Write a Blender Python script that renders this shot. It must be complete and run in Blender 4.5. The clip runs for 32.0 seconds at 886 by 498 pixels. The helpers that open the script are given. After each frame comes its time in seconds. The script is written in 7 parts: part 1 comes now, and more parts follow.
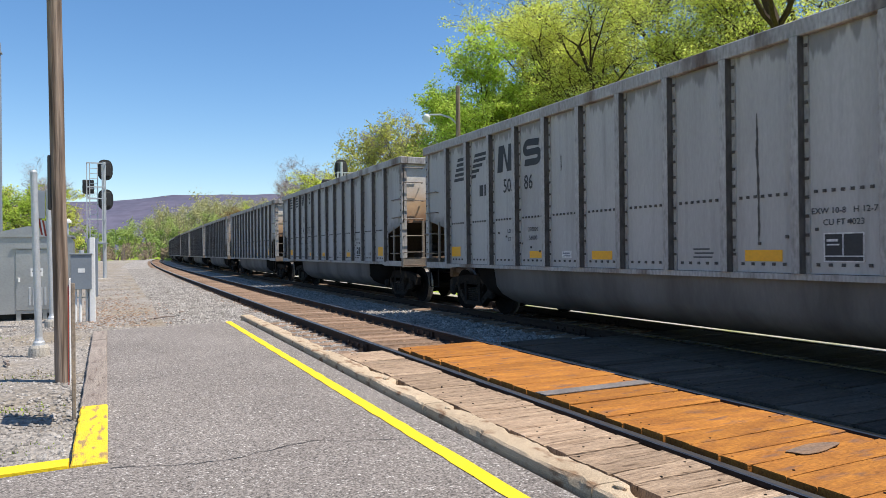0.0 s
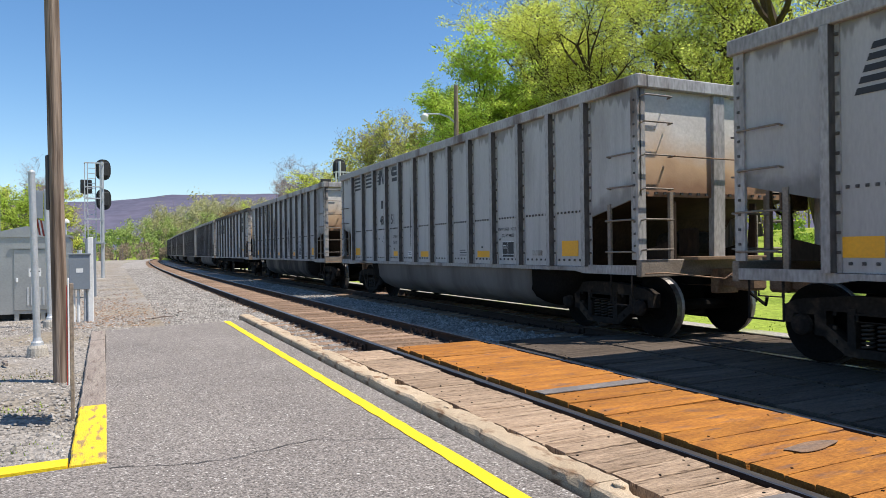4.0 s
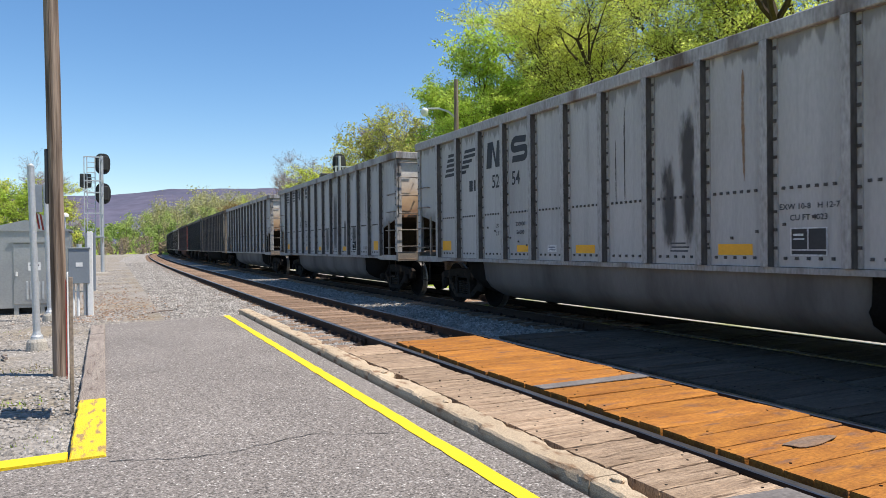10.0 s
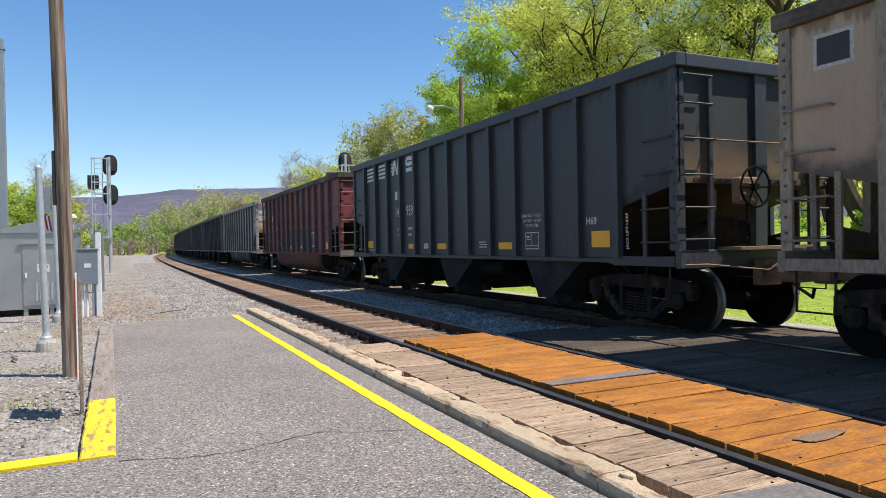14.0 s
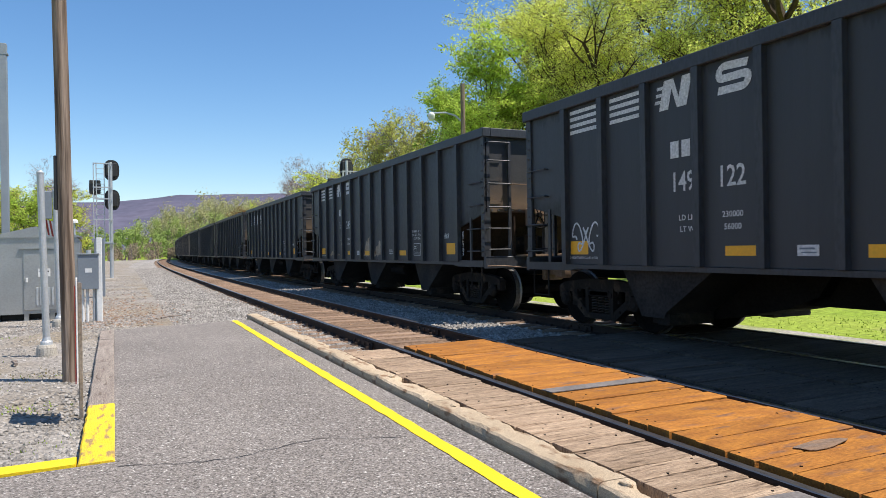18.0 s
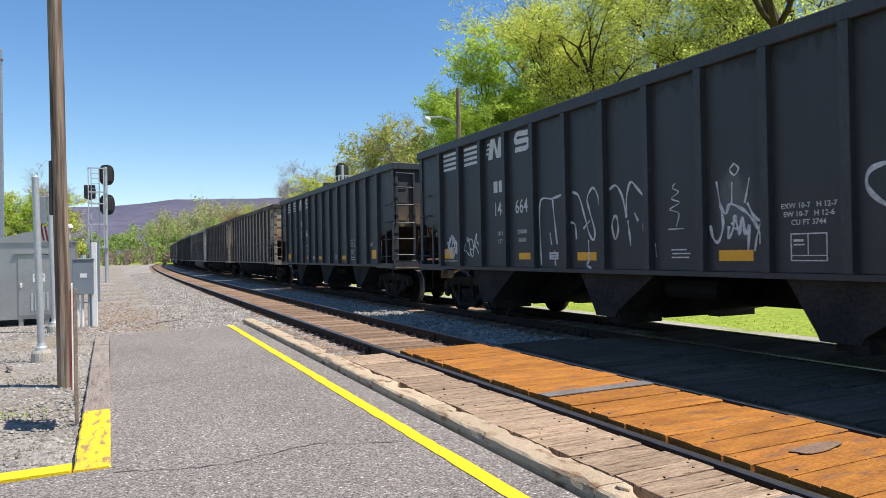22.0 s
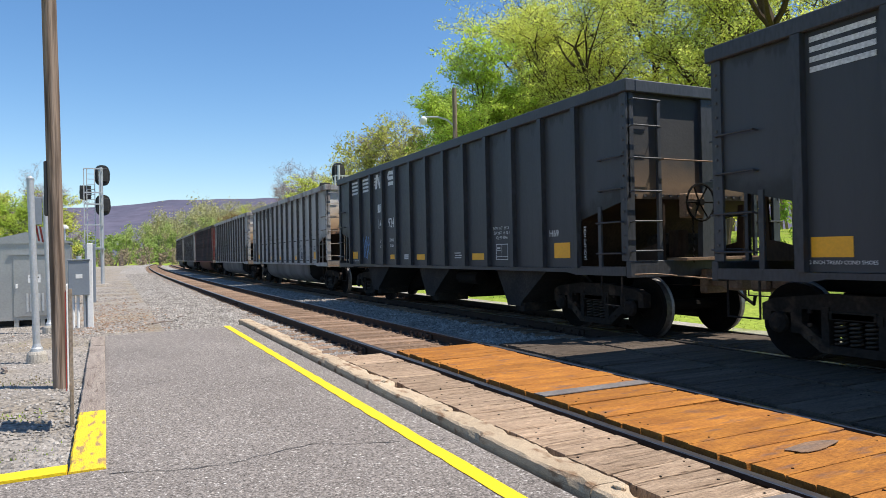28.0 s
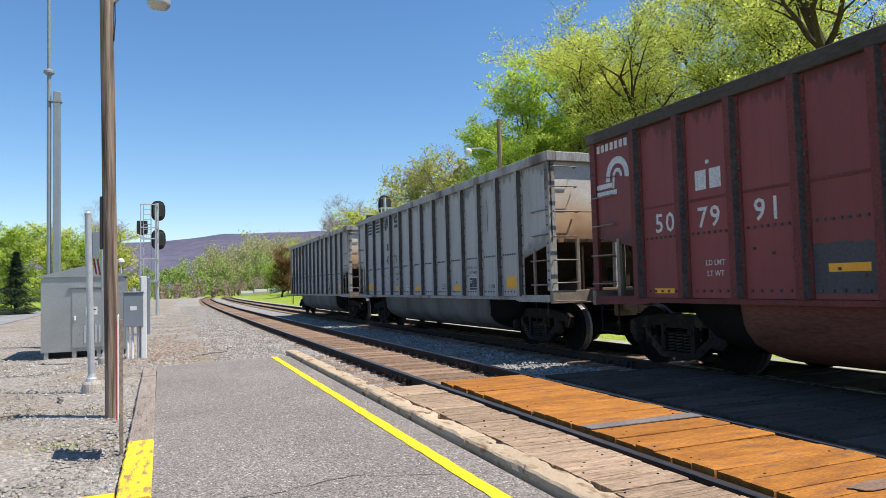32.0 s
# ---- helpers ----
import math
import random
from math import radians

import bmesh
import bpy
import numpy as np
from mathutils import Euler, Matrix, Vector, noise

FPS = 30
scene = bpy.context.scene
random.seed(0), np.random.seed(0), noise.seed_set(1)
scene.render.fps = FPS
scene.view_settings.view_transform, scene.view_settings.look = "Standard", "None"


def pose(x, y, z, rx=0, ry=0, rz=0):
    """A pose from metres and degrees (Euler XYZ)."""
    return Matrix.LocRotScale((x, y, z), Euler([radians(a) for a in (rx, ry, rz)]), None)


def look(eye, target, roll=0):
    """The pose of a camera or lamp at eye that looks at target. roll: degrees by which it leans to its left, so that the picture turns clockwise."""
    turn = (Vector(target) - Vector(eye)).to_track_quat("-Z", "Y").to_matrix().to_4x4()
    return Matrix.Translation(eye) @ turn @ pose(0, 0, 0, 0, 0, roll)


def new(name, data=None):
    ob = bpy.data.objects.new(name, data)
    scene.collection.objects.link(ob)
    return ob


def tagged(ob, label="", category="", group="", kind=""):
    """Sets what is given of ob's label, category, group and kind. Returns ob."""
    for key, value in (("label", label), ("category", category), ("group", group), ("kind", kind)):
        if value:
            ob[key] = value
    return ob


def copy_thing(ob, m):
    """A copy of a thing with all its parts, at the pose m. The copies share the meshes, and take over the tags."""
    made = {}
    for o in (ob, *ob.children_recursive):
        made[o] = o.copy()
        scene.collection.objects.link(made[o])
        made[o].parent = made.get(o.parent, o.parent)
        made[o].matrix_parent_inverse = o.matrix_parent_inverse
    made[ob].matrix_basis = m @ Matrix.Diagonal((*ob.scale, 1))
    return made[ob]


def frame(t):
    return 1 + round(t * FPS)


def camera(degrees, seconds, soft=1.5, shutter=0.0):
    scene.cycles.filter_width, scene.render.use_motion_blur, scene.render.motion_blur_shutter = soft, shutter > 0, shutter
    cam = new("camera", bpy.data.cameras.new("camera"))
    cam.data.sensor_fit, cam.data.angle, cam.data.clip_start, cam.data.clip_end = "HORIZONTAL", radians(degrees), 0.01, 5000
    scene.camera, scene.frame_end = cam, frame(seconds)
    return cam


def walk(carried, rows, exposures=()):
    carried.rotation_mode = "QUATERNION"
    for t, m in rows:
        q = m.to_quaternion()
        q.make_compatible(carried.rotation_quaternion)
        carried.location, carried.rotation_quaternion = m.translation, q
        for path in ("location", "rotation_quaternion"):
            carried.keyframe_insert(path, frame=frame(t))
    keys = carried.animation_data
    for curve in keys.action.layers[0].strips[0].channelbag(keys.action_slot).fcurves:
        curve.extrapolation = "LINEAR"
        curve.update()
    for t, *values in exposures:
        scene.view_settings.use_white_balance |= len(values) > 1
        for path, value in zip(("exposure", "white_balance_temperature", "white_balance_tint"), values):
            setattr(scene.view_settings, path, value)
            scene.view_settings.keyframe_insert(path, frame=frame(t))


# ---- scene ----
cam = camera(65.45, 32.0, soft=0.65, shutter=0.03)
PATH = [
    (0, -0.001, -0.005, 1.341, 90.14, 0.57, -25.36),
    (0.5, -0.001, -0.005, 1.342, 90.14, 0.66, -25.38),
    (1, -0.001, -0.010, 1.342, 90.10, 0.65, -25.38),
    (1.5, 0.001, -0.005, 1.343, 90.09, 0.69, -25.43),
    (2, 0.000, 0.000, 1.341, 90.10, 0.71, -25.49),
    (2.5, -0.001, -0.007, 1.339, 90.15, 0.65, -25.49),
    (3, -0.000, -0.001, 1.340, 90.13, 0.74, -25.50),
    (3.5, -0.001, -0.007, 1.341, 90.12, 0.75, -25.46),
    (5.5, -0.007, -0.008, 1.340, 89.84, 0.41, -25.70),
    (6, -0.006, -0.002, 1.341, 89.81, 0.42, -25.70),
    (6.5, -0.009, -0.008, 1.342, 89.78, 0.42, -25.67),
    (7, -0.007, -0.008, 1.339, 89.78, 0.48, -25.60),
    (7.5, -0.002, -0.007, 1.338, 89.74, 0.56, -25.58),
    (8, -0.002, -0.007, 1.339, 89.72, 0.56, -25.57),
    (8.5, -0.005, -0.005, 1.338, 89.71, 0.46, -25.53),
    (9, -0.005, -0.005, 1.338, 89.71, 0.46, -25.53),
    (9.5, -0.005, -0.005, 1.338, 89.71, 0.46, -25.53),
    (10, 0.000, -0.004, 1.339, 89.65, 0.57, -25.51),
    (10.5, 0.001, -0.004, 1.334, 89.63, 0.59, -25.50),
    (11, -0.008, -0.016, 1.339, 89.56, 0.57, -25.40),
    (11.5, -0.010, -0.013, 1.341, 89.42, 0.44, -25.14),
    (12, -0.014, -0.006, 1.344, 89.29, 0.44, -24.84),
    (12.5, -0.012, -0.010, 1.344, 89.27, 0.63, -24.29),
    (13, 0.000, 0.000, 1.341, 89.30, 0.81, -24.31),
    (13.5, 0.004, -0.001, 1.339, 89.36, 0.94, -24.64),
    (14, 0.005, -0.002, 1.336, 89.46, 1.15, -24.96),
    (14.5, -0.004, -0.006, 1.339, 89.50, 1.24, -24.86),
    (16.5, 0.004, -0.007, 1.334, 89.85, 0.83, -24.80),
    (17, 0.003, -0.008, 1.336, 89.88, 0.95, -24.83),
    (17.5, 0.007, -0.009, 1.337, 89.91, 0.91, -24.83),
    (18, 0.008, -0.004, 1.335, 90.00, 0.90, -24.88),
    (18.5, 0.011, -0.006, 1.336, 90.05, 0.92, -24.91),
    (19, 0.004, -0.008, 1.338, 90.11, 0.93, -24.97),
    (19.5, 0.008, -0.006, 1.335, 90.18, 0.99, -25.03),
    (20, 0.007, -0.005, 1.338, 90.21, 1.02, -25.13),
    (20.5, 0.003, -0.014, 1.338, 90.24, 1.02, -25.17),
    (21, 0.006, -0.014, 1.337, 90.24, 1.08, -25.15),
    (21.5, 0.002, -0.012, 1.338, 90.29, 0.99, -25.19),
    (22, 0.001, -0.010, 1.339, 90.34, 1.01, -25.23),
    (22.5, 0.002, -0.012, 1.338, 90.38, 1.05, -25.28),
    (23, 0.007, -0.017, 1.336, 90.43, 1.07, -25.32),
    (23.5, 0.004, -0.010, 1.336, 90.43, 0.99, -25.33),
    (24, 0.005, -0.008, 1.333, 90.52, 1.11, -25.46),
    (24.5, 0.007, -0.019, 1.340, 90.51, 1.05, -25.52),
    (25, 0.007, -0.021, 1.341, 90.48, 0.99, -25.54),
    (25.5, 0.001, -0.012, 1.337, 90.45, 1.08, -25.58),
    (27.5, 0.005, -0.009, 1.341, 90.33, 1.10, -25.51),
    (28, 0.007, -0.009, 1.339, 90.32, 1.15, -25.50),
    (28.5, 0.006, -0.005, 1.337, 90.31, 1.12, -25.53),
    (29, -0.000, -0.014, 1.336, 90.29, 1.06, -25.49),
    (29.5, -0.005, -0.009, 1.343, 90.31, 1.01, -24.44),
    (30, -0.005, -0.018, 1.315, 90.84, 1.31, -22.50),
    (30.5, -0.030, -0.021, 1.322, 91.21, 1.58, -21.55),
    (31, -0.061, -0.016, 1.321, 91.42, 1.03, -22.43),
    (31.5, -0.043, -0.026, 1.310, 91.64, 1.39, -21.47),
    (32, 0.057, -0.003, 1.321, 93.01, 1.50, -21.62),
]

walk(cam, [(r[0], pose(*r[1:])) for r in PATH], [(0, 0.70, 6500, 11), (32, 0.70, 6500, 11)])

# ---------------------------------------------------------------- light
SUN = Vector((0.39, -0.26, 0.88)).normalized()
world = bpy.data.worlds.new("sky")
scene.world = world
world.use_nodes = True
wn, wl = world.node_tree.nodes, world.node_tree.links
sky = wn.new("ShaderNodeTexSky")
sky.sky_type, sky.sun_disc = "NISHITA", False
sky.sun_elevation = math.asin(SUN.z)
sky.sun_rotation = math.atan2(SUN.x, SUN.y)
sky.air_density, sky.dust_density, sky.ozone_density = 1.0, 0.25, 3.0
tint = wn.new("ShaderNodeHueSaturation")
tint.inputs["Saturation"].default_value = 1.2
wl.new(sky.outputs[0], tint.inputs["Color"])
wl.new(tint.outputs[0], wn["Background"].inputs[0])
wn["Background"].inputs[1].default_value = 0.10
sun = new("sun", bpy.data.lights.new("sun", "SUN"))
sun.data.energy, sun.data.angle, sun.data.color = 4.0, radians(0.53), (1.0, 0.94, 0.85)
sun.matrix_world = look(SUN * 50, (0, 0, 0))


# ---------------------------------------------------------------- materials
def mat(name, c1, c2, rough=0.8, metal=0.0, scale=3.0, fine=60.0, bump=0.15, stretch=(1, 1, 1), c3=None, cover=0.6,
        spot=8.0, vary=0.0, coords="Object", fine_mix=0.35, detail=6.0, bump_dist=0.02, spec=0.5, island=0.0, soft=0.06, runs=None):
    """Two-scale surface: a broad drift between c1 and c2, fine grain, and patches of c3."""
    m = bpy.data.materials.new(name)
    m.use_nodes = True
    n, l = m.node_tree.nodes, m.node_tree.links
    b = n["Principled BSDF"]
    tc, mp = n.new("ShaderNodeTexCoord"), n.new("ShaderNodeMapping")
    l.new(tc.outputs[coords], mp.inputs[0])
    mp.inputs["Scale"].default_value = stretch

    def tex(s, d=detail):
        t = n.new("ShaderNodeTexNoise")
        t.inputs["Scale"].default_value, t.inputs["Detail"].default_value = s, d
        l.new(mp.outputs[0], t.inputs["Vector"])
        return t

    def ramp(src, lo, hi, a=0.0, z=1.0):
        r = n.new("ShaderNodeMapRange")
        r.inputs[1].default_value, r.inputs[2].default_value = lo, hi
        r.inputs[3].default_value, r.inputs[4].default_value = a, z
        l.new(src, r.inputs[0])
        return r.outputs[0]

    def mix(f, a, z, blend="MIX"):
        x = n.new("ShaderNodeMix")
        x.data_type, x.blend_type = "RGBA", blend
        for sock, v in ((x.inputs[0], f), (x.inputs[6], a), (x.inputs[7], z)):
            if isinstance(v, (int, float)):
                sock.default_value = v
            elif isinstance(v, tuple):
                sock.default_value = (*v, 1)
            else:
                l.new(v, sock)
        return x.outputs[2]

    big, small = tex(scale), tex(fine, 3.0)
    col = mix(ramp(big.outputs["Fac"], 0.32, 0.68), c1, c2)
    if c3:
        sp = tex(spot)
        col = mix(ramp(sp.outputs["Fac"], cover - soft, cover + soft), col, c3)
    if runs:
        m2 = n.new("ShaderNodeMapping")
        m2.inputs["Scale"].default_value = (2.0, 5.0, 0.22)
        l.new(tc.outputs[coords], m2.inputs[0])
        rn = n.new("ShaderNodeTexNoise")
        rn.inputs["Scale"].default_value, rn.inputs["Detail"].default_value = 1.7, 7.0
        l.new(m2.outputs[0], rn.inputs["Vector"])
        col = mix(ramp(rn.outputs["Fac"], 0.54, 0.80, 0.0, 0.45), col, runs)
    g = ramp(small.outputs["Fac"], 0.25, 0.75, 1 - fine_mix, 1 + fine_mix)
    gc = n.new("ShaderNodeCombineColor")
    for i in range(3):
        l.new(g, gc.inputs[i])
    col = mix(1.0, col, gc.outputs[0], "MULTIPLY")
    if vary or island:
        oi = n.new("ShaderNodeNewGeometry" if island else "ShaderNodeObjectInfo")
        k = vary or island
        r = ramp(oi.outputs["Random Per Island" if island else "Random"], 0, 1, 1 - k, 1 + k)
        vc = n.new("ShaderNodeCombineColor")
        for i in range(3):
            l.new(r, vc.inputs[i])
        col = mix(1.0, col, vc.outputs[0], "MULTIPLY")
    l.new(col, b.inputs["Base Color"])
    l.new(ramp(small.outputs["Fac"], 0.2, 0.8, max(rough - 0.12, 0.05), min(rough + 0.12, 1)), b.inputs["Roughness"])
    b.inputs["Metallic"].default_value = metal
    b.inputs["Specular IOR Level"].default_value = spec
    if bump:
        bp = n.new("ShaderNodeBump")
        bp.inputs["Strength"].default_value, bp.inputs["Distance"].default_value = bump, bump_dist
        l.new(small.outputs["Fac"], bp.inputs["Height"])
        l.new(bp.outputs[0], b.inputs["Normal"])
    return m


M_ASPHALT = mat("asphalt", (0.186, 0.164, 0.147), (0.232, 0.206, 0.184), 0.95, scale=0.5, fine=70, bump=0.8, fine_mix=0.85,
                bump_dist=0.012, spec=0.15, c3=(0.50, 0.47, 0.43), cover=0.645, spot=48)
M_YELLOW = mat("yellow_paint", (0.86, 0.62, 0.02), (0.80, 0.55, 0.015), 0.7, scale=2, fine=70, bump=0.3, fine_mix=0.12, spec=0.3)
M_YELLOW_WORN = mat("worn_yellow_paint", (0.84, 0.58, 0.03), (0.72, 0.48, 0.03), 0.75, scale=3, fine=30, bump=0.4, fine_mix=0.25,
                    stretch=(4, 1, 1), c3=(0.34, 0.22, 0.10), cover=0.60, spot=5, spec=0.3)
M_KERB = mat("kerb_timber", (0.52, 0.41, 0.285), (0.42, 0.325, 0.22), 0.95, scale=1.6, fine=60, bump=0.4, stretch=(3, 1.2, 3),
             c3=(0.24, 0.145, 0.085), cover=0.62, spot=3.5, vary=0.12, spec=0.2)
M_PLANK = mat("weathered_planks", (0.45, 0.328, 0.225), (0.30, 0.208, 0.138), 0.9, scale=1.3, fine=15, bump=0.7, stretch=(1, 11, 4),
              c3=(0.11, 0.07, 0.047), cover=0.635, spot=2.6, vary=0.18, spec=0.2, fine_mix=0.5)
M_TIMBER = mat("grey_timber", (0.33, 0.28, 0.235), (0.24, 0.195, 0.165), 0.9, scale=1.5, fine=16, bump=0.6, stretch=(9, 1, 4),
               c3=(0.12, 0.085, 0.065), cover=0.66, spot=3.0, vary=0.12, spec=0.2, fine_mix=0.45)
M_ORANGE = mat("orange_stained_planks", (0.43, 0.176, 0.032), (0.285, 0.110, 0.026), 0.85, scale=1.6, fine=15, bump=0.5,
               stretch=(1.4, 5, 4), c3=(0.20, 0.10, 0.055), cover=0.64, spot=1.9, vary=0.12, spec=0.2, fine_mix=0.3)
# same wood as M_PLANK, with the shade of the train put into the colour
M_DARKPLANK = mat("shade_darkened_planks", (0.125, 0.098, 0.076), (0.080, 0.064, 0.052), 0.95, scale=1.5, fine=18, bump=0.5, stretch=(1, 9, 4),
                  vary=0.18, spec=0.05, fine_mix=0.45)
M_TARPATCH = mat("thin_tar_smear", (0.25, 0.155, 0.095), (0.17, 0.125, 0.10), 0.85, scale=3, fine=20, bump=0.2, stretch=(1.4, 5, 4), spec=0.2)
M_GREYPLATE = mat("grey_steel_plate", (0.19, 0.168, 0.155), (0.145, 0.128, 0.12), 0.8, 0.0, scale=3, fine=40, bump=0.2)
M_RAILTOP = mat("worn_rail_head", (0.34, 0.31, 0.29), (0.24, 0.21, 0.19), 0.35, 0.9, scale=1.5, fine=25, bump=0.1, stretch=(6, 0.3, 1))
M_RAIL = mat("rusty_rail", (0.034, 0.025, 0.021), (0.055, 0.036, 0.027), 0.85, 0.0, scale=3, fine=50, bump=0.3, stretch=(3, 0.6, 3), spec=0.2)
M_TIE = mat("sleeper_wood", (0.31, 0.215, 0.15), (0.20, 0.135, 0.095), 0.95, scale=2, fine=16, bump=0.6, stretch=(1, 7, 4), vary=0.25, spec=0.1)
M_BALLAST = mat("ballast", (0.345, 0.32, 0.29), (0.24, 0.218, 0.195), 0.95, scale=0.35, fine=14, bump=0.8, fine_mix=0.6, bump_dist=0.06, spec=0.15)
M_BROWNBALLAST = mat("rusty_ballast", (0.24, 0.155, 0.10), (0.16, 0.105, 0.07), 0.95, scale=0.6, fine=16, bump=0.8, fine_mix=0.5, bump_dist=0.05, spec=0.1)
M_STONE = mat("ballast_stone", (0.335, 0.31, 0.28), (0.225, 0.205, 0.183), 0.95, scale=2, fine=30, bump=0.2, island=0.38, spec=0.15)
M_BROWNSTONE = mat("rusty_ballast_stone", (0.30, 0.20, 0.135), (0.20, 0.13, 0.09), 0.95, scale=2, fine=30, bump=0.2, island=0.45, spec=0.1)
M_DIRT = mat("dusty_verge", (0.27, 0.235, 0.19), (0.33, 0.30, 0.265), 0.95, scale=0.15, fine=8, bump=0.6, fine_mix=0.4, c3=(0.20, 0.19, 0.09), cover=0.62, spot=0.3, bump_dist=0.05, spec=0.1)
M_GRAVEL = mat("gravel_yard", (0.325, 0.295, 0.26), (0.245, 0.218, 0.19), 0.95, scale=0.45, fine=22, bump=0.8, fine_mix=0.5,
               c3=(0.25, 0.205, 0.145), cover=0.57, spot=0.5, soft=0.12, bump_dist=0.04, spec=0.1)
M_VERGE = mat("dusty_gravel_verge", (0.40, 0.37, 0.325), (0.31, 0.285, 0.25), 0.95, scale=0.6, fine=18, bump=0.8, fine_mix=0.5,
              c3=(0.22, 0.25, 0.07), cover=0.62, spot=0.9, soft=0.1, bump_dist=0.04, spec=0.1)
M_GRASS = mat("grass", (0.20, 0.285, 0.035), (0.28, 0.34, 0.055), 0.95, scale=0.25, fine=9, bump=0.7, fine_mix=0.4,
              c3=(0.26, 0.23, 0.10), cover=0.68, spot=0.35, bump_dist=0.08, spec=0.1)
M_DRYGRASS = mat("dry_weeds", (0.17, 0.14, 0.065), (0.24, 0.20, 0.10), 0.9, scale=0.6, fine=6, bump=0, island=0.35, spec=0.1)
M_BLADE = mat("grass_blades", (0.22, 0.34, 0.035), (0.29, 0.38, 0.055), 0.8, scale=0.6, fine=6, bump=0, island=0.3, spec=0.2)
M_ROAD = mat("road_asphalt", (0.22, 0.22, 0.22), (0.28, 0.28, 0.27), 0.95, scale=0.4, fine=30, bump=0.3, spec=0.2)
M_POLE = mat("pole_wood", (0.33, 0.258, 0.20), (0.205, 0.145, 0.105), 0.95, scale=1.6, fine=5, bump=0.6, stretch=(16, 16, 0.6), fine_mix=0.28,
             c3=(0.085, 0.060, 0.045), cover=0.55, spot=1.3, soft=0.1, spec=0.15)
M_GALV = mat("galvanised_steel", (0.50, 0.515, 0.52), (0.42, 0.435, 0.445), 0.5, 0.35, scale=6, fine=40, bump=0.05, fine_mix=0.1)
M_MAST = mat("grey_mast_paint", (0.27, 0.30, 0.325), (0.23, 0.255, 0.28), 0.55, 0.2, scale=2, fine=30, bump=0.05, fine_mix=0.08)
M_CABINET = mat("bare_aluminium_cabinet", (0.42, 0.42, 0.41), (0.34, 0.34, 0.335), 0.38, 0.65, scale=1.2, fine=25, bump=0.05, fine_mix=0.1)
M_GREYBOX = mat("grey_painted_steel", (0.22, 0.25, 0.28), (0.19, 0.215, 0.245), 0.55, 0.1, scale=2, fine=25, bump=0.05, fine_mix=0.1)
M_CONCRETE = mat("concrete", (0.46, 0.42, 0.36), (0.36, 0.33, 0.28), 0.95, scale=3, fine=50, bump=0.3, spec=0.15)
M_WHITE = mat("white_paint", (0.74, 0.74, 0.72), (0.66, 0.66, 0.64), 0.7, scale=2, fine=20, bump=0.1, fine_mix=0.1)
M_BLACK = mat("black_signal_paint", (0.018, 0.018, 0.018), (0.028, 0.027, 0.026), 0.6, scale=3, fine=30, bump=0.1)
M_RED = mat("red_paint", (0.36, 0.05, 0.035), (0.28, 0.04, 0.03), 0.6, scale=3, fine=30, bump=0.1)
M_BARK = mat("bark", (0.085, 0.06, 0.042), (0.05, 0.036, 0.026), 0.95, scale=2, fine=20, bump=0.6, stretch=(3, 3, 0.7), spec=0.1)
M_TWIG = mat("bare_twigs", (0.25, 0.205, 0.175), (0.19, 0.155, 0.135), 0.95, scale=2, fine=20, bump=0.2, spec=0.1)


def leaf(name, c1, c2, trans=0.45):
    m = mat(name, c1, c2, 0.6, scale=0.25, fine=3, bump=0, fine_mix=0.2, island=0.3, spec=0.08)
    n, l = m.node_tree.nodes, m.node_tree.links
    b, out = n["Principled BSDF"], n["Material Output"]
    tr, ms = n.new("ShaderNodeBsdfTranslucent"), n.new("ShaderNodeMixShader")
    src = b.inputs["Base Color"].links[0].from_socket
    l.new(src, tr.inputs[0])
    ms.inputs[0].default_value = trans
    l.new(b.outputs[0], ms.inputs[1])
    l.new(tr.outputs[0], ms.inputs[2])
    l.new(ms.outputs[0], out.inputs[0])
    return m


M_LEAF = leaf("spring_leaves", (0.60, 0.66, 0.12), (0.70, 0.72, 0.20), 0.60)
M_LEAF2 = leaf("fresh_green_leaves", (0.40, 0.54, 0.085), (0.54, 0.65, 0.13), 0.55)
M_LEAF3 = leaf("pale_budding_leaves", (0.58, 0.55, 0.18), (0.50, 0.52, 0.14), 0.5)
M_LEAF4 = leaf("rust_brown_leaves", (0.22, 0.13, 0.055), (0.28, 0.17, 0.07))
M_WOODGREEN = leaf("far_green_foliage", (0.24, 0.36, 0.055), (0.32, 0.42, 0.065), 0.45)
M_WOODOLIVE = leaf("far_olive_foliage", (0.40, 0.385, 0.15), (0.33, 0.34, 0.12), 0.45)
M_WOODYELLOW = leaf("far_yellow_green_foliage", (0.68, 0.70, 0.10), (0.58, 0.62, 0.09), 0.5)
# far foliage is greyed: the haze of distance is part of these three colours
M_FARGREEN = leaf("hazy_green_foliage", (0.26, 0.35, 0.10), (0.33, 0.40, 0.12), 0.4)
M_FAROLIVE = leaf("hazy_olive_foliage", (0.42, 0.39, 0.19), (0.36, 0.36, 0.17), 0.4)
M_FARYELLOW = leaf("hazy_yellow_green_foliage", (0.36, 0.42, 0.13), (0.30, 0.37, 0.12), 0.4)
M_TWIGHAZE = leaf("fine_bare_twigs", (0.40, 0.33, 0.31), (0.34, 0.27, 0.25), 0.3)
M_TWIGLEAF = leaf("bare_twig_brush", (0.30, 0.235, 0.165), (0.36, 0.29, 0.19), 0.3)
M_NEEDLE = leaf("blue_green_needles", (0.035, 0.065, 0.04), (0.05, 0.085, 0.05), 0.15)
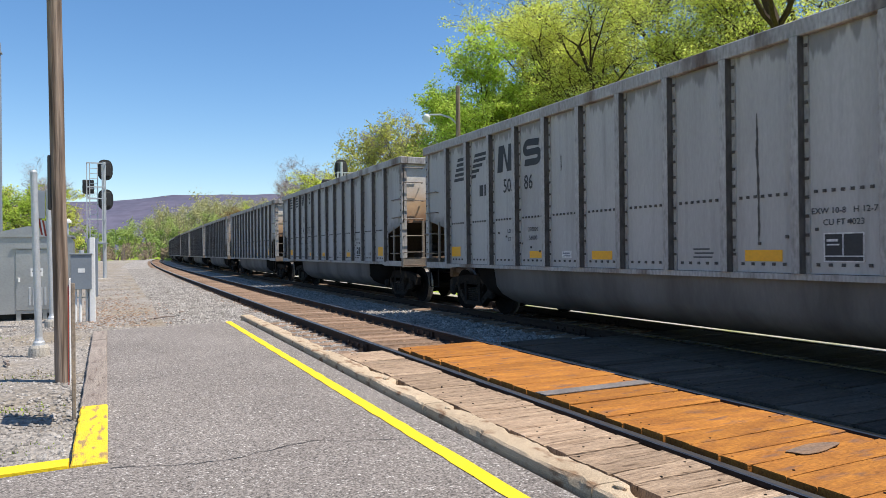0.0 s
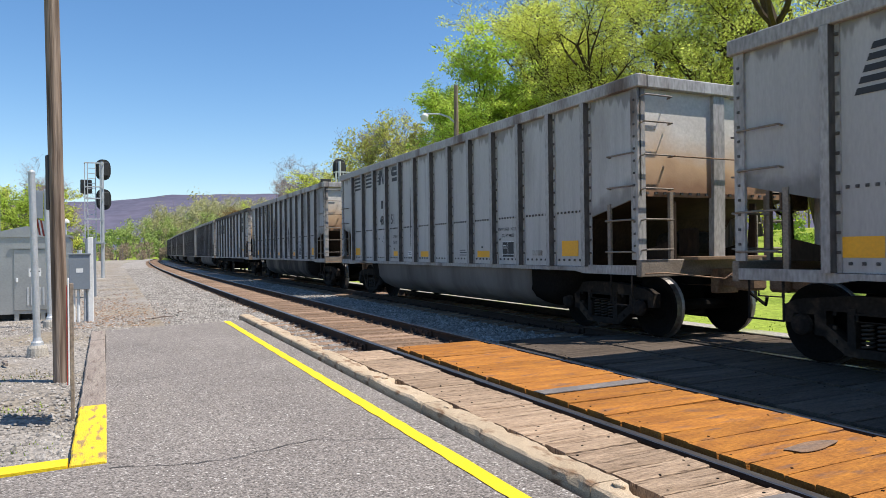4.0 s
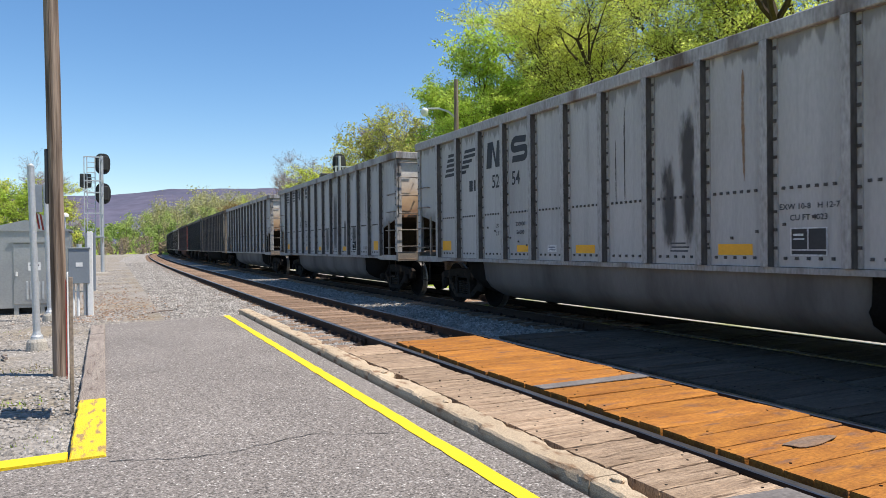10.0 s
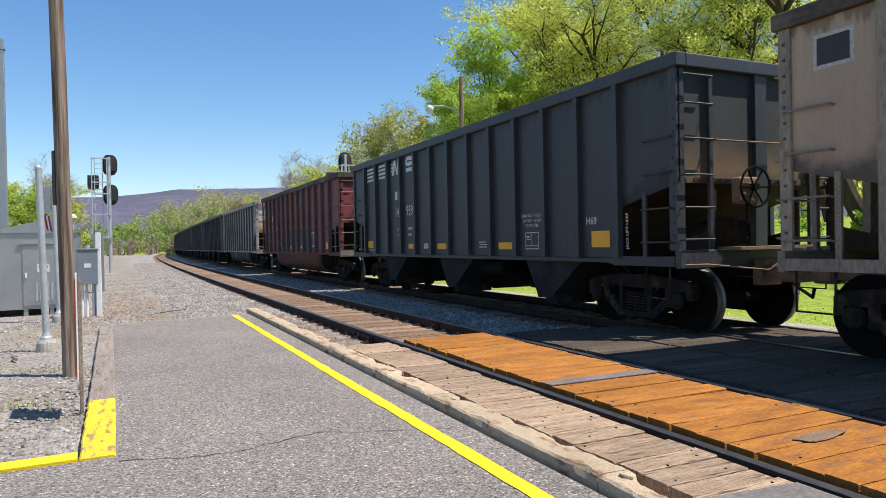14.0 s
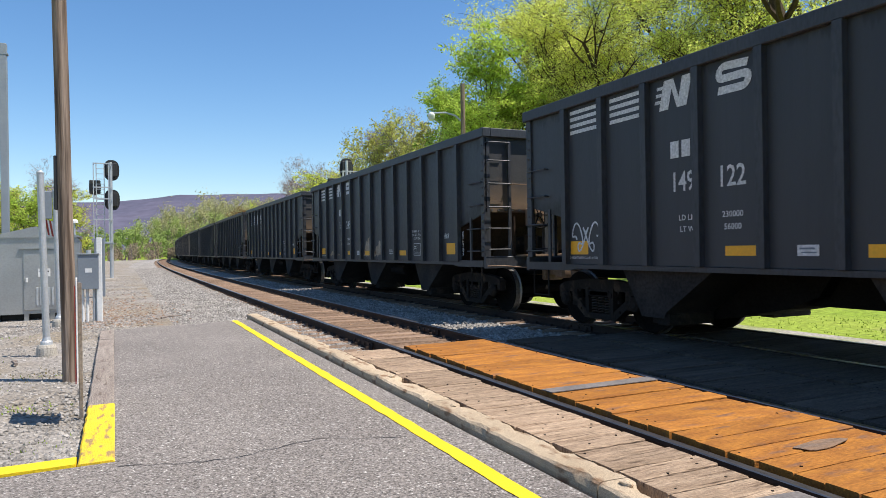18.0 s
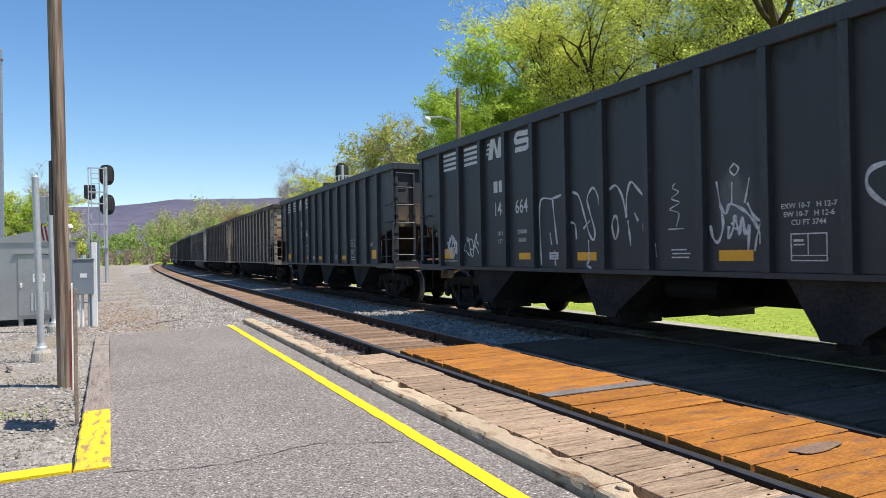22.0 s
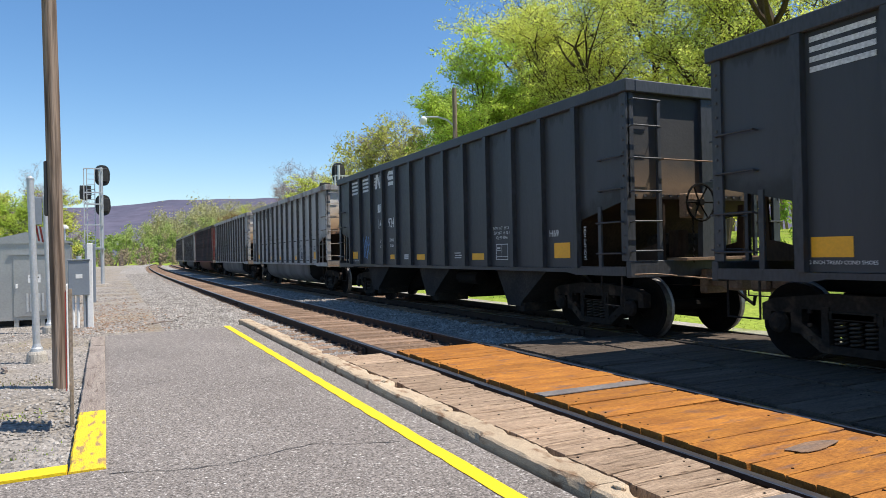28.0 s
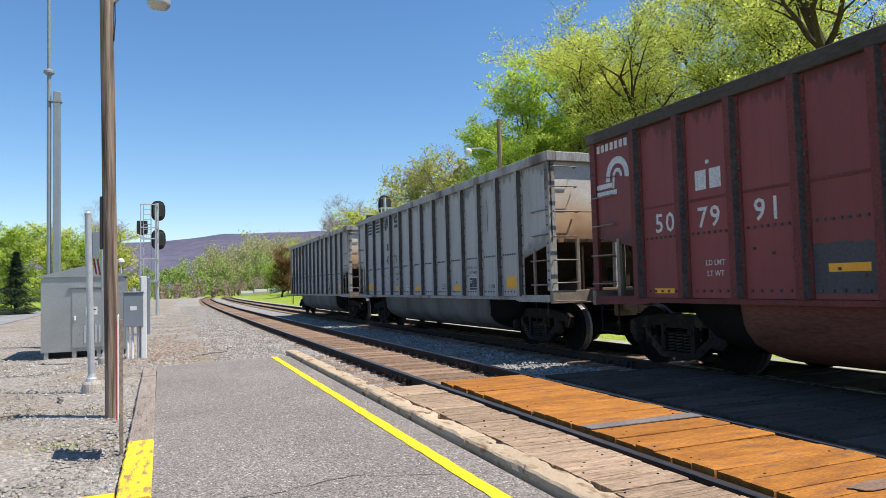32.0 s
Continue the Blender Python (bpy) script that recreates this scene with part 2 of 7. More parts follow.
# bluish distance haze is mixed into the ridge's woodland colour
M_HILL = mat("hazed_wooded_mountain", (0.125, 0.117, 0.160), (0.098, 0.099, 0.140), 1.0, scale=0.006, fine=0.03, bump=0.0, fine_mix=0.14, spec=0.0, coords="Object")


def car_paint(name, c1, c2, streak, soot=0.5, rough=0.55, amount=0.56, soot_tone=(0.016, 0.015, 0.015)):
    """Car side paint: faint runs, coal-dust soot over the cut lower corners, a ragged darker rim under the top chord.
    """
    m = mat(name, c1, c2, rough, 0.0, scale=0.7, fine=30, bump=0.08, stretch=(1, 1.6, 0.35), c3=streak, cover=amount + 0.14,
            spot=1.3, vary=0.06, fine_mix=0.09, spec=0.4, soft=0.14, runs=tuple(v * 0.62 for v in c2))
    n, l = m.node_tree.nodes, m.node_tree.links
    b = n["Principled BSDF"]
    col = b.inputs["Base Color"].links[0].from_socket
    tc, sep = n.new("ShaderNodeTexCoord"), n.new("ShaderNodeSeparateXYZ")
    l.new(tc.outputs["Object"], sep.inputs[0])

    def math_node(op, *vals):
        q = n.new("ShaderNodeMath")
        q.operation = op
        for i, v in enumerate(vals):
            if isinstance(v, (int, float)):
                q.inputs[i].default_value = v
            else:
                l.new(v, q.inputs[i])
        return q.outputs[0]

    def fall(v, lo, hi, top):
        r = n.new("ShaderNodeMapRange")
        r.interpolation_type = "SMOOTHSTEP"
        r.inputs[1].default_value, r.inputs[2].default_value, r.inputs[3].default_value, r.inputs[4].default_value = lo, hi, top, 0.0
        l.new(v, r.inputs[0])
        return r.outputs[0]

    def grain(scale, stretch):
        mp, t = n.new("ShaderNodeMapping"), n.new("ShaderNodeTexNoise")
        mp.inputs["Scale"].default_value = stretch
        t.inputs["Scale"].default_value, t.inputs["Detail"].default_value = scale, 6.0
        l.new(tc.outputs["Object"], mp.inputs[0])
        l.new(mp.outputs[0], t.inputs["Vector"])
        return t.outputs["Fac"]

    y = math_node("ABSOLUTE", sep.outputs["Y"])
    over = math_node("SUBTRACT", sep.outputs["Z"], math_node("MULTIPLY_ADD", math_node("SUBTRACT", y, 5.75), 0.23, 1.80))
    over = math_node("MULTIPLY_ADD", math_node("SUBTRACT", grain(2.2, (1, 1, 1)), 0.5), 0.9, over)
    corner = math_node("MULTIPLY", fall(over, 0.02, 0.38, soot), math_node("GREATER_THAN", y, 5.7))
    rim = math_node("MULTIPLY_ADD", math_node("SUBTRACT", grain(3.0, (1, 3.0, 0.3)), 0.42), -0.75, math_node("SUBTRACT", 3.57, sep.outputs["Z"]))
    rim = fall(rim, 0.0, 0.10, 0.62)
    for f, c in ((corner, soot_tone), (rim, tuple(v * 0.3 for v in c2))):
        x = n.new("ShaderNodeMix")
        x.data_type = "RGBA"
        l.new(f, x.inputs[0])
        l.new(col, x.inputs[6])
        x.inputs[7].default_value = (*c, 1)
        col = x.outputs[2]
    l.new(col, b.inputs["Base Color"])
    return m


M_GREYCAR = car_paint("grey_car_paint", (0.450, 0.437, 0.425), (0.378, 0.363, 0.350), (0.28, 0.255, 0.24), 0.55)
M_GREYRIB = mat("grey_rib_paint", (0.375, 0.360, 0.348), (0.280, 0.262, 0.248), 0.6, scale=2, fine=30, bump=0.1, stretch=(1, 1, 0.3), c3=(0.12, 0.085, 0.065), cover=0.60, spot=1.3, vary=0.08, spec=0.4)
# rust of the rib sides, darkened further to put their shade into the colour
M_RIBEDGE = mat("rusty_shaded_rib_edge", (0.075, 0.066, 0.060), (0.13, 0.118, 0.11), 0.8, scale=1.8, fine=25, bump=0.1, stretch=(1, 1, 0.35), c3=(0.045, 0.035, 0.03), cover=0.56, spot=1.6, spec=0.2)
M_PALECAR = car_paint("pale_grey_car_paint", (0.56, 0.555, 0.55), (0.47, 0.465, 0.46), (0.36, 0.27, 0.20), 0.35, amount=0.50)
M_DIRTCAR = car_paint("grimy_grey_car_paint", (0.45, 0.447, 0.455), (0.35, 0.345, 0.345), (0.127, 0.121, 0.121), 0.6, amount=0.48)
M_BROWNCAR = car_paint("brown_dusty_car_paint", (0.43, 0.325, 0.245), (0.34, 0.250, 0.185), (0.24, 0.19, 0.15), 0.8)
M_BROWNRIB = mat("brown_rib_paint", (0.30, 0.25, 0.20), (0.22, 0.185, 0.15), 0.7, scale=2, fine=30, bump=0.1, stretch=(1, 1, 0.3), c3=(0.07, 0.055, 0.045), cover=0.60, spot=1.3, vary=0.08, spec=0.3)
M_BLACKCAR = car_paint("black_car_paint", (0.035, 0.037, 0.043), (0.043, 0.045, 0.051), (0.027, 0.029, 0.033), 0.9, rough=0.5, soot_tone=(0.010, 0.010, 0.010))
# black car paint lightened so that ribs look better lit than the sheets
M_BLACKRIB = mat("lighter_black_rib_paint", (0.043, 0.045, 0.051), (0.033, 0.035, 0.040), 0.5, scale=2, fine=30, bump=0.1, stretch=(1, 1, 0.3), vary=0.08, spec=0.4)
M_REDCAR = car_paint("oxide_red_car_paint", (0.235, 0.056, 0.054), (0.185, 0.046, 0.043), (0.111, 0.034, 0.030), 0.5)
M_REDRIB = mat("oxide_red_rib_paint", (0.175, 0.047, 0.044), (0.115, 0.034, 0.031), 0.7, scale=2, fine=30, bump=0.1, spec=0.3)
M_REDTUB = mat("rusty_red_tub", (0.13, 0.055, 0.04), (0.17, 0.085, 0.055), 0.8, scale=0.6, fine=25, bump=0.15, stretch=(1, 0.4, 2), c3=(0.06, 0.03, 0.025), cover=0.6, spot=0.9, spec=0.2)
M_DARKCHORD = mat("sooty_top_chord", (0.085, 0.070, 0.058), (0.050, 0.043, 0.038), 0.8, scale=1.5, fine=25, bump=0.1, stretch=(1, 0.4, 1), c3=(0.16, 0.14, 0.12), cover=0.64, spot=1.0, spec=0.25)
M_TUBSPILL = mat("spill_blackened_tub", (0.028, 0.027, 0.027), (0.020, 0.020, 0.021), 0.7, scale=0.7, fine=25, bump=0.05, fine_mix=0.1, stretch=(0.6, 1.5, 0.3), c3=(0.15, 0.14, 0.125), cover=0.56, spot=1.2, soft=0.12, spec=0.25)
M_TUB = mat("dusty_grey_tub", (0.19, 0.182, 0.176), (0.135, 0.128, 0.122), 0.75, scale=0.7, fine=25, bump=0.05, fine_mix=0.1, stretch=(0.7, 1.4, 0.35), c3=(0.075, 0.07, 0.067), cover=0.57, spot=1.2, soft=0.16, spec=0.25)
M_GRIME = mat("coal_dust_stain", (0.075, 0.07, 0.07), (0.11, 0.105, 0.10), 0.9, scale=3, fine=25, bump=0.05, spec=0.1)
M_RUSTSTREAK = mat("rust_run", (0.24, 0.15, 0.09), (0.30, 0.21, 0.15), 0.9, scale=3, fine=25, bump=0.05, spec=0.1)
M_PATCHSLATE = mat("slate_touch_up_paint", (0.055, 0.06, 0.07), (0.042, 0.046, 0.055), 0.6, scale=1.5, fine=25, bump=0.05)
M_PATCHTAN = mat("tan_primer_patch", (0.42, 0.36, 0.28), (0.30, 0.21, 0.14), 0.9, scale=3.5, fine=25, bump=0.1, c3=(0.16, 0.09, 0.055), cover=0.62, spot=3, spec=0.1)
M_PATCHRUST = mat("bare_rust", (0.23, 0.13, 0.075), (0.17, 0.09, 0.055), 0.9, scale=2.5, fine=25, bump=0.1, spec=0.1)


def end_paint(name, upper, mid, low, edge):
    """End sheets: paint above, a rusty brown stain with a ragged rim below."""
    m = mat(name, upper, tuple(c * 0.85 for c in upper), 0.75, scale=1.2, fine=25, bump=0.1, fine_mix=0.12, spec=0.25)
    n, l = m.node_tree.nodes, m.node_tree.links
    b = n["Principled BSDF"]
    col = b.inputs["Base Color"].links[0].from_socket
    tc, sep, ns = n.new("ShaderNodeTexCoord"), n.new("ShaderNodeSeparateXYZ"), n.new("ShaderNodeTexNoise")
    ns.inputs["Scale"].default_value, ns.inputs["Detail"].default_value = 1.3, 5
    l.new(tc.outputs["Object"], sep.inputs[0])
    l.new(tc.outputs["Object"], ns.inputs["Vector"])
    ad = n.new("ShaderNodeMath")
    ad.operation = "MULTIPLY_ADD"
    l.new(ns.outputs["Fac"], ad.inputs[0])
    ad.inputs[1].default_value = 0.9
    l.new(sep.outputs["Z"], ad.inputs[2])
    for lo, hi, c in ((edge + 0.35, edge - 0.15, mid), (edge - 0.15, edge - 0.5, low)):
        r = n.new("ShaderNodeMapRange")
        r.inputs[1].default_value, r.inputs[2].default_value = lo, hi
        l.new(ad.outputs[0], r.inputs[0])
        x = n.new("ShaderNodeMix")
        x.data_type = "RGBA"
        l.new(r.outputs[0], x.inputs[0])
        l.new(col, x.inputs[6])
        x.inputs[7].default_value = (*c, 1)
        col = x.outputs[2]
    l.new(col, b.inputs["Base Color"])
    return m


M_ENDRUST = end_paint("rust_stained_end_sheet", (0.62, 0.58, 0.53), (0.50, 0.34, 0.21), (0.26, 0.15, 0.09), 3.15)
M_ENDBROWN = end_paint("brown_stained_end_sheet", (0.42, 0.34, 0.25), (0.40, 0.26, 0.15), (0.24, 0.145, 0.085), 3.15)
M_ENDDARK = end_paint("grimy_black_end_sheet", (0.055, 0.055, 0.056), (0.17, 0.115, 0.072), (0.045, 0.036, 0.03), 2.85)
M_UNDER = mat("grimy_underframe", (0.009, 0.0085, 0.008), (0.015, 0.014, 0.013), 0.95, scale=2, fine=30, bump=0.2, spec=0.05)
M_FRAME = mat("dusty_cast_frame", (0.030, 0.026, 0.023), (0.017, 0.015, 0.014), 0.9, scale=2.5, fine=25, bump=0.25, c3=(0.060, 0.045, 0.034), cover=0.60, spot=3, spec=0.1)
M_SPRING = mat("dusty_spring_steel", (0.055, 0.047, 0.040), (0.035, 0.03, 0.027), 0.7, 0.1, scale=3, fine=25, bump=0.1, spec=0.3)
M_HOPPER = mat("dusty_black_hopper", (0.036, 0.034, 0.033), (0.024, 0.023, 0.023), 0.9, scale=1.2, fine=25, bump=0.1, spec=0.1, c3=(0.055, 0.048, 0.042), cover=0.62, spot=1.4, soft=0.12)
M_SLOPE = mat("rusty_slope_sheet", (0.0575, 0.0375, 0.025), (0.025, 0.018, 0.014), 0.9, scale=1.4, fine=25, bump=0.15, stretch=(1, 1, 0.4), spec=0.15)
M_RUSTIRON = mat("rusty_iron", (0.26, 0.175, 0.115), (0.16, 0.105, 0.072), 0.85, 0.1, scale=3, fine=40, bump=0.2, spec=0.2)
M_RUNG = mat("worn_grab_iron", (0.26, 0.22, 0.18), (0.19, 0.155, 0.125), 0.7, 0.1, scale=3, fine=40, bump=0.1, spec=0.3)
M_TREAD = mat("polished_tread", (0.24, 0.23, 0.22), (0.17, 0.16, 0.15), 0.5, 0.9, scale=3, fine=30, bump=0.05)
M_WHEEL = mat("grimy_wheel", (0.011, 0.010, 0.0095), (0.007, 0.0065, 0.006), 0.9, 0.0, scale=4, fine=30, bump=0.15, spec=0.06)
M_REFLECT = mat("orange_reflective_tape", (0.86, 0.42, 0.015), (0.80, 0.38, 0.015), 0.5, scale=3, fine=30, bump=0, fine_mix=0.08)
M_LETTERDARK = mat("black_lettering", (0.022, 0.023, 0.027), (0.03, 0.03, 0.033), 0.6, scale=3, fine=30, bump=0)
M_LETTERWHITE = mat("white_lettering", (0.60, 0.60, 0.60), (0.52, 0.52, 0.52), 0.6, scale=3, fine=30, bump=0)
M_PATCHWHITE = mat("pale_paint_patch", (0.44, 0.44, 0.44), (0.38, 0.38, 0.38), 0.6, scale=2, fine=30, bump=0)
M_PATCHBLUE = mat("faded_blue_patch", (0.25, 0.28, 0.36), (0.19, 0.22, 0.29), 0.6, scale=3, fine=30, bump=0)
M_PATCHPALE = mat("pale_bluish_paint", (0.50, 0.53, 0.60), (0.44, 0.47, 0.53), 0.6, scale=2, fine=30, bump=0)
M_PATCHBLUE = mat("blue_grey_paint_patch", (0.17, 0.19, 0.24), (0.14, 0.16, 0.20), 0.6, scale=2, fine=30, bump=0)
M_SOOT = mat("black_spill_stain", (0.012, 0.012, 0.013), (0.02, 0.02, 0.02), 0.95, scale=2, fine=20, bump=0)
M_CHALKBLUE = mat("blue_spray_paint", (0.10, 0.22, 0.42), (0.12, 0.25, 0.45), 0.6, scale=2, fine=20, bump=0)
M_CHALK = mat("pale_spray_paint", (0.60, 0.61, 0.63), (0.44, 0.45, 0.47), 0.6, scale=2, fine=20, bump=0)


# ---------------------------------------------------------------- mesh helpers
def mesh_of(name, bm, *materials, smooth=False):
    me = bpy.data.meshes.new(name)
    bm.normal_update()
    bm.to_mesh(me)
    bm.free()
    for m in materials:
        me.materials.append(m)
    if smooth:
        me.polygons.foreach_set("use_smooth", [True] * len(me.polygons))
    return me


def thing(name, bm, materials, label, category, group="", kind="", smooth=False):
    ms = materials if isinstance(materials, (list, tuple)) else [materials]
    return tagged(new(name, mesh_of(name, bm, *ms, smooth=smooth)), label, category, group, kind)


def part(name, bm, material, parent, label="", smooth=False):
    ms = material if isinstance(material, (list, tuple)) else [material]
    me = bm if isinstance(bm, bpy.types.Mesh) else mesh_of(name, bm, *ms, smooth=smooth)
    ob = new(name, me)
    ob.parent = parent
    return tagged(ob, label)


def box(bm, x0, x1, y0, y1, z0, z1, bevel=0.0, mi=0):
    v = [bm.verts.new((x, y, z)) for x in (x0, x1) for y in (y0, y1) for z in (z0, z1)]
    f = [bm.faces.new([v[i] for i in q]) for q in ((0, 1, 3, 2), (4, 6, 7, 5), (0, 4, 5, 1), (2, 3, 7, 6), (0, 2, 6, 4), (1, 5, 7, 3))]
    for q in f:
        q.material_index = mi
    if bevel:
        es = list({e for q in f for e in q.edges})
        bmesh.ops.bevel(bm, geom=es, offset=bevel, segments=1, affect="EDGES")
    return v


def prism(bm, pts, axis, a, b, mi=0):
    """A flat outline, extruded along one axis from a to b. pts are the two other coordinates, in x-y-z order."""
    def at(p, c):
        q = list(p)
        q.insert(axis, c)
        return q
    lo, hi = [bm.verts.new(at(p, a)) for p in pts], [bm.verts.new(at(p, b)) for p in pts]
    fs = [bm.faces.new(lo), bm.faces.new(hi[::-1])]
    for i in range(len(pts)):
        j = (i + 1) % len(pts)
        fs.append(bm.faces.new((lo[j], lo[i], hi[i], hi[j])))
    for f in fs:
        f.material_index = mi
    bmesh.ops.recalc_face_normals(bm, faces=fs)


def tube(bm, pts, radii, n=6, cap=True, mi=0):
    """A round bar through the points."""
    if isinstance(radii, (int, float)):
        radii = [radii] * len(pts)
    pts = [Vector(p) for p in pts]
    rings = []
    up = Vector((0.31, 0.17, 0.93))
    for i, p in enumerate(pts):
        d = (pts[min(i + 1, len(pts) - 1)] - pts[max(i - 1, 0)]).normalized()
        a = d.cross(up)
        if a.length < 0.05:
            a = d.cross(Vector((1, 0, 0)))
        a.normalize()
        b = d.cross(a)
        rings.append([bm.verts.new(p + radii[i] * (a * math.cos(2 * math.pi * k / n) + b * math.sin(2 * math.pi * k / n))) for k in range(n)])
    for r, s in zip(rings, rings[1:]):
        for k in range(n):
            bm.faces.new((r[k], r[(k + 1) % n], s[(k + 1) % n], s[k])).material_index = mi
    if cap:
        bm.faces.new(rings[0][::-1]).material_index = mi
        bm.faces.new(rings[-1]).material_index = mi


def lathe(bm, prof, axis="x", n=20, centre=(0, 0, 0), mi=0):
    """Turns (along, radius) pairs about an axis."""
    rings = []
    for a, r in prof:
        ring = []
        for k in range(n):
            c, s = r * math.cos(2 * math.pi * k / n), r * math.sin(2 * math.pi * k / n)
            p = {"x": (a, c, s), "y": (c, a, s), "z": (c, s, a)}[axis]
            ring.append(bm.verts.new(Vector(p) + Vector(centre)))
        rings.append(ring)
    fs = []
    for r, s in zip(rings, rings[1:]):
        for k in range(n):
            fs.append(bm.faces.new((r[k], r[(k + 1) % n], s[(k + 1) % n], s[k])))
    fs += [bm.faces.new(rings[0][::-1]), bm.faces.new(rings[-1])]
    for f in fs:
        f.material_index = mi
    bmesh.ops.recalc_face_normals(bm, faces=fs)


def boxes(*bs, bevel=0.0):
    bm = bmesh.new()
    for b in bs:
        box(bm, *b, bevel=bevel)
    return bm


def group_empty(name, label, category, group="", at=None):
    e = new(name)
    e.empty_display_size = 0.2
    if at:
        e.matrix_world = at
    return tagged(e, label, category, group)


# ---------------------------------------------------------------- the line of the tracks
X1, X2, GAUGE = 4.14, 8.12, 1.506
STEP = 2.0


def alignment():
    pts, x, y, a = [], X1, -120.0, 0.0
    s = -120.0
    while s < 900:
        pts.append((x, y, a))
        k = 0.0 if s < 34 else (1 / 2300 if s < 130 else 1 / 1000)
        a += k * STEP
        x += math.sin(a) * STEP
        y += math.cos(a) * STEP
        s += STEP
    return pts


LINE = alignment()


def along(s, off=0.0, z=0.0):
    """Place and heading on the line of the near track, s metres up the line, off metres to its right."""
    u = (s + 120.0) / STEP
    i = max(0, min(len(LINE) - 2, int(u)))
    f = u - i
    x, y, a = [p + (q - p) * f for p, q in zip(LINE[i], LINE[i + 1])]
    return Vector((x + off * math.cos(a), y - off * math.sin(a), z)), a


def strip(name, profile, s0, s1, step, material, label, category, kind="structure", bm=None):
    """Sweeps a profile of (off, z) along the line."""
    own = bm or bmesh.new()
    last = None
    s = s0
    while s <= s1 + 1e-6:
        row = [own.verts.new(along(s, o, z)[0]) for o, z in profile]
        if last:
            for i in range(len(row) - 1):
                own.faces.new((last[i], last[i + 1], row[i + 1], row[i]))
        last = row
        s += step
    if bm:
        return None
    return thing(name, own, material, label, category, kind=kind)


# ---------------------------------------------------------------- ground
def ground_height(x, y):
    p = -0.62 + 0.32 * min(max((x - 8.2) / 1.8, 0.0), 1.0)
    if x > 17:
        p += min((x - 17) * 0.09, 3.2)
    if y > 150:
        p += min((y - 150) * 0.006, 1.2)
    return p


def build_ground():
    bm = bmesh.new()
    xs = [-3800, -1500, -600, -260, -120, -60, -36, -24, -16, -11, -8, -5, -2, 2, 5, 8, 10, 12, 14, 16, 18, 21, 25, 30, 36, 44, 55, 70, 100, 160, 300, 700, 1600, 3800]
    ys = [-3800, -1200, -400, -150, -80, -50, -30, -18, -10, -4, 0, 4, 8, 12, 16, 20, 25, 30, 36, 43, 52, 62, 75, 90, 110, 135, 165, 200, 250, 320, 420, 600, 1000, 1800, 4200]
    rows = [[bm.verts.new((x, y, ground_height(x, y) + (0.10 * noise.noise(Vector((x * 0.2, y * 0.2, 0))) if abs(x) < 300 and x > 13 else 0))) for x in xs] for y in ys]
    for a, b in zip(rows, rows[1:]):
        for i in range(len(xs) - 1):
            bm.faces.new((a[i], a[i + 1], b[i + 1], b[i]))
    thing("ground", bm, M_GRASS, "mown bright green spring grass reaching to the woods", "ground", kind="structure", smooth=True)


build_ground()
# ballast bed under both tracks, flattened between them
strip("ballast_bed", [(-4.4, -0.80), (-2.7, -0.34), (-1.6, -0.20), (-0.95, -0.17), (0.95, -0.17), (1.7, -0.22), (2.4, -0.22), (3.05, -0.17), (5.0, -0.17),
                      (5.35, -0.22), (6.3, -0.42)], -110, 640, 4, M_BALLAST, "grey crushed-stone ballast bed under the two tracks", "ballast")
strip("gravel_verge", [(5.25, -0.212), (6.3, -0.250), (7.15, -0.287), (7.5, -0.42)], -110, 640, 4, M_VERGE, "pale dusty gravel verge beside the far track", "gravel")
strip("rusty_ballast_strip", [(-0.98, -0.164), (0, -0.158), (0.98, -0.164)], 8.95, 300, 3, M_BROWNBALLAST,
      "rust-brown ballast between the rails of the near track", "ballast")


def sheet(name, pts, z, material, label, category, thick=0.5):
    bm = bmesh.new()
    prism(bm, pts, 2, z - thick, z)
    return thing(name, bm, material, label, category, kind="structure")


def bumpy(name, x0, x1, y0, y1, n, m, z, amp, material, label, category):
    bm = bmesh.new()
    rows = []
    for j in range(m + 1):
        y = y0 + (y1 - y0) * j / m
        rows.append([])
        for i in range(n + 1):
            x = x0 + (x1 - x0) * i / n
            rows[-1].append(bm.verts.new((x, y, z + amp * noise.fractal(Vector((x * 0.8, y * 0.8, 3)), 1, 2, 4))))
    for a, b in zip(rows, rows[1:]):
        for i in range(n):
            bm.faces.new((a[i], a[i + 1], b[i + 1], b[i]))
    return thing(name, bm, material, label, category, kind="structure", smooth=True)


bumpy("gravel_yard", -16, 0.9, 5.0, 76, 60, 200, -0.115, 0.035, M_GRAVEL, "grey crushed-stone yard with dusty weeds beside the track", "gravel")
sheet("platform", [(-9, -14), (2.335, -14), (2.335, 14.5), (-0.16, 13.95), (-0.07, 5.10), (-0.29, 5.09), (-9, 4.68)], -0.05, M_ASPHALT,
      "worn grey asphalt station platform with cracks", "platform")
sheet("yard_road", [(-60, 26), (-7.5, 33), (-9.2, 70), (-60, 64)], -0.06, M_ROAD, "pale grey asphalt road behind the equipment hut", "road", 0.3)
sheet("lawn", [(-60, 71), (-9, 74), (-9, 120), (-60, 120)], -0.05, M_GRASS, "green lawn beyond the side road", "lawn", 0.4)


strip("verge", [(-22, -0.62), (-14, -0.35), (-6, -0.30), (-3.9, -0.45)], 70, 420, 5, M_DIRT, "dusty brown verge with dead grass beside the line", "verge")


strip("ballast_shoulder", [(-4.2, -0.16), (-1.7, -0.165), (-1.4, -0.215)], 14.8, 300, 3, M_BALLAST, "grey crushed-stone shoulder of the ballast bed", "ballast")
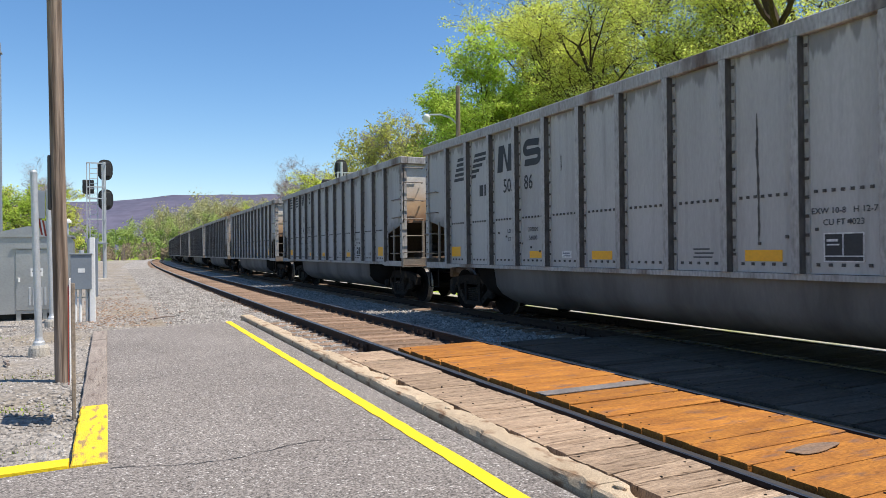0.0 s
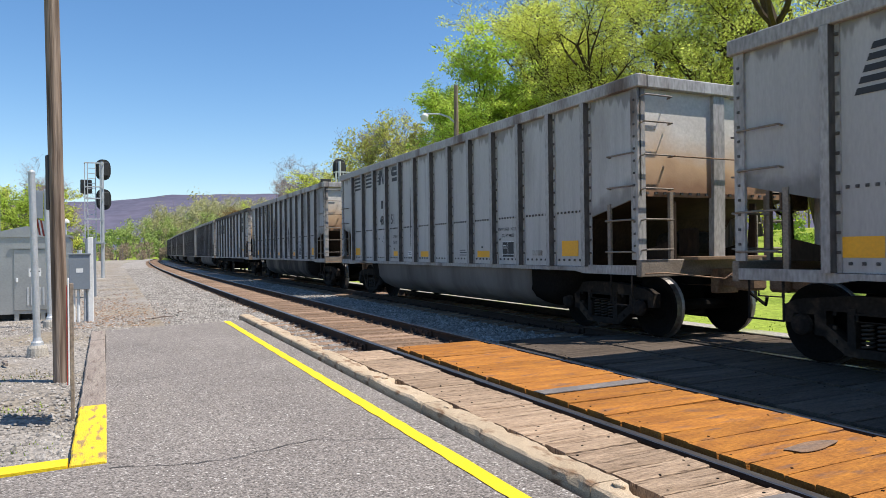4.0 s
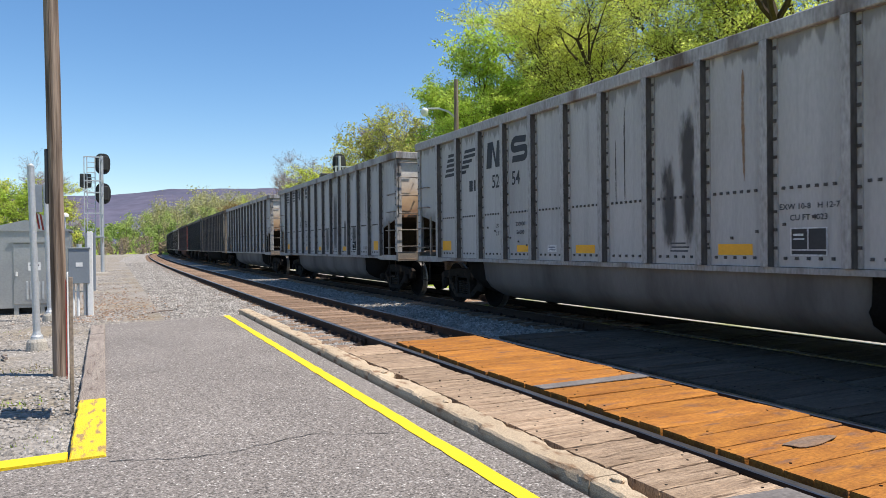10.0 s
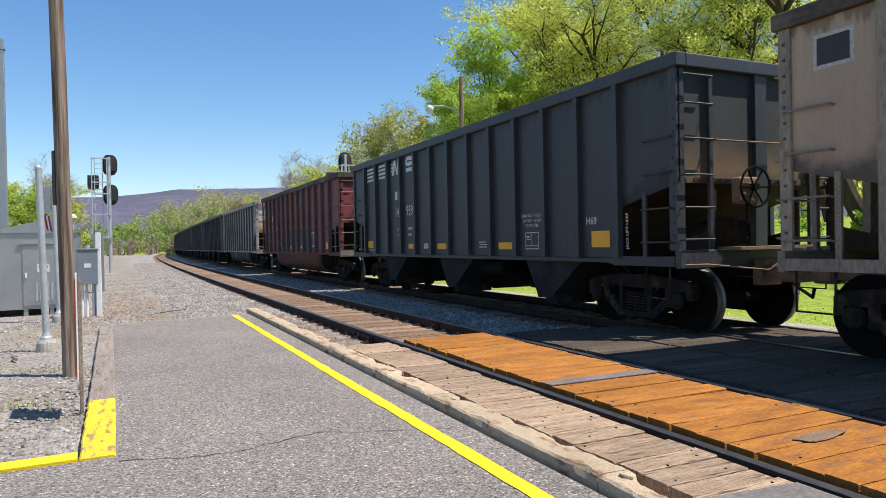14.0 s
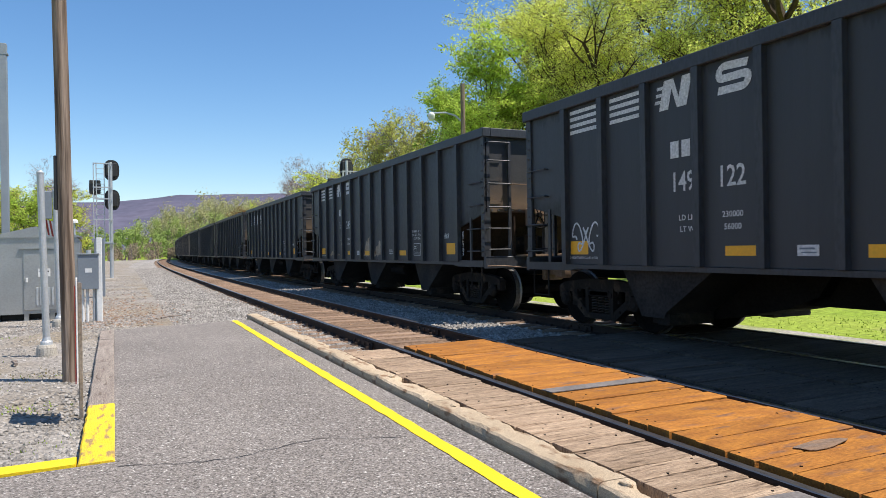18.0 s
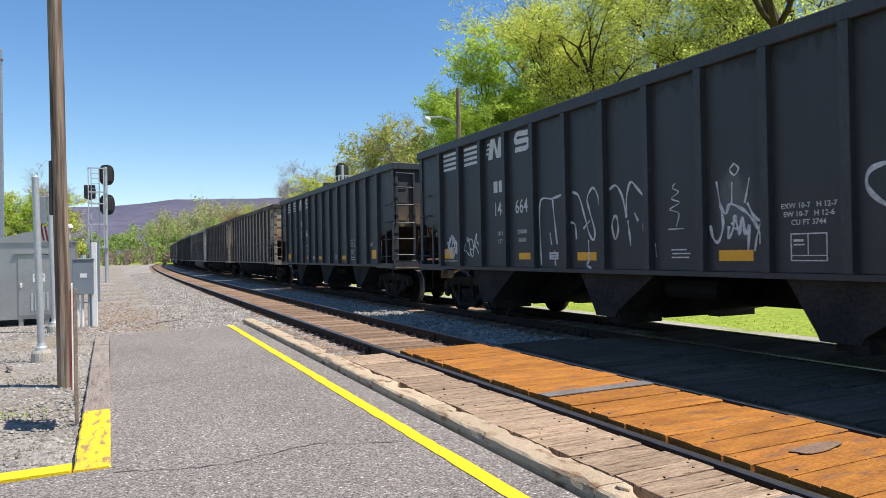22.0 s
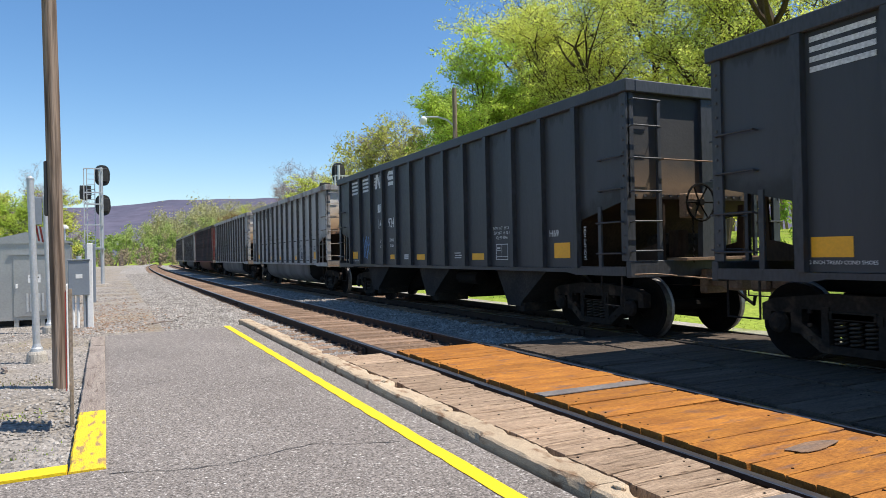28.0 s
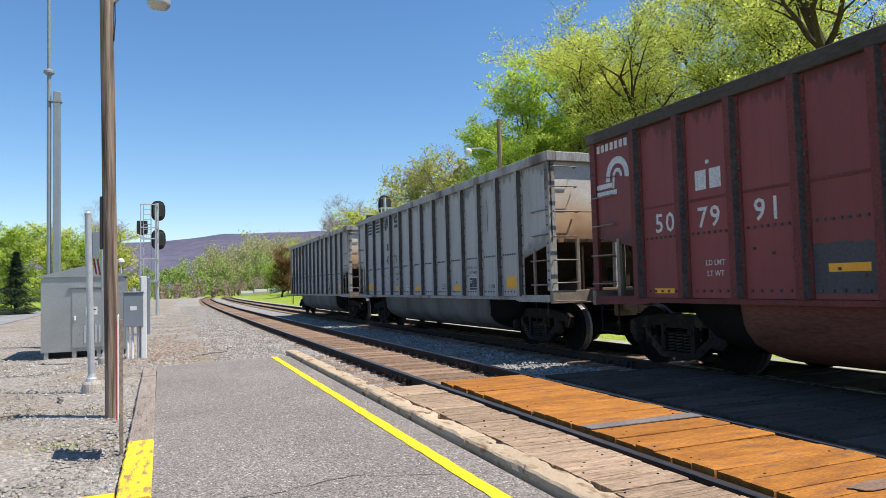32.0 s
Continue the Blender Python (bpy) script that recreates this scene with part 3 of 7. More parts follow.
strip("yard_edge", [(-10, -0.165), (-4.1, -0.168)], 30, 130, 4, M_GRAVEL, "dusty gravel beside the ballast", "gravel")


def cracks():
    plat = bpy.data.objects["platform"]
    rnd = random.Random(5)
    mk = mat("crack_shadow_line", (0.05, 0.047, 0.045), (0.07, 0.065, 0.06), 1.0, bump=0)
    for pts in (((-0.05, 4.95), (0.55, 4.80), (1.3, 4.98), (1.95, 4.72), (2.3, 4.60)), ((0.0, 8.2), (0.9, 8.5), (1.8, 9.2), (2.3, 9.4)), ((0.2, 11.4), (1.1, 11.5), (2.1, 12.2))):
        bm = bmesh.new()
        fine = []
        for a, b in zip(pts, pts[1:]):
            for k in range(9):
                f = k / 9
                fine.append((a[0] + (b[0] - a[0]) * f + rnd.uniform(-0.02, 0.02), a[1] + (b[1] - a[1]) * f + rnd.uniform(-0.03, 0.03)))
        top, bot = [], []
        for x, y in fine:
            w = rnd.uniform(0.002, 0.0065)
            top.append(bm.verts.new((x, y + w, -0.046)))
            bot.append(bm.verts.new((x, y - w, -0.046)))
        for i in range(len(fine) - 1):
            bm.faces.new((bot[i], bot[i + 1], top[i + 1], top[i]))
        part("crack", bm, mk, plat, "thin dark crack in the asphalt")


cracks()


def worn_stripe(name, x0, x1, y0, y1, z, label):
    bm = bmesh.new()
    rnd = random.Random(2)
    n = 160
    l, r = [], []
    for i in range(n + 1):
        y = y0 + (y1 - y0) * i / n
        l.append(bm.verts.new((x0 + rnd.uniform(-0.006, 0.006), y, z)))
        r.append(bm.verts.new((x1 + rnd.uniform(-0.006, 0.006), y, z)))
    for i in range(n):
        bm.faces.new((l[i], r[i], r[i + 1], l[i + 1]))
    return thing(name, bm, M_YELLOW, label, "stripe", kind="structure")


worn_stripe("edge_stripe", 1.97, 2.085, -10, 14.45, -0.045, "bright yellow painted safety stripe along the platform edge")


def kerbs():
    rnd = random.Random(8)
    base = tagged(new("platform_kerb", mesh_of("platform_kerb", boxes((2.395, 2.60, -12, 15.1, -0.5, -0.11)), M_CONCRETE)),
                  "long worn tan timber kerb along the platform edge", "kerb", kind="structure")
    ends = [-12, -7.2, -2.4, 0.6, 3.12, 5.45, 7.9, 9.6, 11.5, 13.2, 15.1]
    chips = ((6.46, 0.16, 0.085, 1), (5.19, 0.10, 0.05, 1), (2.80, 0.26, 0.10, 1), (3.75, 0.12, 0.03, 1), (7.3, 0.22, 0.03, 1), (4.3, 0.10, 0.035, 1), (9.2, 0.2, 0.06, 1),
             (11.0, 0.3, 0.05, 1), (6.9, 0.12, 0.03, -1), (4.55, 0.14, 0.03, -1), (3.3, 0.10, 0.035, -1), (5.8, 0.2, 0.02, -1), (8.6, 0.2, 0.03, -1))
    for a, b in zip(ends, ends[1:]):
        bm = bmesh.new()
        n = max(int((b - a) / (0.05 if a > 0 else 0.3)), 4)
        rows = []
        for i in range(n + 1):
            y = a + 0.006 + (b - a - 0.012) * i / n
            back = front = 0.0
            for c, half, deep, side in chips:
                f = max(0.0, 1 - abs(y - c) / half) ** 0.5 * deep * rnd.uniform(0.75, 1.1)
                back, front = (max(back, f), front) if side > 0 else (back, max(front, f))
            wob = 0.008 * noise.noise(Vector((0, y * 2.3, 0))) + rnd.uniform(-0.004, 0.004)
            up = 0.006 * noise.noise(Vector((3, y * 1.7, 0)))
            e = 0.004 if 0 < i < n else 0.0
            rows.append([bm.verts.new(c) for c in (
                (2.380, y, -0.105), (2.374 + wob + front * 0.5, y, -0.035), (2.382 + wob + front, y, 0.006 + up + rnd.uniform(-e, e) - front * 0.3), (2.400 + wob + front * 1.2, y, 0.019 + up + rnd.uniform(-e, e)),
                (2.46, y, 0.021 + up + rnd.uniform(-e, e)), (2.515 - back * 0.3, y, 0.020 + up + rnd.uniform(-e, e)),
                (2.585 + wob - back * 1.05, y, 0.018 + up + rnd.uniform(-e, e) - back * 0.15), (2.602 + wob - back * 0.95, y, 0.004 + up - back * 0.3), (2.600 - back * 0.7, y, -0.105))])
        for r, t in zip(rows, rows[1:]):
            for i in range(8):
                bm.faces.new((r[i], r[i + 1], t[i + 1], t[i]))
        bm.faces.new(rows[0][::-1])
        bm.faces.new(rows[-1])
        part("kerb_timber", bm, M_KERB, base)
    # loose splinters lying on the kerb
    for y, x, r in ((6.67, 2.50, 0.030), (5.19, 2.49, 0.022), (3.02, 2.50, 0.030)):
        bm = bmesh.new()
        bmesh.ops.create_icosphere(bm, subdivisions=2, radius=1.0)
        for w in bm.verts:
            w.co = Vector((w.co.x * r, w.co.y * r * 1.7, w.co.z * r * 0.5)) * (1 + 0.35 * noise.noise(w.co * 1.6 + Vector((y, 0, 0))))
        chip = thing("wood_chip", bm, M_KERB, "small broken chip of tan timber on the kerb", "wood chip", group="chips on the kerb")
        chip.location = (x, y, 0.021 + r * 0.32)
    # timber edging on the yard side
    edge = group_empty("timber_edging", "row of weathered timbers along the platform's yard edge", "edging")
    for x0, a, x1, b, m, lab in ((-0.285, 5.10, -0.305, 7.05, M_YELLOW_WORN, "yellow painted timber, paint flaking"), (-0.310, 7.07, -0.340, 9.87, M_TIMBER, "grey weathered timber"),
                                 (-0.345, 9.89, -0.372, 12.4, M_TIMBER, "grey weathered timber"), (-0.375, 12.42, -0.39, 13.85, M_TIMBER, "grey weathered timber")):
        bm = bmesh.new()
        n = 16
        rows = []
        for i in range(n + 1):
            f = i / n
            x, y = x0 + (x1 - x0) * f, a + (b - a) * f
            q, w = rnd.uniform(-0.005, 0.003), rnd.uniform(-0.006, 0.006)
            rows.append([bm.verts.new(c) for c in ((x + w, y, -0.25), (x + w, y, -0.052 + q), (x + w + 0.012, y, -0.040 + q), (x + 0.208, y, -0.038 + q), (x + 0.222, y, -0.048 + q), (x + 0.222, y, -0.25))])
        for r, t in zip(rows, rows[1:]):
            for i in range(5):
                bm.faces.new((r[i], r[i + 1], t[i + 1], t[i]))
        bm.faces.new(rows[0][::-1])
        bm.faces.new(rows[-1])
        part("timber", bm, m, edge, lab)
    bm = bmesh.new()
    prism(bm, [(-9, 4.66), (-9, 4.84), (-0.30, 5.32), (-0.30, 5.14)], 2, -0.2, -0.043)
    thing("yard_stripe", bm, M_YELLOW, "yellow painted kerb stripe at the foot of the gravel yard", "stripe", kind="structure")


kerbs()


# ---------------------------------------------------------------- rails, sleepers, crossing
def rails():
    head = [(-0.036, -0.036), (-0.036, -0.006), (-0.028, 0.0), (0.028, 0.0), (0.036, -0.006), (0.036, -0.036), (0.012, -0.048), (0.010, -0.135), (0.070, -0.155),
            (0.072, -0.168), (-0.072, -0.168), (-0.070, -0.155), (-0.010, -0.135), (-0.012, -0.048), (-0.036, -0.036)]
    for tr, off in (("near", 0.0), ("far", X2 - X1)):
        t = group_empty("railway_track", "pair of worn steel rails on timber sleepers", "track", "railway tracks")
        for side in (-1, 1):
            bm = bmesh.new()
            o = off + side * GAUGE / 2
            last = None
            s = -110.0
            while s <= 620:
                row = [bm.verts.new(along(s, o + p, z)[0]) for p, z in head]
                if last:
                    for i in range(len(row) - 1):
                        f = bm.faces.new((last[i], row[i], row[i + 1], last[i + 1]))
                        f.material_index = 1 if 1 <= i <= 3 else 0
                last = row
                s += 2 if s < 60 else 5
            r = part("rail", bm, [M_RAIL, M_RAILTOP], t, "rusty steel rail with a worn bright head")
        bm = bmesh.new()
        box(bm, -1.28, 1.28, -0.115, 0.115, -0.33, -0.145, bevel=0.012)
        tie = mesh_of("sleeper", bm, M_TIE)
        rnd = random.Random(3)
        s = 9.3 if off == 0 else 9.3
        n = 0
        rest = bmesh.new()
        while s < 260:
            p, a = along(s, off)
            if n < 130:
                ob = new("sleeper", tie)
                ob.parent = t
                ob.matrix_basis = Matrix.Translation((p.x + rnd.uniform(-0.04, 0.04), p.y, rnd.uniform(-0.008, 0.006))) @ pose(0, 0, 0, 0, 0, -math.degrees(a) + rnd.uniform(-1.2, 1.2))
            else:
                v = box(rest, -1.28, 1.28, -0.115, 0.115, -0.3, -0.15)
                for w in v:
                    w.co = Matrix.Translation(p) @ pose(0, 0, 0, 0, 0, -math.degrees(a)) @ w.co
            n += 1
            s += 0.53
        tagged(part("far_sleepers", rest, M_TIE, t), kind="stuff")
        # tie plates and spike heads on the near sleepers
        pm = mesh_of("tie_plate", boxes((-0.17, 0.17, -0.09, 0.09, -0.15, -0.135), (-0.13, -0.085, -0.05, -0.02, -0.14, -0.10), (0.085, 0.13, 0.02, 0.05, -0.14, -0.10)), M_RAIL)
        s = 9.3
        while s < 32:
            for side in (-1, 1):
                p, a = along(s, off + side * GAUGE / 2, 0.002)
                ob = new("tie_plate", pm)
                ob.parent = t
                ob.matrix_basis = Matrix.Translation(p)
            s += 0.53
        # joint bars with bolts
        for s, side in ((11.15, 1), (10.2, -1), (23.0, 1), (22.1, -1)):
            o = off + side * GAUGE / 2
            p, a = along(s, o)
            bm = boxes((-0.045, -0.015, -0.46, 0.46, -0.135, -0.045), (0.015, 0.045, -0.46, 0.46, -0.135, -0.045))
            for k in (-0.35, -0.12, 0.12, 0.35):
                box(bm, -0.075, 0.075, k - 0.022, k + 0.022, -0.112, -0.068)
            j = part("joint_bar", bm, M_RAIL, t, "bolted rail joint bar")
            j.matrix_basis = Matrix.Translation(p)


rails()


def plank_deck(name, x0, x1, y0, y1, z, w, material, label, seed, ragged=0.03, gap=0.012):
    rnd = random.Random(seed)
    deck = group_empty(name, label, "crossing")
    nails = bmesh.new()
    y = y1
    while y > y0:
        ww = w * rnd.uniform(0.86, 1.14)
        a0, a1 = x0 + rnd.uniform(0, ragged), x1 - rnd.uniform(0, ragged)
        bm = bmesh.new()
        n = 5
        rows = []
        dz, tilt, sk = rnd.uniform(-0.008, 0.006), rnd.uniform(-0.006, 0.006), rnd.uniform(-0.012, 0.012)
        for i in range(n + 1):
            x = a0 + (a1 - a0) * i / n
            e = rnd.uniform(-0.004, 0.004)
            zz = z + dz + tilt * (i / n - 0.5) + rnd.uniform(-0.002, 0.002)
            k = sk * (i / n - 0.5)
            rows.append([bm.verts.new(c) for c in ((x, y - ww + gap + k, -0.16), (x, y - ww + gap + k + e, zz - 0.006), (x, y - ww + gap + k + e + 0.008, zz),
                                                   (x, y + k + e - 0.008, zz), (x, y + k + e, zz - 0.006), (x, y + k, -0.16))])
        for r, s in zip(rows, rows[1:]):
            for i in range(5):
                bm.faces.new((r[i], s[i], s[i + 1], r[i + 1]))
        bm.faces.new(rows[0])
        bm.faces.new(rows[-1][::-1])
        part("plank", bm, material, deck)
        for x in (a0 + rnd.uniform(0.08, 0.14), a1 - rnd.uniform(0.08, 0.14)):
            for f in (0.28, 0.74):
                if rnd.random() < 0.45:
                    lathe(nails, [(z - 0.02, 0.010), (z + dz + 0.003, 0.009)], "z", 6, (x + rnd.uniform(-0.05, 0.12), y - ww * f + rnd.uniform(-0.04, 0.04), 0))
        y -= ww
    tagged(part("nail_heads", nails, M_UNDER, deck), kind="stuff")
    return deck


plank_deck("crossing_deck", 2.625, 3.27, -9, 8.8, 0.0, 0.215, M_PLANK, "weathered grey-brown plank deck between kerb and near rail", 1)
plank_deck("crossing_deck", 3.52, 4.81, -9, 8.98, 0.0, 0.235, M_ORANGE, "orange rust-stained plank deck between the near rails", 2)
plank_deck("crossing_deck", 5.05, 6.20, -9, 8.75, -0.004, 0.24, M_DARKPLANK, "weathered plank deck between the two tracks, darkened for train shade", 3)
plank_deck("crossing_deck", 6.24, X2 - 0.86, -9, 8.55, -0.004, 0.24, M_DARKPLANK, "weathered plank deck beside the far track, darkened for train shade", 4)
plank_deck("crossing_deck", X2 - 0.62, X2 + 0.62, -9, 8.6, -0.004, 0.24, M_DARKPLANK, "weathered plank deck between the far rails, darkened for train shade", 5)
bm = bmesh.new()
prism(bm, [(3.54, 5.30), (4.79, 5.30), (4.80, 5.47), (3.53, 5.46)], 2, 0.004, 0.012)
thing("steel_strip", bm, M_GREYPLATE, "grey steel strip screwed across the orange planks", "steel strip")
bm = bmesh.new()
prism(bm, [(2.62, 1.9), (3.26, 1.9), (3.26, 2.55), (2.62, 2.62)], 2, 0.004, 0.012)
thing("steel_plate", bm, M_GREYPLATE, "flat grey steel plate on the plank deck", "steel plate")
bm = bmesh.new()
prism(bm, [(4.17 + 0.24 * (1 + 0.18 * math.sin(3 * a + 1)) * math.cos(a), 3.09 + 0.075 * (1 + 0.22 * math.sin(2 * a)) * math.sin(a)) for a in [2 * math.pi * i / 18 for i in range(18)]], 2, 0.003, 0.007)
thing("tar_patch", bm, M_TARPATCH, "thin grey-brown tar smear on the orange planks", "patch")


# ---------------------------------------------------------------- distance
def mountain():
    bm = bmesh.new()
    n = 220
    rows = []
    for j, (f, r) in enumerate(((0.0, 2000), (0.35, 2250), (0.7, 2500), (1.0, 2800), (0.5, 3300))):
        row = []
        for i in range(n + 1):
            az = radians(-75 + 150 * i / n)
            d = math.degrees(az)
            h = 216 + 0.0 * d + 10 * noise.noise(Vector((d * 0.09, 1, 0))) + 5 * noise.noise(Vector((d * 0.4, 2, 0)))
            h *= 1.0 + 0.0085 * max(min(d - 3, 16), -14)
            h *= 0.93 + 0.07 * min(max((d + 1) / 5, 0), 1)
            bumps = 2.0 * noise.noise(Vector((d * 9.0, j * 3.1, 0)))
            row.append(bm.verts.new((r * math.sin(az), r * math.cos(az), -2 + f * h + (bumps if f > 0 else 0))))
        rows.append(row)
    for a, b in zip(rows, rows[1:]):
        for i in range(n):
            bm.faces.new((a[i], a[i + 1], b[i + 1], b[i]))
    thing("mountain_backdrop", bm, M_HILL, "long wooded mountain ridge, purple-brown bare woods with painted blue haze", "mountain", kind="structure", smooth=True)


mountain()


# ---------------------------------------------------------------- trees
def tree_meshes(seed, height, spread, clumps, per, leaf_size, trunk_r, leaf_mat, levels=3, clump=0.9, start=0.28, lean=(0, 0), bark=None, slim=0.62):
    rnd = random.Random(seed)
    wood = bmesh.new()
    tips = []

    def limb(p, d, length, r, level):
        pts, rs = [p.copy()], [r]
        q, dd = p.copy(), d.normalized()
        n = 5 if level else 7
        for i in range(n):
            dd = (dd + Vector((rnd.uniform(-1, 1), rnd.uniform(-1, 1), rnd.uniform(-0.5, 0.6))) * (0.16 if level == 0 else 0.30)).normalized()
            q = q + dd * length / n
            pts.append(q.copy())
            rs.append(max(r * (1 - 0.72 * (i + 1) / n), 0.012))
            f = (i + 1) / n
            if level < levels and f > (start if level == 0 else 0.25):
                for _ in range(2 if level else 3):
                    az, el = rnd.uniform(0, 2 * math.pi), rnd.uniform(0.0, 0.65) + (0.25 * f if level == 0 else 0)
                    out = Vector((math.cos(az) * math.cos(el), math.sin(az) * math.cos(el), math.sin(el)))
                    nd = (dd * 0.35 + out).normalized()
                    limb(q, nd, length * rnd.uniform(0.38, 0.58) * (1.0 if level else spread), rs[-1] * 0.62, level + 1)
            if level >= levels - 1:
                tips.append((q.copy(), length))
        tube(wood, pts, rs, 7 if level == 0 else (5 if level == 1 else 3), cap=False)

    limb(Vector((0, 0, 0)), Vector((lean[0], lean[1], 1)), height * 0.72, trunk_r, 0)
    verts, faces = [], []
    for c, ln in rnd.sample(tips, min(clumps, len(tips))):
        k0 = rnd.uniform(0.5, 1.5)
        for i in range(int(per * k0)):
            w = clump * rnd.uniform(0.5, 1.2)
            g = c + Vector((rnd.gauss(0, w), rnd.gauss(0, w), rnd.gauss(0, w * 0.7)))
            face = Vector((rnd.gauss(0, 0.55), rnd.gauss(-0.45, 0.55), rnd.gauss(0.6, 0.55))).normalized()   # turned to the light
            a = face.orthogonal().normalized()
            b = face.cross(a)
            ang = rnd.uniform(0, 6.283)
            a, b = a * math.cos(ang) + b * math.sin(ang), b * math.cos(ang) - a * math.sin(ang)
            s = leaf_size * rnd.uniform(0.55, 1.45)
            k = len(verts)
            verts += [g - a * s, g + b * s * slim, g + a * s, g - b * s * slim]
            faces.append((k, k + 1, k + 2, k + 3))
    crown = bpy.data.meshes.new("crown")
    crown.from_pydata(verts, [], faces)
    crown.materials.append(leaf_mat)
    top = max(v.z for v in verts)
    return mesh_of("trunk", wood, bark or M_BARK), crown, top


def plant(name, meshes, x, y, rz, scale, label, group, z=None, height=None):
    e = group_empty(name, label, "tree", group)
    scale = height / meshes[2] if height else scale
    e.matrix_basis = pose(x, y, (ground_height(x, y) if z is None else z) - 0.1, 0, 0, rz) @ Matrix.Scale(scale, 4)
    part("trunk", meshes[0], M_BARK, e)
    part("crown", meshes[1], M_LEAF, e)
    return e


BIG = [tree_meshes(s, 24, 0.64, 1600, 17, 0.085, 0.44, m, 3, 0.36, 0.22) for s, m in ((1, M_LEAF), (2, M_LEAF), (7, M_LEAF))]
BIGG = [tree_meshes(s, 19, 0.74, 2600, 14, 0.115, 0.36, m, 3, 0.34, 0.15) for s, m in ((3, M_LEAF2),)]
SPARSE = [tree_meshes(s, 30, 0.6, 800, 12, 0.085, 0.46, M_LEAF, 3, 0.34, 0.52, lean=(-0.24, 0.29)) for s in (21, 22)]
MID = [tree_meshes(s, 12, 0.80, c, 8, 0.125, 0.17, m, 3, 0.30, 0.14, bark=b) for s, c, m, b in ((4, 900, M_LEAF3, M_TWIG), (5, 1250, M_LEAF, M_BARK), (6, 1400, M_LEAF2, M_BARK))]
BARE = [tree_meshes(s, 13, 0.8, 1900, 7, 0.11, 0.15, M_TWIGHAZE, 3, 0.36, 0.2, bark=M_TWIG, slim=0.12) for s in (11, 12)]
RUST = tree_meshes(15, 9, 0.8, 1100, 12, 0.09, 0.2, M_LEAF4, 3, 0.35, 0.05)
for x, y, rz, sc, k in ((37.0, 43.0, 0, 0.95, 0), (38.5, 48, 70, 1.0, 1), (38, 37, 140, 1.0, 2), (34, 31, 210, 0.85, 0), (43, 44, 250, 1.15, 2), (41, 56, 90, 1.1, 1), (52, 58, 330, 1.2, 2),
                        (38.5, 56, 160, 0.95, 1), (43, 36, 20, 0.95, 0), (32.5, 46.5, 300, 0.84, 1)):
    plant("tree", BIG[k], x, y, rz, sc, "tall spreading tree with dark limbs and sparse yellow-green spring leaves", "trees behind the tracks")
for x, y, rz, sc, k in ((27.6, 17.6, 0, 0.85, 0), (46, 33, 20, 0.95, 1), (33, 11, 110, 0.8, 0)):
    plant("tree", SPARSE[k], x, y, rz, sc, "tall thick-limbed tree with only scattered young leaves", "trees behind the tracks")
for x, y, rz, h in ((25.9, 47.0, 0, 15.0), (29.6, 53.0, 100, 19.5), (34.5, 60, 200, 21.0)):
    plant("tree", BIGG[0], x, y, rz, 1, "leafy fresh-green tree at the edge of the wood", "trees behind the tracks", height=h)
for x, y, h, m, rz in ((27.9, 130, 19.0, BARE[0], 0), (31.7, 125, 18.2, BARE[1], 60), (27.8, 105, 14.4, MID[1], 10), (30.6, 100, 16.4, MID[0], 80), (31.8, 92, 18.0, MID[0], 150), (34.4, 88, 19.3, MID[0], 220),
                       (41.8, 100, 22.6, BARE[0], 120), (32.9, 74, 16.6, MID[0], 300), (37, 78, 14.5, MID[2], 30), (29.5, 112, 11.5, MID[1], 75), (35.5, 118, 14, MID[0], 200), (26.5, 142, 12, BARE[1], 20),
                       (24, 152, 9, MID[0], 95), (31, 150, 12, MID[1], 140), (22.5, 168, 8, MID[2], 260), (28, 176, 9, MID[0], 310), (40, 90, 15, MID[2], 170), (34.5, 70, 12, MID[2], 250)):
    bare = m in BARE
    plant("tree", m, x, y, rz, 1, "bare grey-brown tree just coming into bud" if bare else "small tree in pale spring leaf", "trees up the line", height=h)
plant("tree", RUST, 19.2, 128.6, 0, 0.95, "low rust-brown budding tree beside the lawn", "trees up the line")
plant("tree", RUST, 22.6, 133, 120, 0.85, "low rust-brown budding tree beside the lawn", "trees up the line")
for x, y, rz, sc, k in ((-13.5, 76, 0, 0.78, 2), (-10.5, 82, 60, 0.85, 1), (-8.0, 78, 140, 0.72, 2), (-6.0, 88, 200, 0.82, 1), (-17.5, 84, 20, 0.8, 1)):
    plant("tree", MID[k], x, y, rz, sc, "broad tree in fresh spring leaf beyond the yard", "trees beyond the yard")
plant("tree", BARE[0], -9.5, 96, 0, 0.95, "bare grey-brown tree just coming into bud", "trees beyond the yard")
plant("tree", BARE[1], -7.0, 98, 0, 0.9, "bare grey-brown tree just coming into bud", "trees beyond the yard")


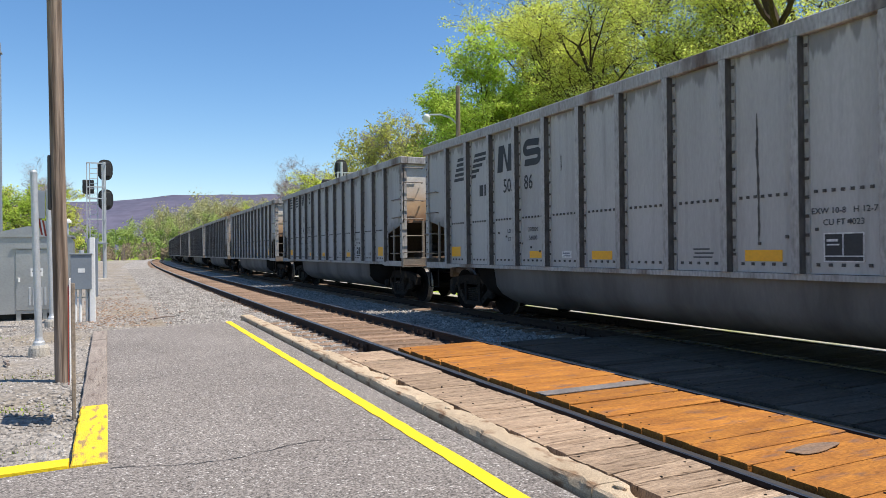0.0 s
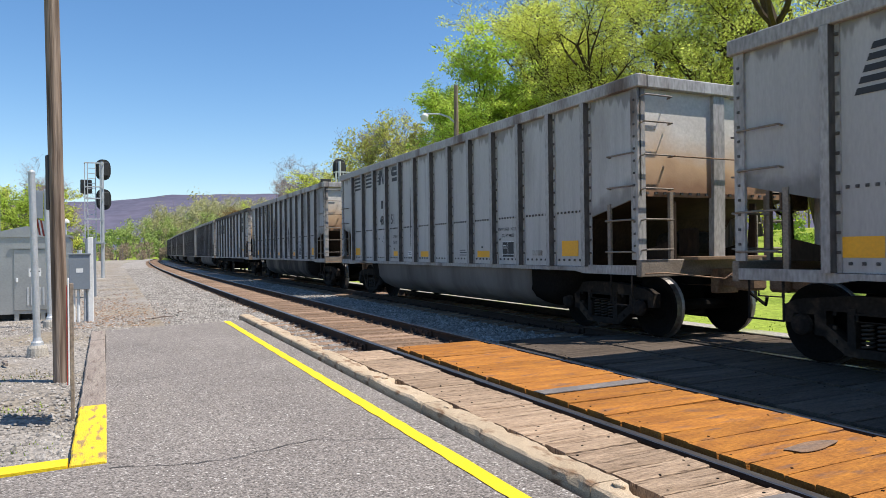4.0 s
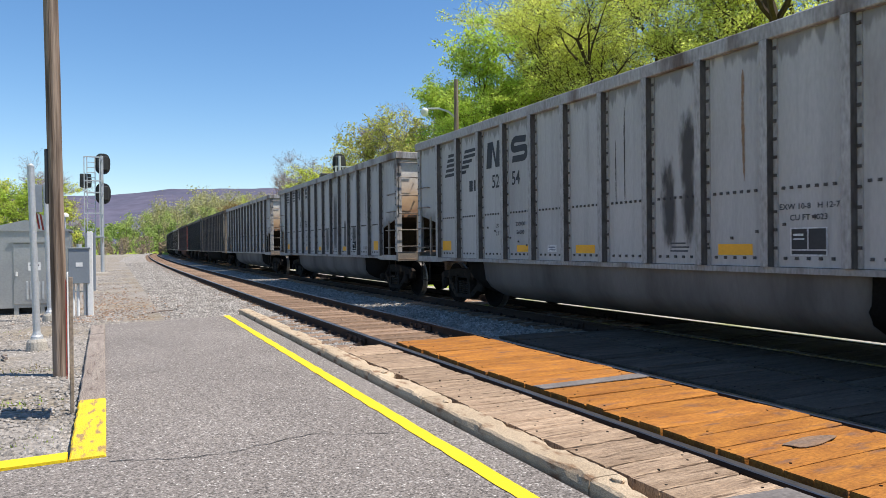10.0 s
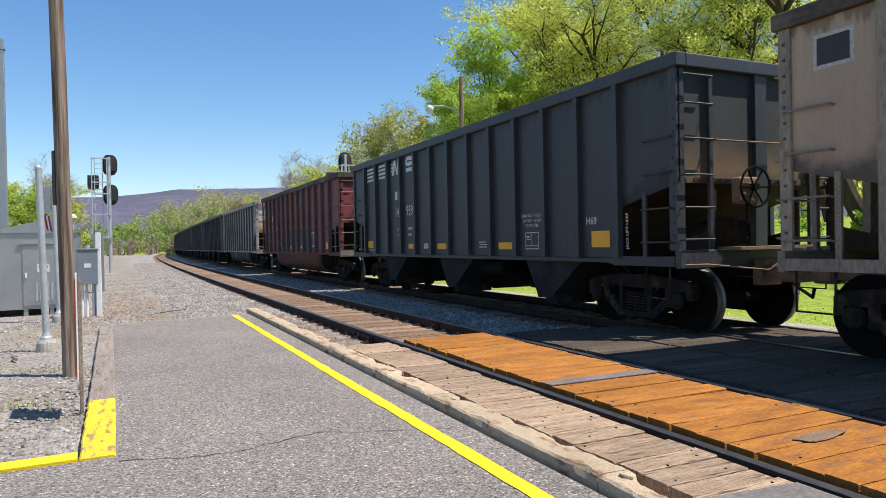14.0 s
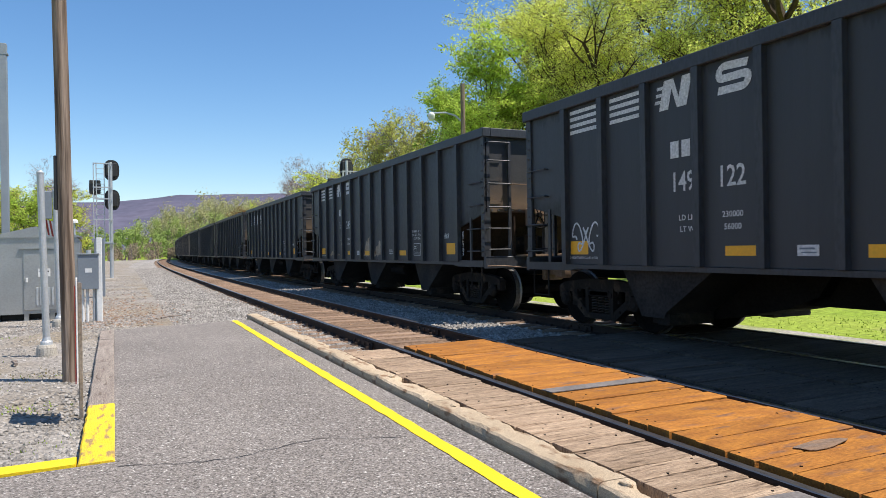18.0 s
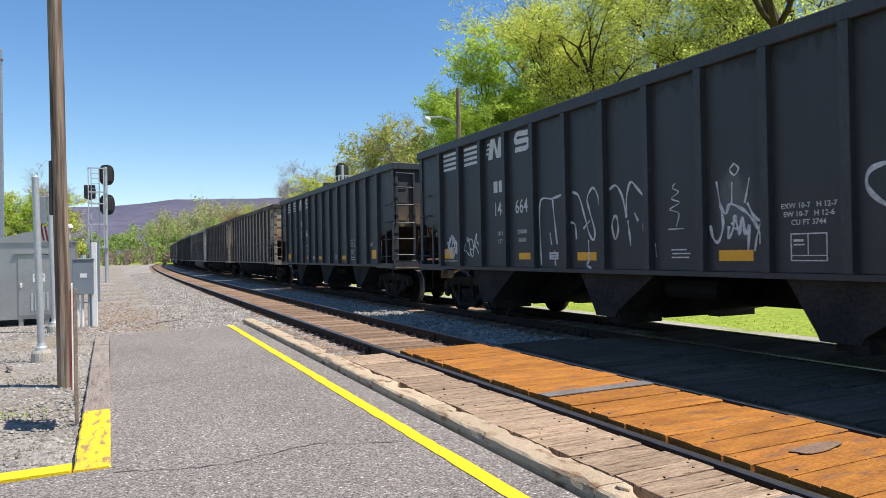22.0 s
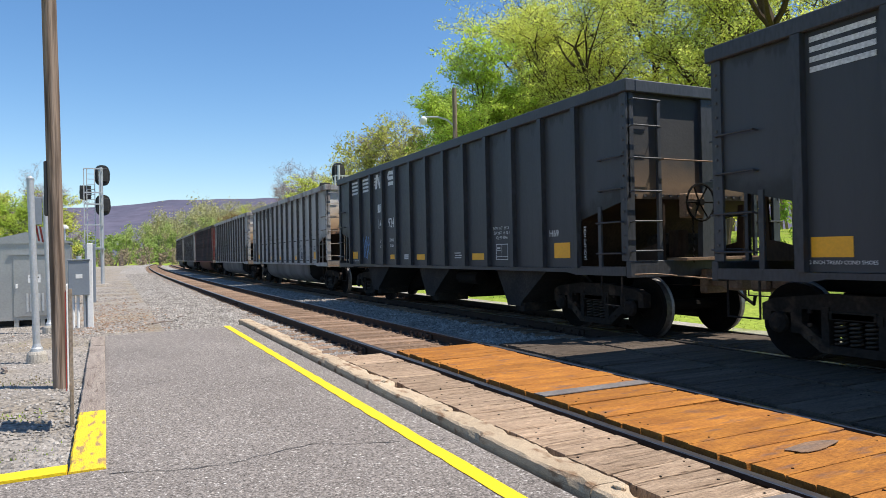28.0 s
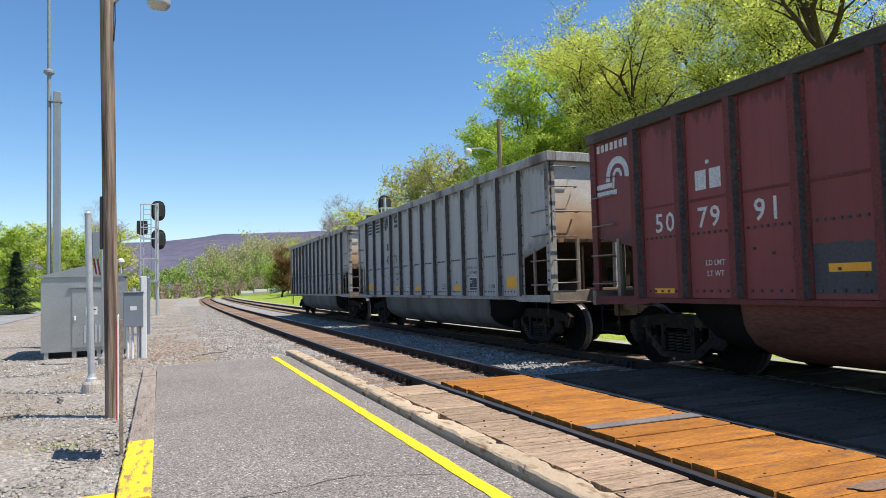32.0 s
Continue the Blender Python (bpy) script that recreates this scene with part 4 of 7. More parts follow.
def conifer(x, y, h, seed):
    rnd = random.Random(seed)
    e = group_empty("conifer", "dark blue-green spruce with drooping boughs", "tree", "spruces beyond the road")
    e.matrix_basis = pose(x, y, -0.2)
    bm = bmesh.new()
    tube(bm, [(0, 0, 0), (0, 0, h)], [0.14, 0.02], 6)
    part("trunk", bm, M_BARK, e)
    vs, fs = [], []
    for i in range(6500):
        f = rnd.random() ** 1.4
        z = 0.3 + f * (h - 0.3)
        r = (1 - f) * h * 0.40 * rnd.uniform(0.35, 1.0) * (0.8 + 0.2 * math.sin(z * 9))
        a = rnd.uniform(0, 6.283)
        c = Vector((r * math.cos(a), r * math.sin(a), z - r * 0.25))
        d = Vector((math.cos(a), math.sin(a), rnd.uniform(-0.6, 0.1))).normalized()
        o = Vector((-math.sin(a), math.cos(a), rnd.uniform(-0.3, 0.3)))
        k = len(vs)
        vs += [c - o * 0.05, c + d * 0.28, c + o * 0.05, c - d * 0.05]
        fs.append((k, k + 1, k + 2, k + 3))
    me = bpy.data.meshes.new("crown")
    me.from_pydata(vs, [], fs)
    me.materials.append(M_NEEDLE)
    part("crown", me, M_NEEDLE, e)


for i, (x, y, h) in enumerate(((-12.6, 58, 5.6), (-14.6, 61, 6.0), (-11.0, 62, 5.0), (-17, 57, 6.2), (-19.5, 62, 6.0))):
    conifer(x, y, h, 80 + i)


def woods(name, seed, material, count, az0, az1, d0, d1, h0, h1, quads, size, label, stems=True):
    """Distant wood, too far to part: stems and leaf clumps in one mesh."""
    rnd = random.Random(seed)
    vs, fs, mi = [], [], []
    for i in range(count):
        az, d = radians(rnd.uniform(az0, az1)), rnd.uniform(d0, d1)
        c = Vector((d * math.sin(az), d * math.cos(az), 0.0))
        c.z = ground_height(c.x, c.y) - 0.2
        h = rnd.uniform(h0, h1)
        w = h * rnd.uniform(0.22, 0.34)
        for q in range(3 if stems else 0):
            a = c + Vector((rnd.gauss(0, 0.4), rnd.gauss(0, 0.4), 0))
            b = c + Vector((rnd.gauss(0, w * 0.6), rnd.gauss(0, w * 0.6), h * rnd.uniform(0.7, 1.0)))
            k = len(vs)
            o = Vector((math.cos(az), -math.sin(az), 0)) * 0.12
            vs += [a - o, a + o, b + o * 0.2, b - o * 0.2]
            fs.append((k, k + 1, k + 2, k + 3))
            mi.append(1)
        lobes = [(Vector((rnd.gauss(0, w * 0.5), rnd.gauss(0, w * 0.5), h * rnd.uniform(0.08, 0.92))), rnd.uniform(0.5, 1.0)) for _ in range(9)]
        for q in range(quads):
            p, r = lobes[rnd.randrange(9)]
            g = c + p + Vector((rnd.gauss(0, w * 0.25 * r), rnd.gauss(0, w * 0.25 * r), rnd.gauss(0, h * 0.075 * r)))
            if g.z < c.z + 0.1:
                continue
            face = Vector((rnd.gauss(0, 0.6), rnd.gauss(-0.5, 0.6), rnd.gauss(0.5, 0.6))).normalized()
            a = face.orthogonal().normalized()
            b = face.cross(a)
            s = size * rnd.uniform(0.6, 1.5)
            k = len(vs)
            vs += [g - a * s, g + b * s * 0.6, g + a * s, g - b * s * 0.6]
            fs.append((k, k + 1, k + 2, k + 3))
            mi.append(0)
    me = bpy.data.meshes.new(name)
    me.from_pydata(vs, [], fs)
    me.materials.append(material)
    me.materials.append(M_TWIG)
    me.polygons.foreach_set("material_index", mi)
    tagged(new(name, me), label, "woods", kind="stuff")


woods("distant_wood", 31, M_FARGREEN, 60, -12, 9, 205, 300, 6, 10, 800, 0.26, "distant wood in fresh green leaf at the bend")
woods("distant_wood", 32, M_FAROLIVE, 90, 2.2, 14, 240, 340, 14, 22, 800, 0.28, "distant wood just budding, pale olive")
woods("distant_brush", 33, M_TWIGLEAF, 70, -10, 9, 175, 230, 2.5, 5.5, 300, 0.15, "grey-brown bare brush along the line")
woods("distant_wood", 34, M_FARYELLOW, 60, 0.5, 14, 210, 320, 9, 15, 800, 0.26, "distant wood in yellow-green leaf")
woods("hillside_wood", 35, M_WOODYELLOW, 60, 25, 78, 62, 100, 12, 19, 1300, 0.15, "dense spring wood behind the tall trees")
woods("hillside_wood", 36, M_WOODOLIVE, 34, 25, 74, 66, 110, 12, 19, 1100, 0.15, "budding olive wood behind the tall trees")
woods("hillside_wood", 38, M_WOODGREEN, 22, 25, 44, 56, 72, 9, 13, 1500, 0.13, "fresh green wood behind the tall trees")
woods("near_brush", 37, M_WOODGREEN, 34, 20, 80, 30, 46, 1.5, 3.4, 420, 0.09, "green undergrowth at the edge of the wood", stems=False)


# ---------------------------------------------------------------- beside the line
def bar(name, p, q, r0, r1, material, parent, label="", n=10):
    bm = bmesh.new()
    tube(bm, [p, q], [r0, r1], n)
    return part(name, bm, material, parent, label, smooth=False)


def wooden_pole():
    e = group_empty("utility_pole", "brown weathered wooden utility pole beside the platform", "pole")
    e.location = (-0.565, 9.0, -0.15)
    bm = bmesh.new()
    rnd = random.Random(4)
    pts = [(-0.115 * i / 12 * 0.9, 0, 8.2 * i / 12) for i in range(13)]
    n = 16
    rings = []
    for i, p in enumerate(pts):
        r = 0.080 - 0.008 * i / 12
        rings.append([bm.verts.new((p[0] + r * (1 + rnd.uniform(-0.03, 0.03)) * math.cos(2 * math.pi * k / n), p[1] + r * (1 + rnd.uniform(-0.03, 0.03)) * math.sin(2 * math.pi * k / n), p[2])) for k in range(n)])
    for a, b in zip(rings, rings[1:]):
        for k in range(n):
            bm.faces.new((a[k], a[(k + 1) % n], b[(k + 1) % n], b[k]))
    bm.faces.new(rings[-1])
    part("shaft", bm, M_POLE, e, "cracked brown timber shaft", smooth=True)
    bm = boxes((-0.135, -0.09, -0.04, 0.04, 2.0, 2.62), bevel=0.01)
    part("bracket", bm, M_BLACK, e, "dark iron bracket")
    bm = bmesh.new()
    tube(bm, [(0.02, -0.03, 4.5), (0.035, -0.03, 4.75), (0.03, -0.02, 5.0), (0.06, -0.05, 5.2)], 0.008, 5)
    part("cable", bm, M_BLACK, e, "black cable stapled to the pole")
    bm = bmesh.new()
    tube(bm, [(0.0, 0.0, 4.95), (0.20, -0.05, 5.22), (0.52, -0.1, 5.20)], 0.025, 8)
    part("lamp_arm", bm, M_GALV, e)
    bm = bmesh.new()
    lathe(bm, [(5.20, 0.05), (5.18, 0.10), (5.10, 0.13), (4.98, 0.135), (4.94, 0.11)], "z", 14, (0.52, -0.1, 0))
    part("lamp_head", bm, M_GALV, e, "grey lamp head", smooth=True)


wooden_pole()


def sign_post():
    e = group_empty("sign_post", "narrow steel sign seen on its edge on a post", "sign")
    e.matrix_basis = pose(-0.35, 6.85, -0.13, 0, 0, 2.5)
    part("post", boxes((-0.012, 0.020, -0.02, 0.02, 0, 1.22), bevel=0.005), M_RUNG, e, "grey-brown steel channel post")
    part("panel", boxes((-0.026, -0.016, -0.2, 0.2, 0.36, 1.26), bevel=0.003), M_WHITE, e, "white sign panel")
    part("panel_back", boxes((-0.036, -0.029, -0.2, 0.2, 0.36, 1.20), bevel=0.002), M_RED, e, "red sign panel")


sign_post()


def steel_pole(x, y, h, r, flag):
    e = group_empty("steel_pole", "round galvanised steel pole on a concrete footing", "pole", "steel poles")
    e.location = (x, y, -0.14)
    bm = bmesh.new()
    lathe(bm, [(0.0, 0.14), (0.15, 0.13), (0.19, 0.11)], "z", 18)
    part("footing", bm, M_CONCRETE, e, "tan concrete footing")
    bm = bmesh.new()
    lathe(bm, [(0.19, r + 0.035), (0.23, r + 0.03), (0.25, r + 0.012), (0.30, r)], "z", 18)
    part("base_flange", bm, M_GALV, e)
    bar("tube", (0, 0, 0.2), (-0.05, 0, h), r, r * 0.94, M_GALV, e, n=16)
    bm = bmesh.new()
    lathe(bm, [(h, r), (h + 0.02, r), (h + 0.05, r * 0.4)], "z", 12, (-0.05, 0, 0))
    part("cap", bm, M_GALV, e)
    if flag:
        bm = bmesh.new()
        for i in range(10):
            u, z = -0.24 + i * 0.036, h - 0.55 - 0.012 * i
            v = [bm.verts.new((u + du, 0.10 + 0.02 * math.sin((i + (k in (1, 2))) * 1.3 + (k > 1)), zz)) for k, (du, zz) in enumerate(((0, z), (0.036, z - 0.012), (0.036 + 0.05, z - 0.332), (0.05, z - 0.32)))]
            bm.faces.new(v).material_index = i % 2
        bmesh.ops.remove_doubles(bm, verts=bm.verts[:], dist=0.002)
        bmesh.ops.solidify(bm, geom=bm.faces[:], thickness=0.006)
        part("flag", bm, [M_RED, M_WHITE], e, "small drooping red and white striped flag")
        bm = boxes((-0.24, -0.10, -0.02, 0.0, h - 0.55, h + 0.0), bevel=0.01)
        part("sign_plate", bm, M_GREYBOX, e, "grey sign plate seen from behind")


steel_pole(-1.01, 11.4, 2.645, 0.048, False)
steel_pole(-1.17, 15.8, 2.75, 0.048, True)


def hut():
    e = group_empty("equipment_hut", "bare aluminium trackside equipment hut with a louvred door", "hut")
    e.matrix_basis = pose(-2.62, 17.7, -0.12, 0, 0, 2)
    w, d, h = 1.74, 2.4, 1.90
    bm = bmesh.new()
    prism(bm, [(0, 0.16), (0, h - 0.12), (0.10, h), (w - 0.10, h), (w, h - 0.12), (w, 0.16)], 1, 0, d)
    part("body", bm, M_CABINET, e)
    bm = bmesh.new()
    prism(bm, [(-0.03, h - 0.02), (w / 2, h + 0.20), (w + 0.03, h - 0.02), (w + 0.03, h - 0.05), (-0.03, h - 0.05)], 1, -0.04, d + 0.04)
    part("roof", bm, M_CABINET, e, "low-pitched aluminium roof")
    dr = part("door", boxes((0.62, 1.42, -0.025, -0.002, 0.24, 1.58), bevel=0.006), M_CABINET, e, "flush aluminium door")
    part("handle", boxes((0.66, 0.70, -0.06, -0.025, 0.86, 0.96), bevel=0.006), M_WHITE, dr, "chrome handle")
    part("sticker", boxes((0.90, 1.14, -0.030, -0.026, 0.98, 1.16)), M_WHITE, dr, "white notice")
    part("sticker_bar", boxes((0.93, 1.11, -0.0325, -0.0305, 1.08, 1.11), (0.95, 1.08, -0.0325, -0.0305, 1.03, 1.045)), M_LETTERDARK, dr, "unreadable printed lines")
    for i in range(5):
        part("louvre", boxes((0.86 + i * 0.075, 0.90 + i * 0.075, -0.04, -0.026, 0.34, 0.74), bevel=0.004), M_GALV, dr)
    part("drip_rail", boxes((0.55, 1.50, -0.06, -0.001, 1.60, 1.63)), M_CABINET, e)
    for x in (0.06, 0.62, 1.12, w - 0.14):
        part("skid", boxes((x, x + 0.09, 0.02, d - 0.02, -0.06, 0.16)), M_CABINET, e)
    part("base_frame", boxes((0.03, w - 0.03, 0.30, d - 0.3, 0.0, 0.15)), M_BLACK, e, "dark base frame")
    bar("vent_pipe", (1.62, 0.5, h - 0.05), (1.62, 0.5, h + 0.3), 0.02, 0.02, M_GALV, e)
    bm = bmesh.new()
    lathe(bm, [(h + 0.30, 0.08), (h + 0.35, 0.075), (h + 0.39, 0.03)], "z", 12, (1.62, 0.5, 0))
    part("dome_lamp", bm, M_WHITE, e, "white dome lamp")


hut()


def masts():
    e = group_empty("lattice_mast", "tall slim galvanised antenna mast behind the hut", "mast", "antenna masts")
    e.location = (-3.01, 21.6, -0.15)
    bar("lower_tube", (0, 0, 0), (-0.02, 0, 7.7), 0.060, 0.055, M_MAST, e, n=12)
    bar("upper_tube", (-0.02, 0, 7.7), (-0.05, 0, 12.8), 0.05, 0.04, M_MAST, e, n=12)
    bm = bmesh.new()
    lathe(bm, [(7.60, 0.06), (7.66, 0.14), (7.72, 0.14), (7.78, 0.05)], "z", 12, (-0.02, 0, 0))
    part("joint_flange", bm, M_MAST, e)
    f = group_empty("box_mast", "square galvanised hinged mast behind the hut", "mast", "antenna masts")
    f.location = (-2.83, 21.6, -0.15)
    part("column", boxes((-0.09, 0.09, -0.09, 0.09, 0, 7.15), bevel=0.01), M_MAST, f)
    part("cap_plate", boxes((-0.20, 0.12, -0.10, 0.10, 6.85, 6.89)), M_MAST, f)
    part("label_plate", boxes((-0.04, 0.04, -0.115, -0.107, 1.75, 2.05)), M_WHITE, f, "white label plate")


masts()


def small_box():
    e = group_empty("meter_cabinet", "small grey steel cabinet on conduit legs", "cabinet")
    e.matrix_basis = pose(-0.88, 16.6, -0.13, 0, 0, -2)
    part("case", boxes((0, 0.40, 0, 0.25, 0.72, 1.46), bevel=0.008), M_GREYBOX, e)
    part("lid", boxes((-0.015, 0.415, -0.02, 0.26, 1.462, 1.49), bevel=0.005), M_GREYBOX, e)
    part("sticker", boxes((0.14, 0.27, -0.005, -0.001, 1.08, 1.17)), M_WHITE, e, "white notice")
    for x, m in ((0.08, M_WHITE), (0.17, M_WHITE), (0.30, M_GALV), (0.36, M_GALV)):
        bar("leg", (x, 0.12, 0), (x, 0.12, 0.73), 0.03, 0.03, m, e)
    bar("top_fitting", (0.2, 0.12, 1.49), (0.2, 0.12, 1.56), 0.05, 0.05, M_GALV, e)
    w = group_empty("marker_post", "plain white painted square post in the gravel", "post")
    w.location = (-0.47, 16.7, -0.14)
    part("shaft", boxes((-0.055, 0.055, -0.055, 0.055, 0, 1.84), bevel=0.01), M_WHITE, w)
    d = group_empty("relay_case", "slim grey relay case standing in the yard", "cabinet")
    d.location = (-0.72, 26, -0.14)
    part("case", boxes((-0.16, 0.16, -0.15, 0.15, 0.05, 2.0), bevel=0.01), M_GREYBOX, d)
    part("plinth", boxes((-0.2, 0.2, -0.2, 0.2, 0, 0.06)), M_CONCRETE, d)


small_box()


def signal(x, y, turn, label, cage):
    e = group_empty("railway_signal", label, "signal", "colour-light signals")
    e.matrix_basis = pose(x, y, -0.2, 0, 0, turn)
    part("footing", boxes((-0.35, 0.35, -0.35, 0.35, 0, 0.12), bevel=0.02), M_CONCRETE, e)
    bar("mast", (0, 0, 0.1), (0, 0, 7.0), 0.11, 0.09, M_GALV, e, n=14)
    left, right, head = cage
    lad = part("ladder", boxes((left, left + 0.05, -0.30, -0.25, 2.2, head), (left + 0.42, left + 0.47, -0.30, -0.25, 2.2, head)), M_GALV, e, "galvanised ladder")
    for i in range(int((head - 2.3) / 0.3)):
        part("rung", boxes((left + 0.05, left + 0.42, -0.29, -0.26, 2.35 + i * 0.3, 2.385 + i * 0.3)), M_GALV, lad)
    for x0 in (left - 0.14, left + 0.66, right):
        part("guard_rail", boxes((x0, x0 + 0.05, -0.62, -0.57, 2.2, head)), M_GALV, e)
    for z in (2.2, 3.54, 4.75, 5.42, head - 0.05):
        if z < head:
            part("cage_hoop", boxes((left - 0.14, right + 0.05, -0.64, -0.59, z, z + 0.07), (left - 0.14, left - 0.09, -0.59, -0.2, z, z + 0.06), (right, right + 0.05, -0.59, -0.1, z, z + 0.06)), M_GALV, e)
    part("platform_grating", boxes((left - 0.14, right + 0.1, -0.62, -0.14, 2.14, 2.20)), M_GALV, e)
    for hx, hz, w, h in ((-0.02, 6.55, 0.42, 0.62), (-0.92, 5.50, 0.32, 0.44), (-0.01, 4.78, 0.42, 0.62)):
        n = 22
        pts = []
        for i in range(n):
            a = 2 * math.pi * i / n
            c, s = math.cos(a), math.sin(a)
            pts.append((hx + 0.08 + w * (abs(c) ** 0.75) * (1 if c > 0 else -1), hz + h * (abs(s) ** 0.75) * (1 if s > 0 else -1)))
        bm = bmesh.new()
        prism(bm, pts, 1, 0.20, 0.225)
        hd = part("signal_head", bm, M_BLACK, e, "matt black oval signal backing plate")
        for dx, dz in ((-0.17, 0.22), (0.17, 0.22), (0, -0.16)):
            bm = bmesh.new()
            lathe(bm, [(0.226, 0.11), (0.55, 0.10)], "y", 12, (hx + 0.08 + dx, 0, hz + dz))
            part("hood", bm, M_BLACK, hd)
        part("lamp_case", boxes((hx - 0.22, hx + 0.38, 0.0, 0.198, hz - 0.38, hz + 0.42), bevel=0.03), M_BLACK, hd)


signal(-0.62, 45.5, 0, "galvanised signal mast with ladder and three black heads", (-0.78, 0.06, 6.86))
signal(12.4, 40.5, 0, "galvanised signal mast with black heads beyond the train", (-0.30, 0.55, 6.30))


def street_lamp():
    e = group_empty("street_lamp", "wooden pole with a curved arm and globe lamp behind the train", "street lamp")
    x, y = 17.2, 34.2
    e.location = (x, y, ground_height(x, y) - 0.1)
    z = 1.34 - e.location.z + 9.0
    bar("shaft", (0, 0, 0), (0.02, 0, z + 0.15), 0.15, 0.12, M_POLE, e, "brown timber shaft")
    bm = bmesh.new()
    tube(bm, [(0, 0, z - 2.0), (-0.35, 0.2, z - 1.62), (-0.8, 0.5, z - 1.42), (-1.45, 0.85, z - 1.42)], 0.055, 7)
    part("arm", bm, M_GALV, e)
    bm = bmesh.new()
    lathe(bm, [(z - 1.36, 0.05), (z - 1.42, 0.12), (z - 1.50, 0.22), (z - 1.58, 0.20), (z - 1.76, 0.18), (z - 1.84, 0.08)], "z", 14, (-1.5, 0.88, 0))
    part("lamp_head", bm, M_WHITE, e, "pale grey globe lamp head", smooth=True)


street_lamp()


def far_things():
    rnd = random.Random(12)
    for i in range(5):
        p, a = along(178, 8.6 + i * 3.25)
        e = group_empty("crash_barrier", "white barrier block on a low concrete wall at the far bend", "barrier", "barriers at the bend")
        e.matrix_basis = pose(p.x, p.y, ground_height(p.x, p.y) - 0.1, 0, 0, -math.degrees(a))
        part("base_wall", boxes((-1.55, 1.55, -0.3, 0.3, 0, 0.75), bevel=0.03), M_CONCRETE, e)
        part("rail_block", boxes((-1.5, 1.5, -0.22, 0.22, 0.753, 1.35), bevel=0.05), M_WHITE, e, "white painted block")
    w = group_empty("lamp_post", "slim black lamp post with a white hood by the road", "lamp post")
    w.location = (-11.4, 51, -0.06)
    bar("shaft", (0, 0, 0), (0, 0, 3.2), 0.05, 0.04, M_BLACK, w)
    bm = bmesh.new()
    lathe(bm, [(3.35, 0.05), (3.25, 0.4), (3.15, 0.42)], "z", 14)
    part("hood", bm, M_WHITE, w)
    bm = bmesh.new()
    prism(bm, [(-26, 31.5), (-7.2, 33.4), (-7.2, 33.7), (-26, 31.8)], 2, -0.1, 0.08)
    thing("road_kerb", bm, M_CONCRETE, "tan concrete kerb along the side road", "kerb", kind="structure")
    for i, (x, y, a, l) in enumerate(((0.95, 16.4, 40, 0.55), (-1.75, 9.3, 62, 0.5), (-2.4, 8.6, 15, 0.6), (-1.3, 10.6, 100, 0.35), (1.4, 17.6, 70, 0.3), (-3.3, 12.0, 30, 0.5))):
        bm = bmesh.new()
        tube(bm, [(-l / 2, 0, 0.02), (0, 0.03, 0.035), (l / 2, -0.02, 0.02)], [0.022, 0.02, 0.012], 6)
        s = thing("stick", bm, M_TWIG, "broken grey-brown stick lying on the stones", "stick", "loose sticks")
        s.matrix_basis = pose(x, y, -0.09, 0, 0, a)


far_things()


# ---------------------------------------------------------------- loose stones and grass
def stones(name, seed, n, place, size, material, label):
    rnd = random.Random(seed)
    vs, fs = [], []
    for i in range(n):
        x, y, z = place(rnd)
        s = size * rnd.uniform(0.5, 1.4)
        a = rnd.uniform(0, 6.28)
        c, q = math.cos(a), math.sin(a)
        k = len(vs)
        pts = []
        for u, v, w in ((1, 0.1, 0.1), (-0.1, 0.8, 0.2), (-0.9, -0.1, 0), (0.1, -0.75, 0.1), (0.25, 0.25, 0.6), (-0.35, -0.2, 0.55)):
            u, v, w = u * s * rnd.uniform(0.7, 1.2), v * s * rnd.uniform(0.7, 1.2), w * s * rnd.uniform(0.7, 1.3)
            pts.append((x + u * c - v * q, y + u * q + v * c, z + w))
        vs += pts
        fs += [(k, k + 1, k + 4), (k + 1, k + 2, k + 5, k + 4), (k + 2, k + 3, k + 5), (k + 3, k, k + 4, k + 5)]
    me = bpy.data.meshes.new(name)
    me.from_pydata(vs, [], fs)
    me.materials.append(material)
    tagged(new(name, me), label, "stones", kind="stuff")


def near_far(r, a, b):
    return a + (b - a) * r.random() ** 1.8


stones("yard_stones", 1, 13000, lambda r: (near_far(r, -0.32, -7), near_far(r, 5.3, 26), -0.118), 0.024, M_STONE, "pale crushed stone lying in the yard")
stones("ballast_stones", 2, 22000, lambda r: along(near_far(r, 14.8, 75), r.uniform(-3.7, -0.95), -0.155)[0], 0.045, M_STONE, "grey angular ballast stones on the shoulder")
stones("yard_stones", 8, 9000, lambda r: (r.uniform(-5, 0.6), near_far(r, 14.5, 50), -0.118), 0.032, M_STONE, "pale crushed stone lying in the yard")
stones("rusty_stones", 9, 900, lambda r: (r.gauss(-0.1, 0.55), 15 + abs(r.gauss(0, 6)), -0.112), 0.03, M_BROWNSTONE, "brown dirt and stones by the shoulder")
stones("ballast_stones", 3, 2600, lambda r: (r.uniform(2.62, 3.3), near_far(r, 8.9, 16), -0.17), 0.04, M_STONE, "grey angular ballast stones by the kerb")
stones("rusty_stones", 4, 3600, lambda r: (r.uniform(3.45, 4.82), near_far(r, 9.0, 34), -0.172), 0.030, M_BROWNSTONE, "rust-brown ballast stones between the rails")
stones("ballast_stones", 5, 11000, lambda r: (r.uniform(5.0, 7.3), near_far(r, 8.8, 40), -0.20), 0.045, M_STONE, "grey angular ballast stones between the tracks")
stones("ballast_stones", 6, 5000, lambda r: (r.uniform(7.5, 9.7), near_far(r, 8.6, 40), -0.19), 0.045, M_STONE, "grey angular ballast stones under the far track")


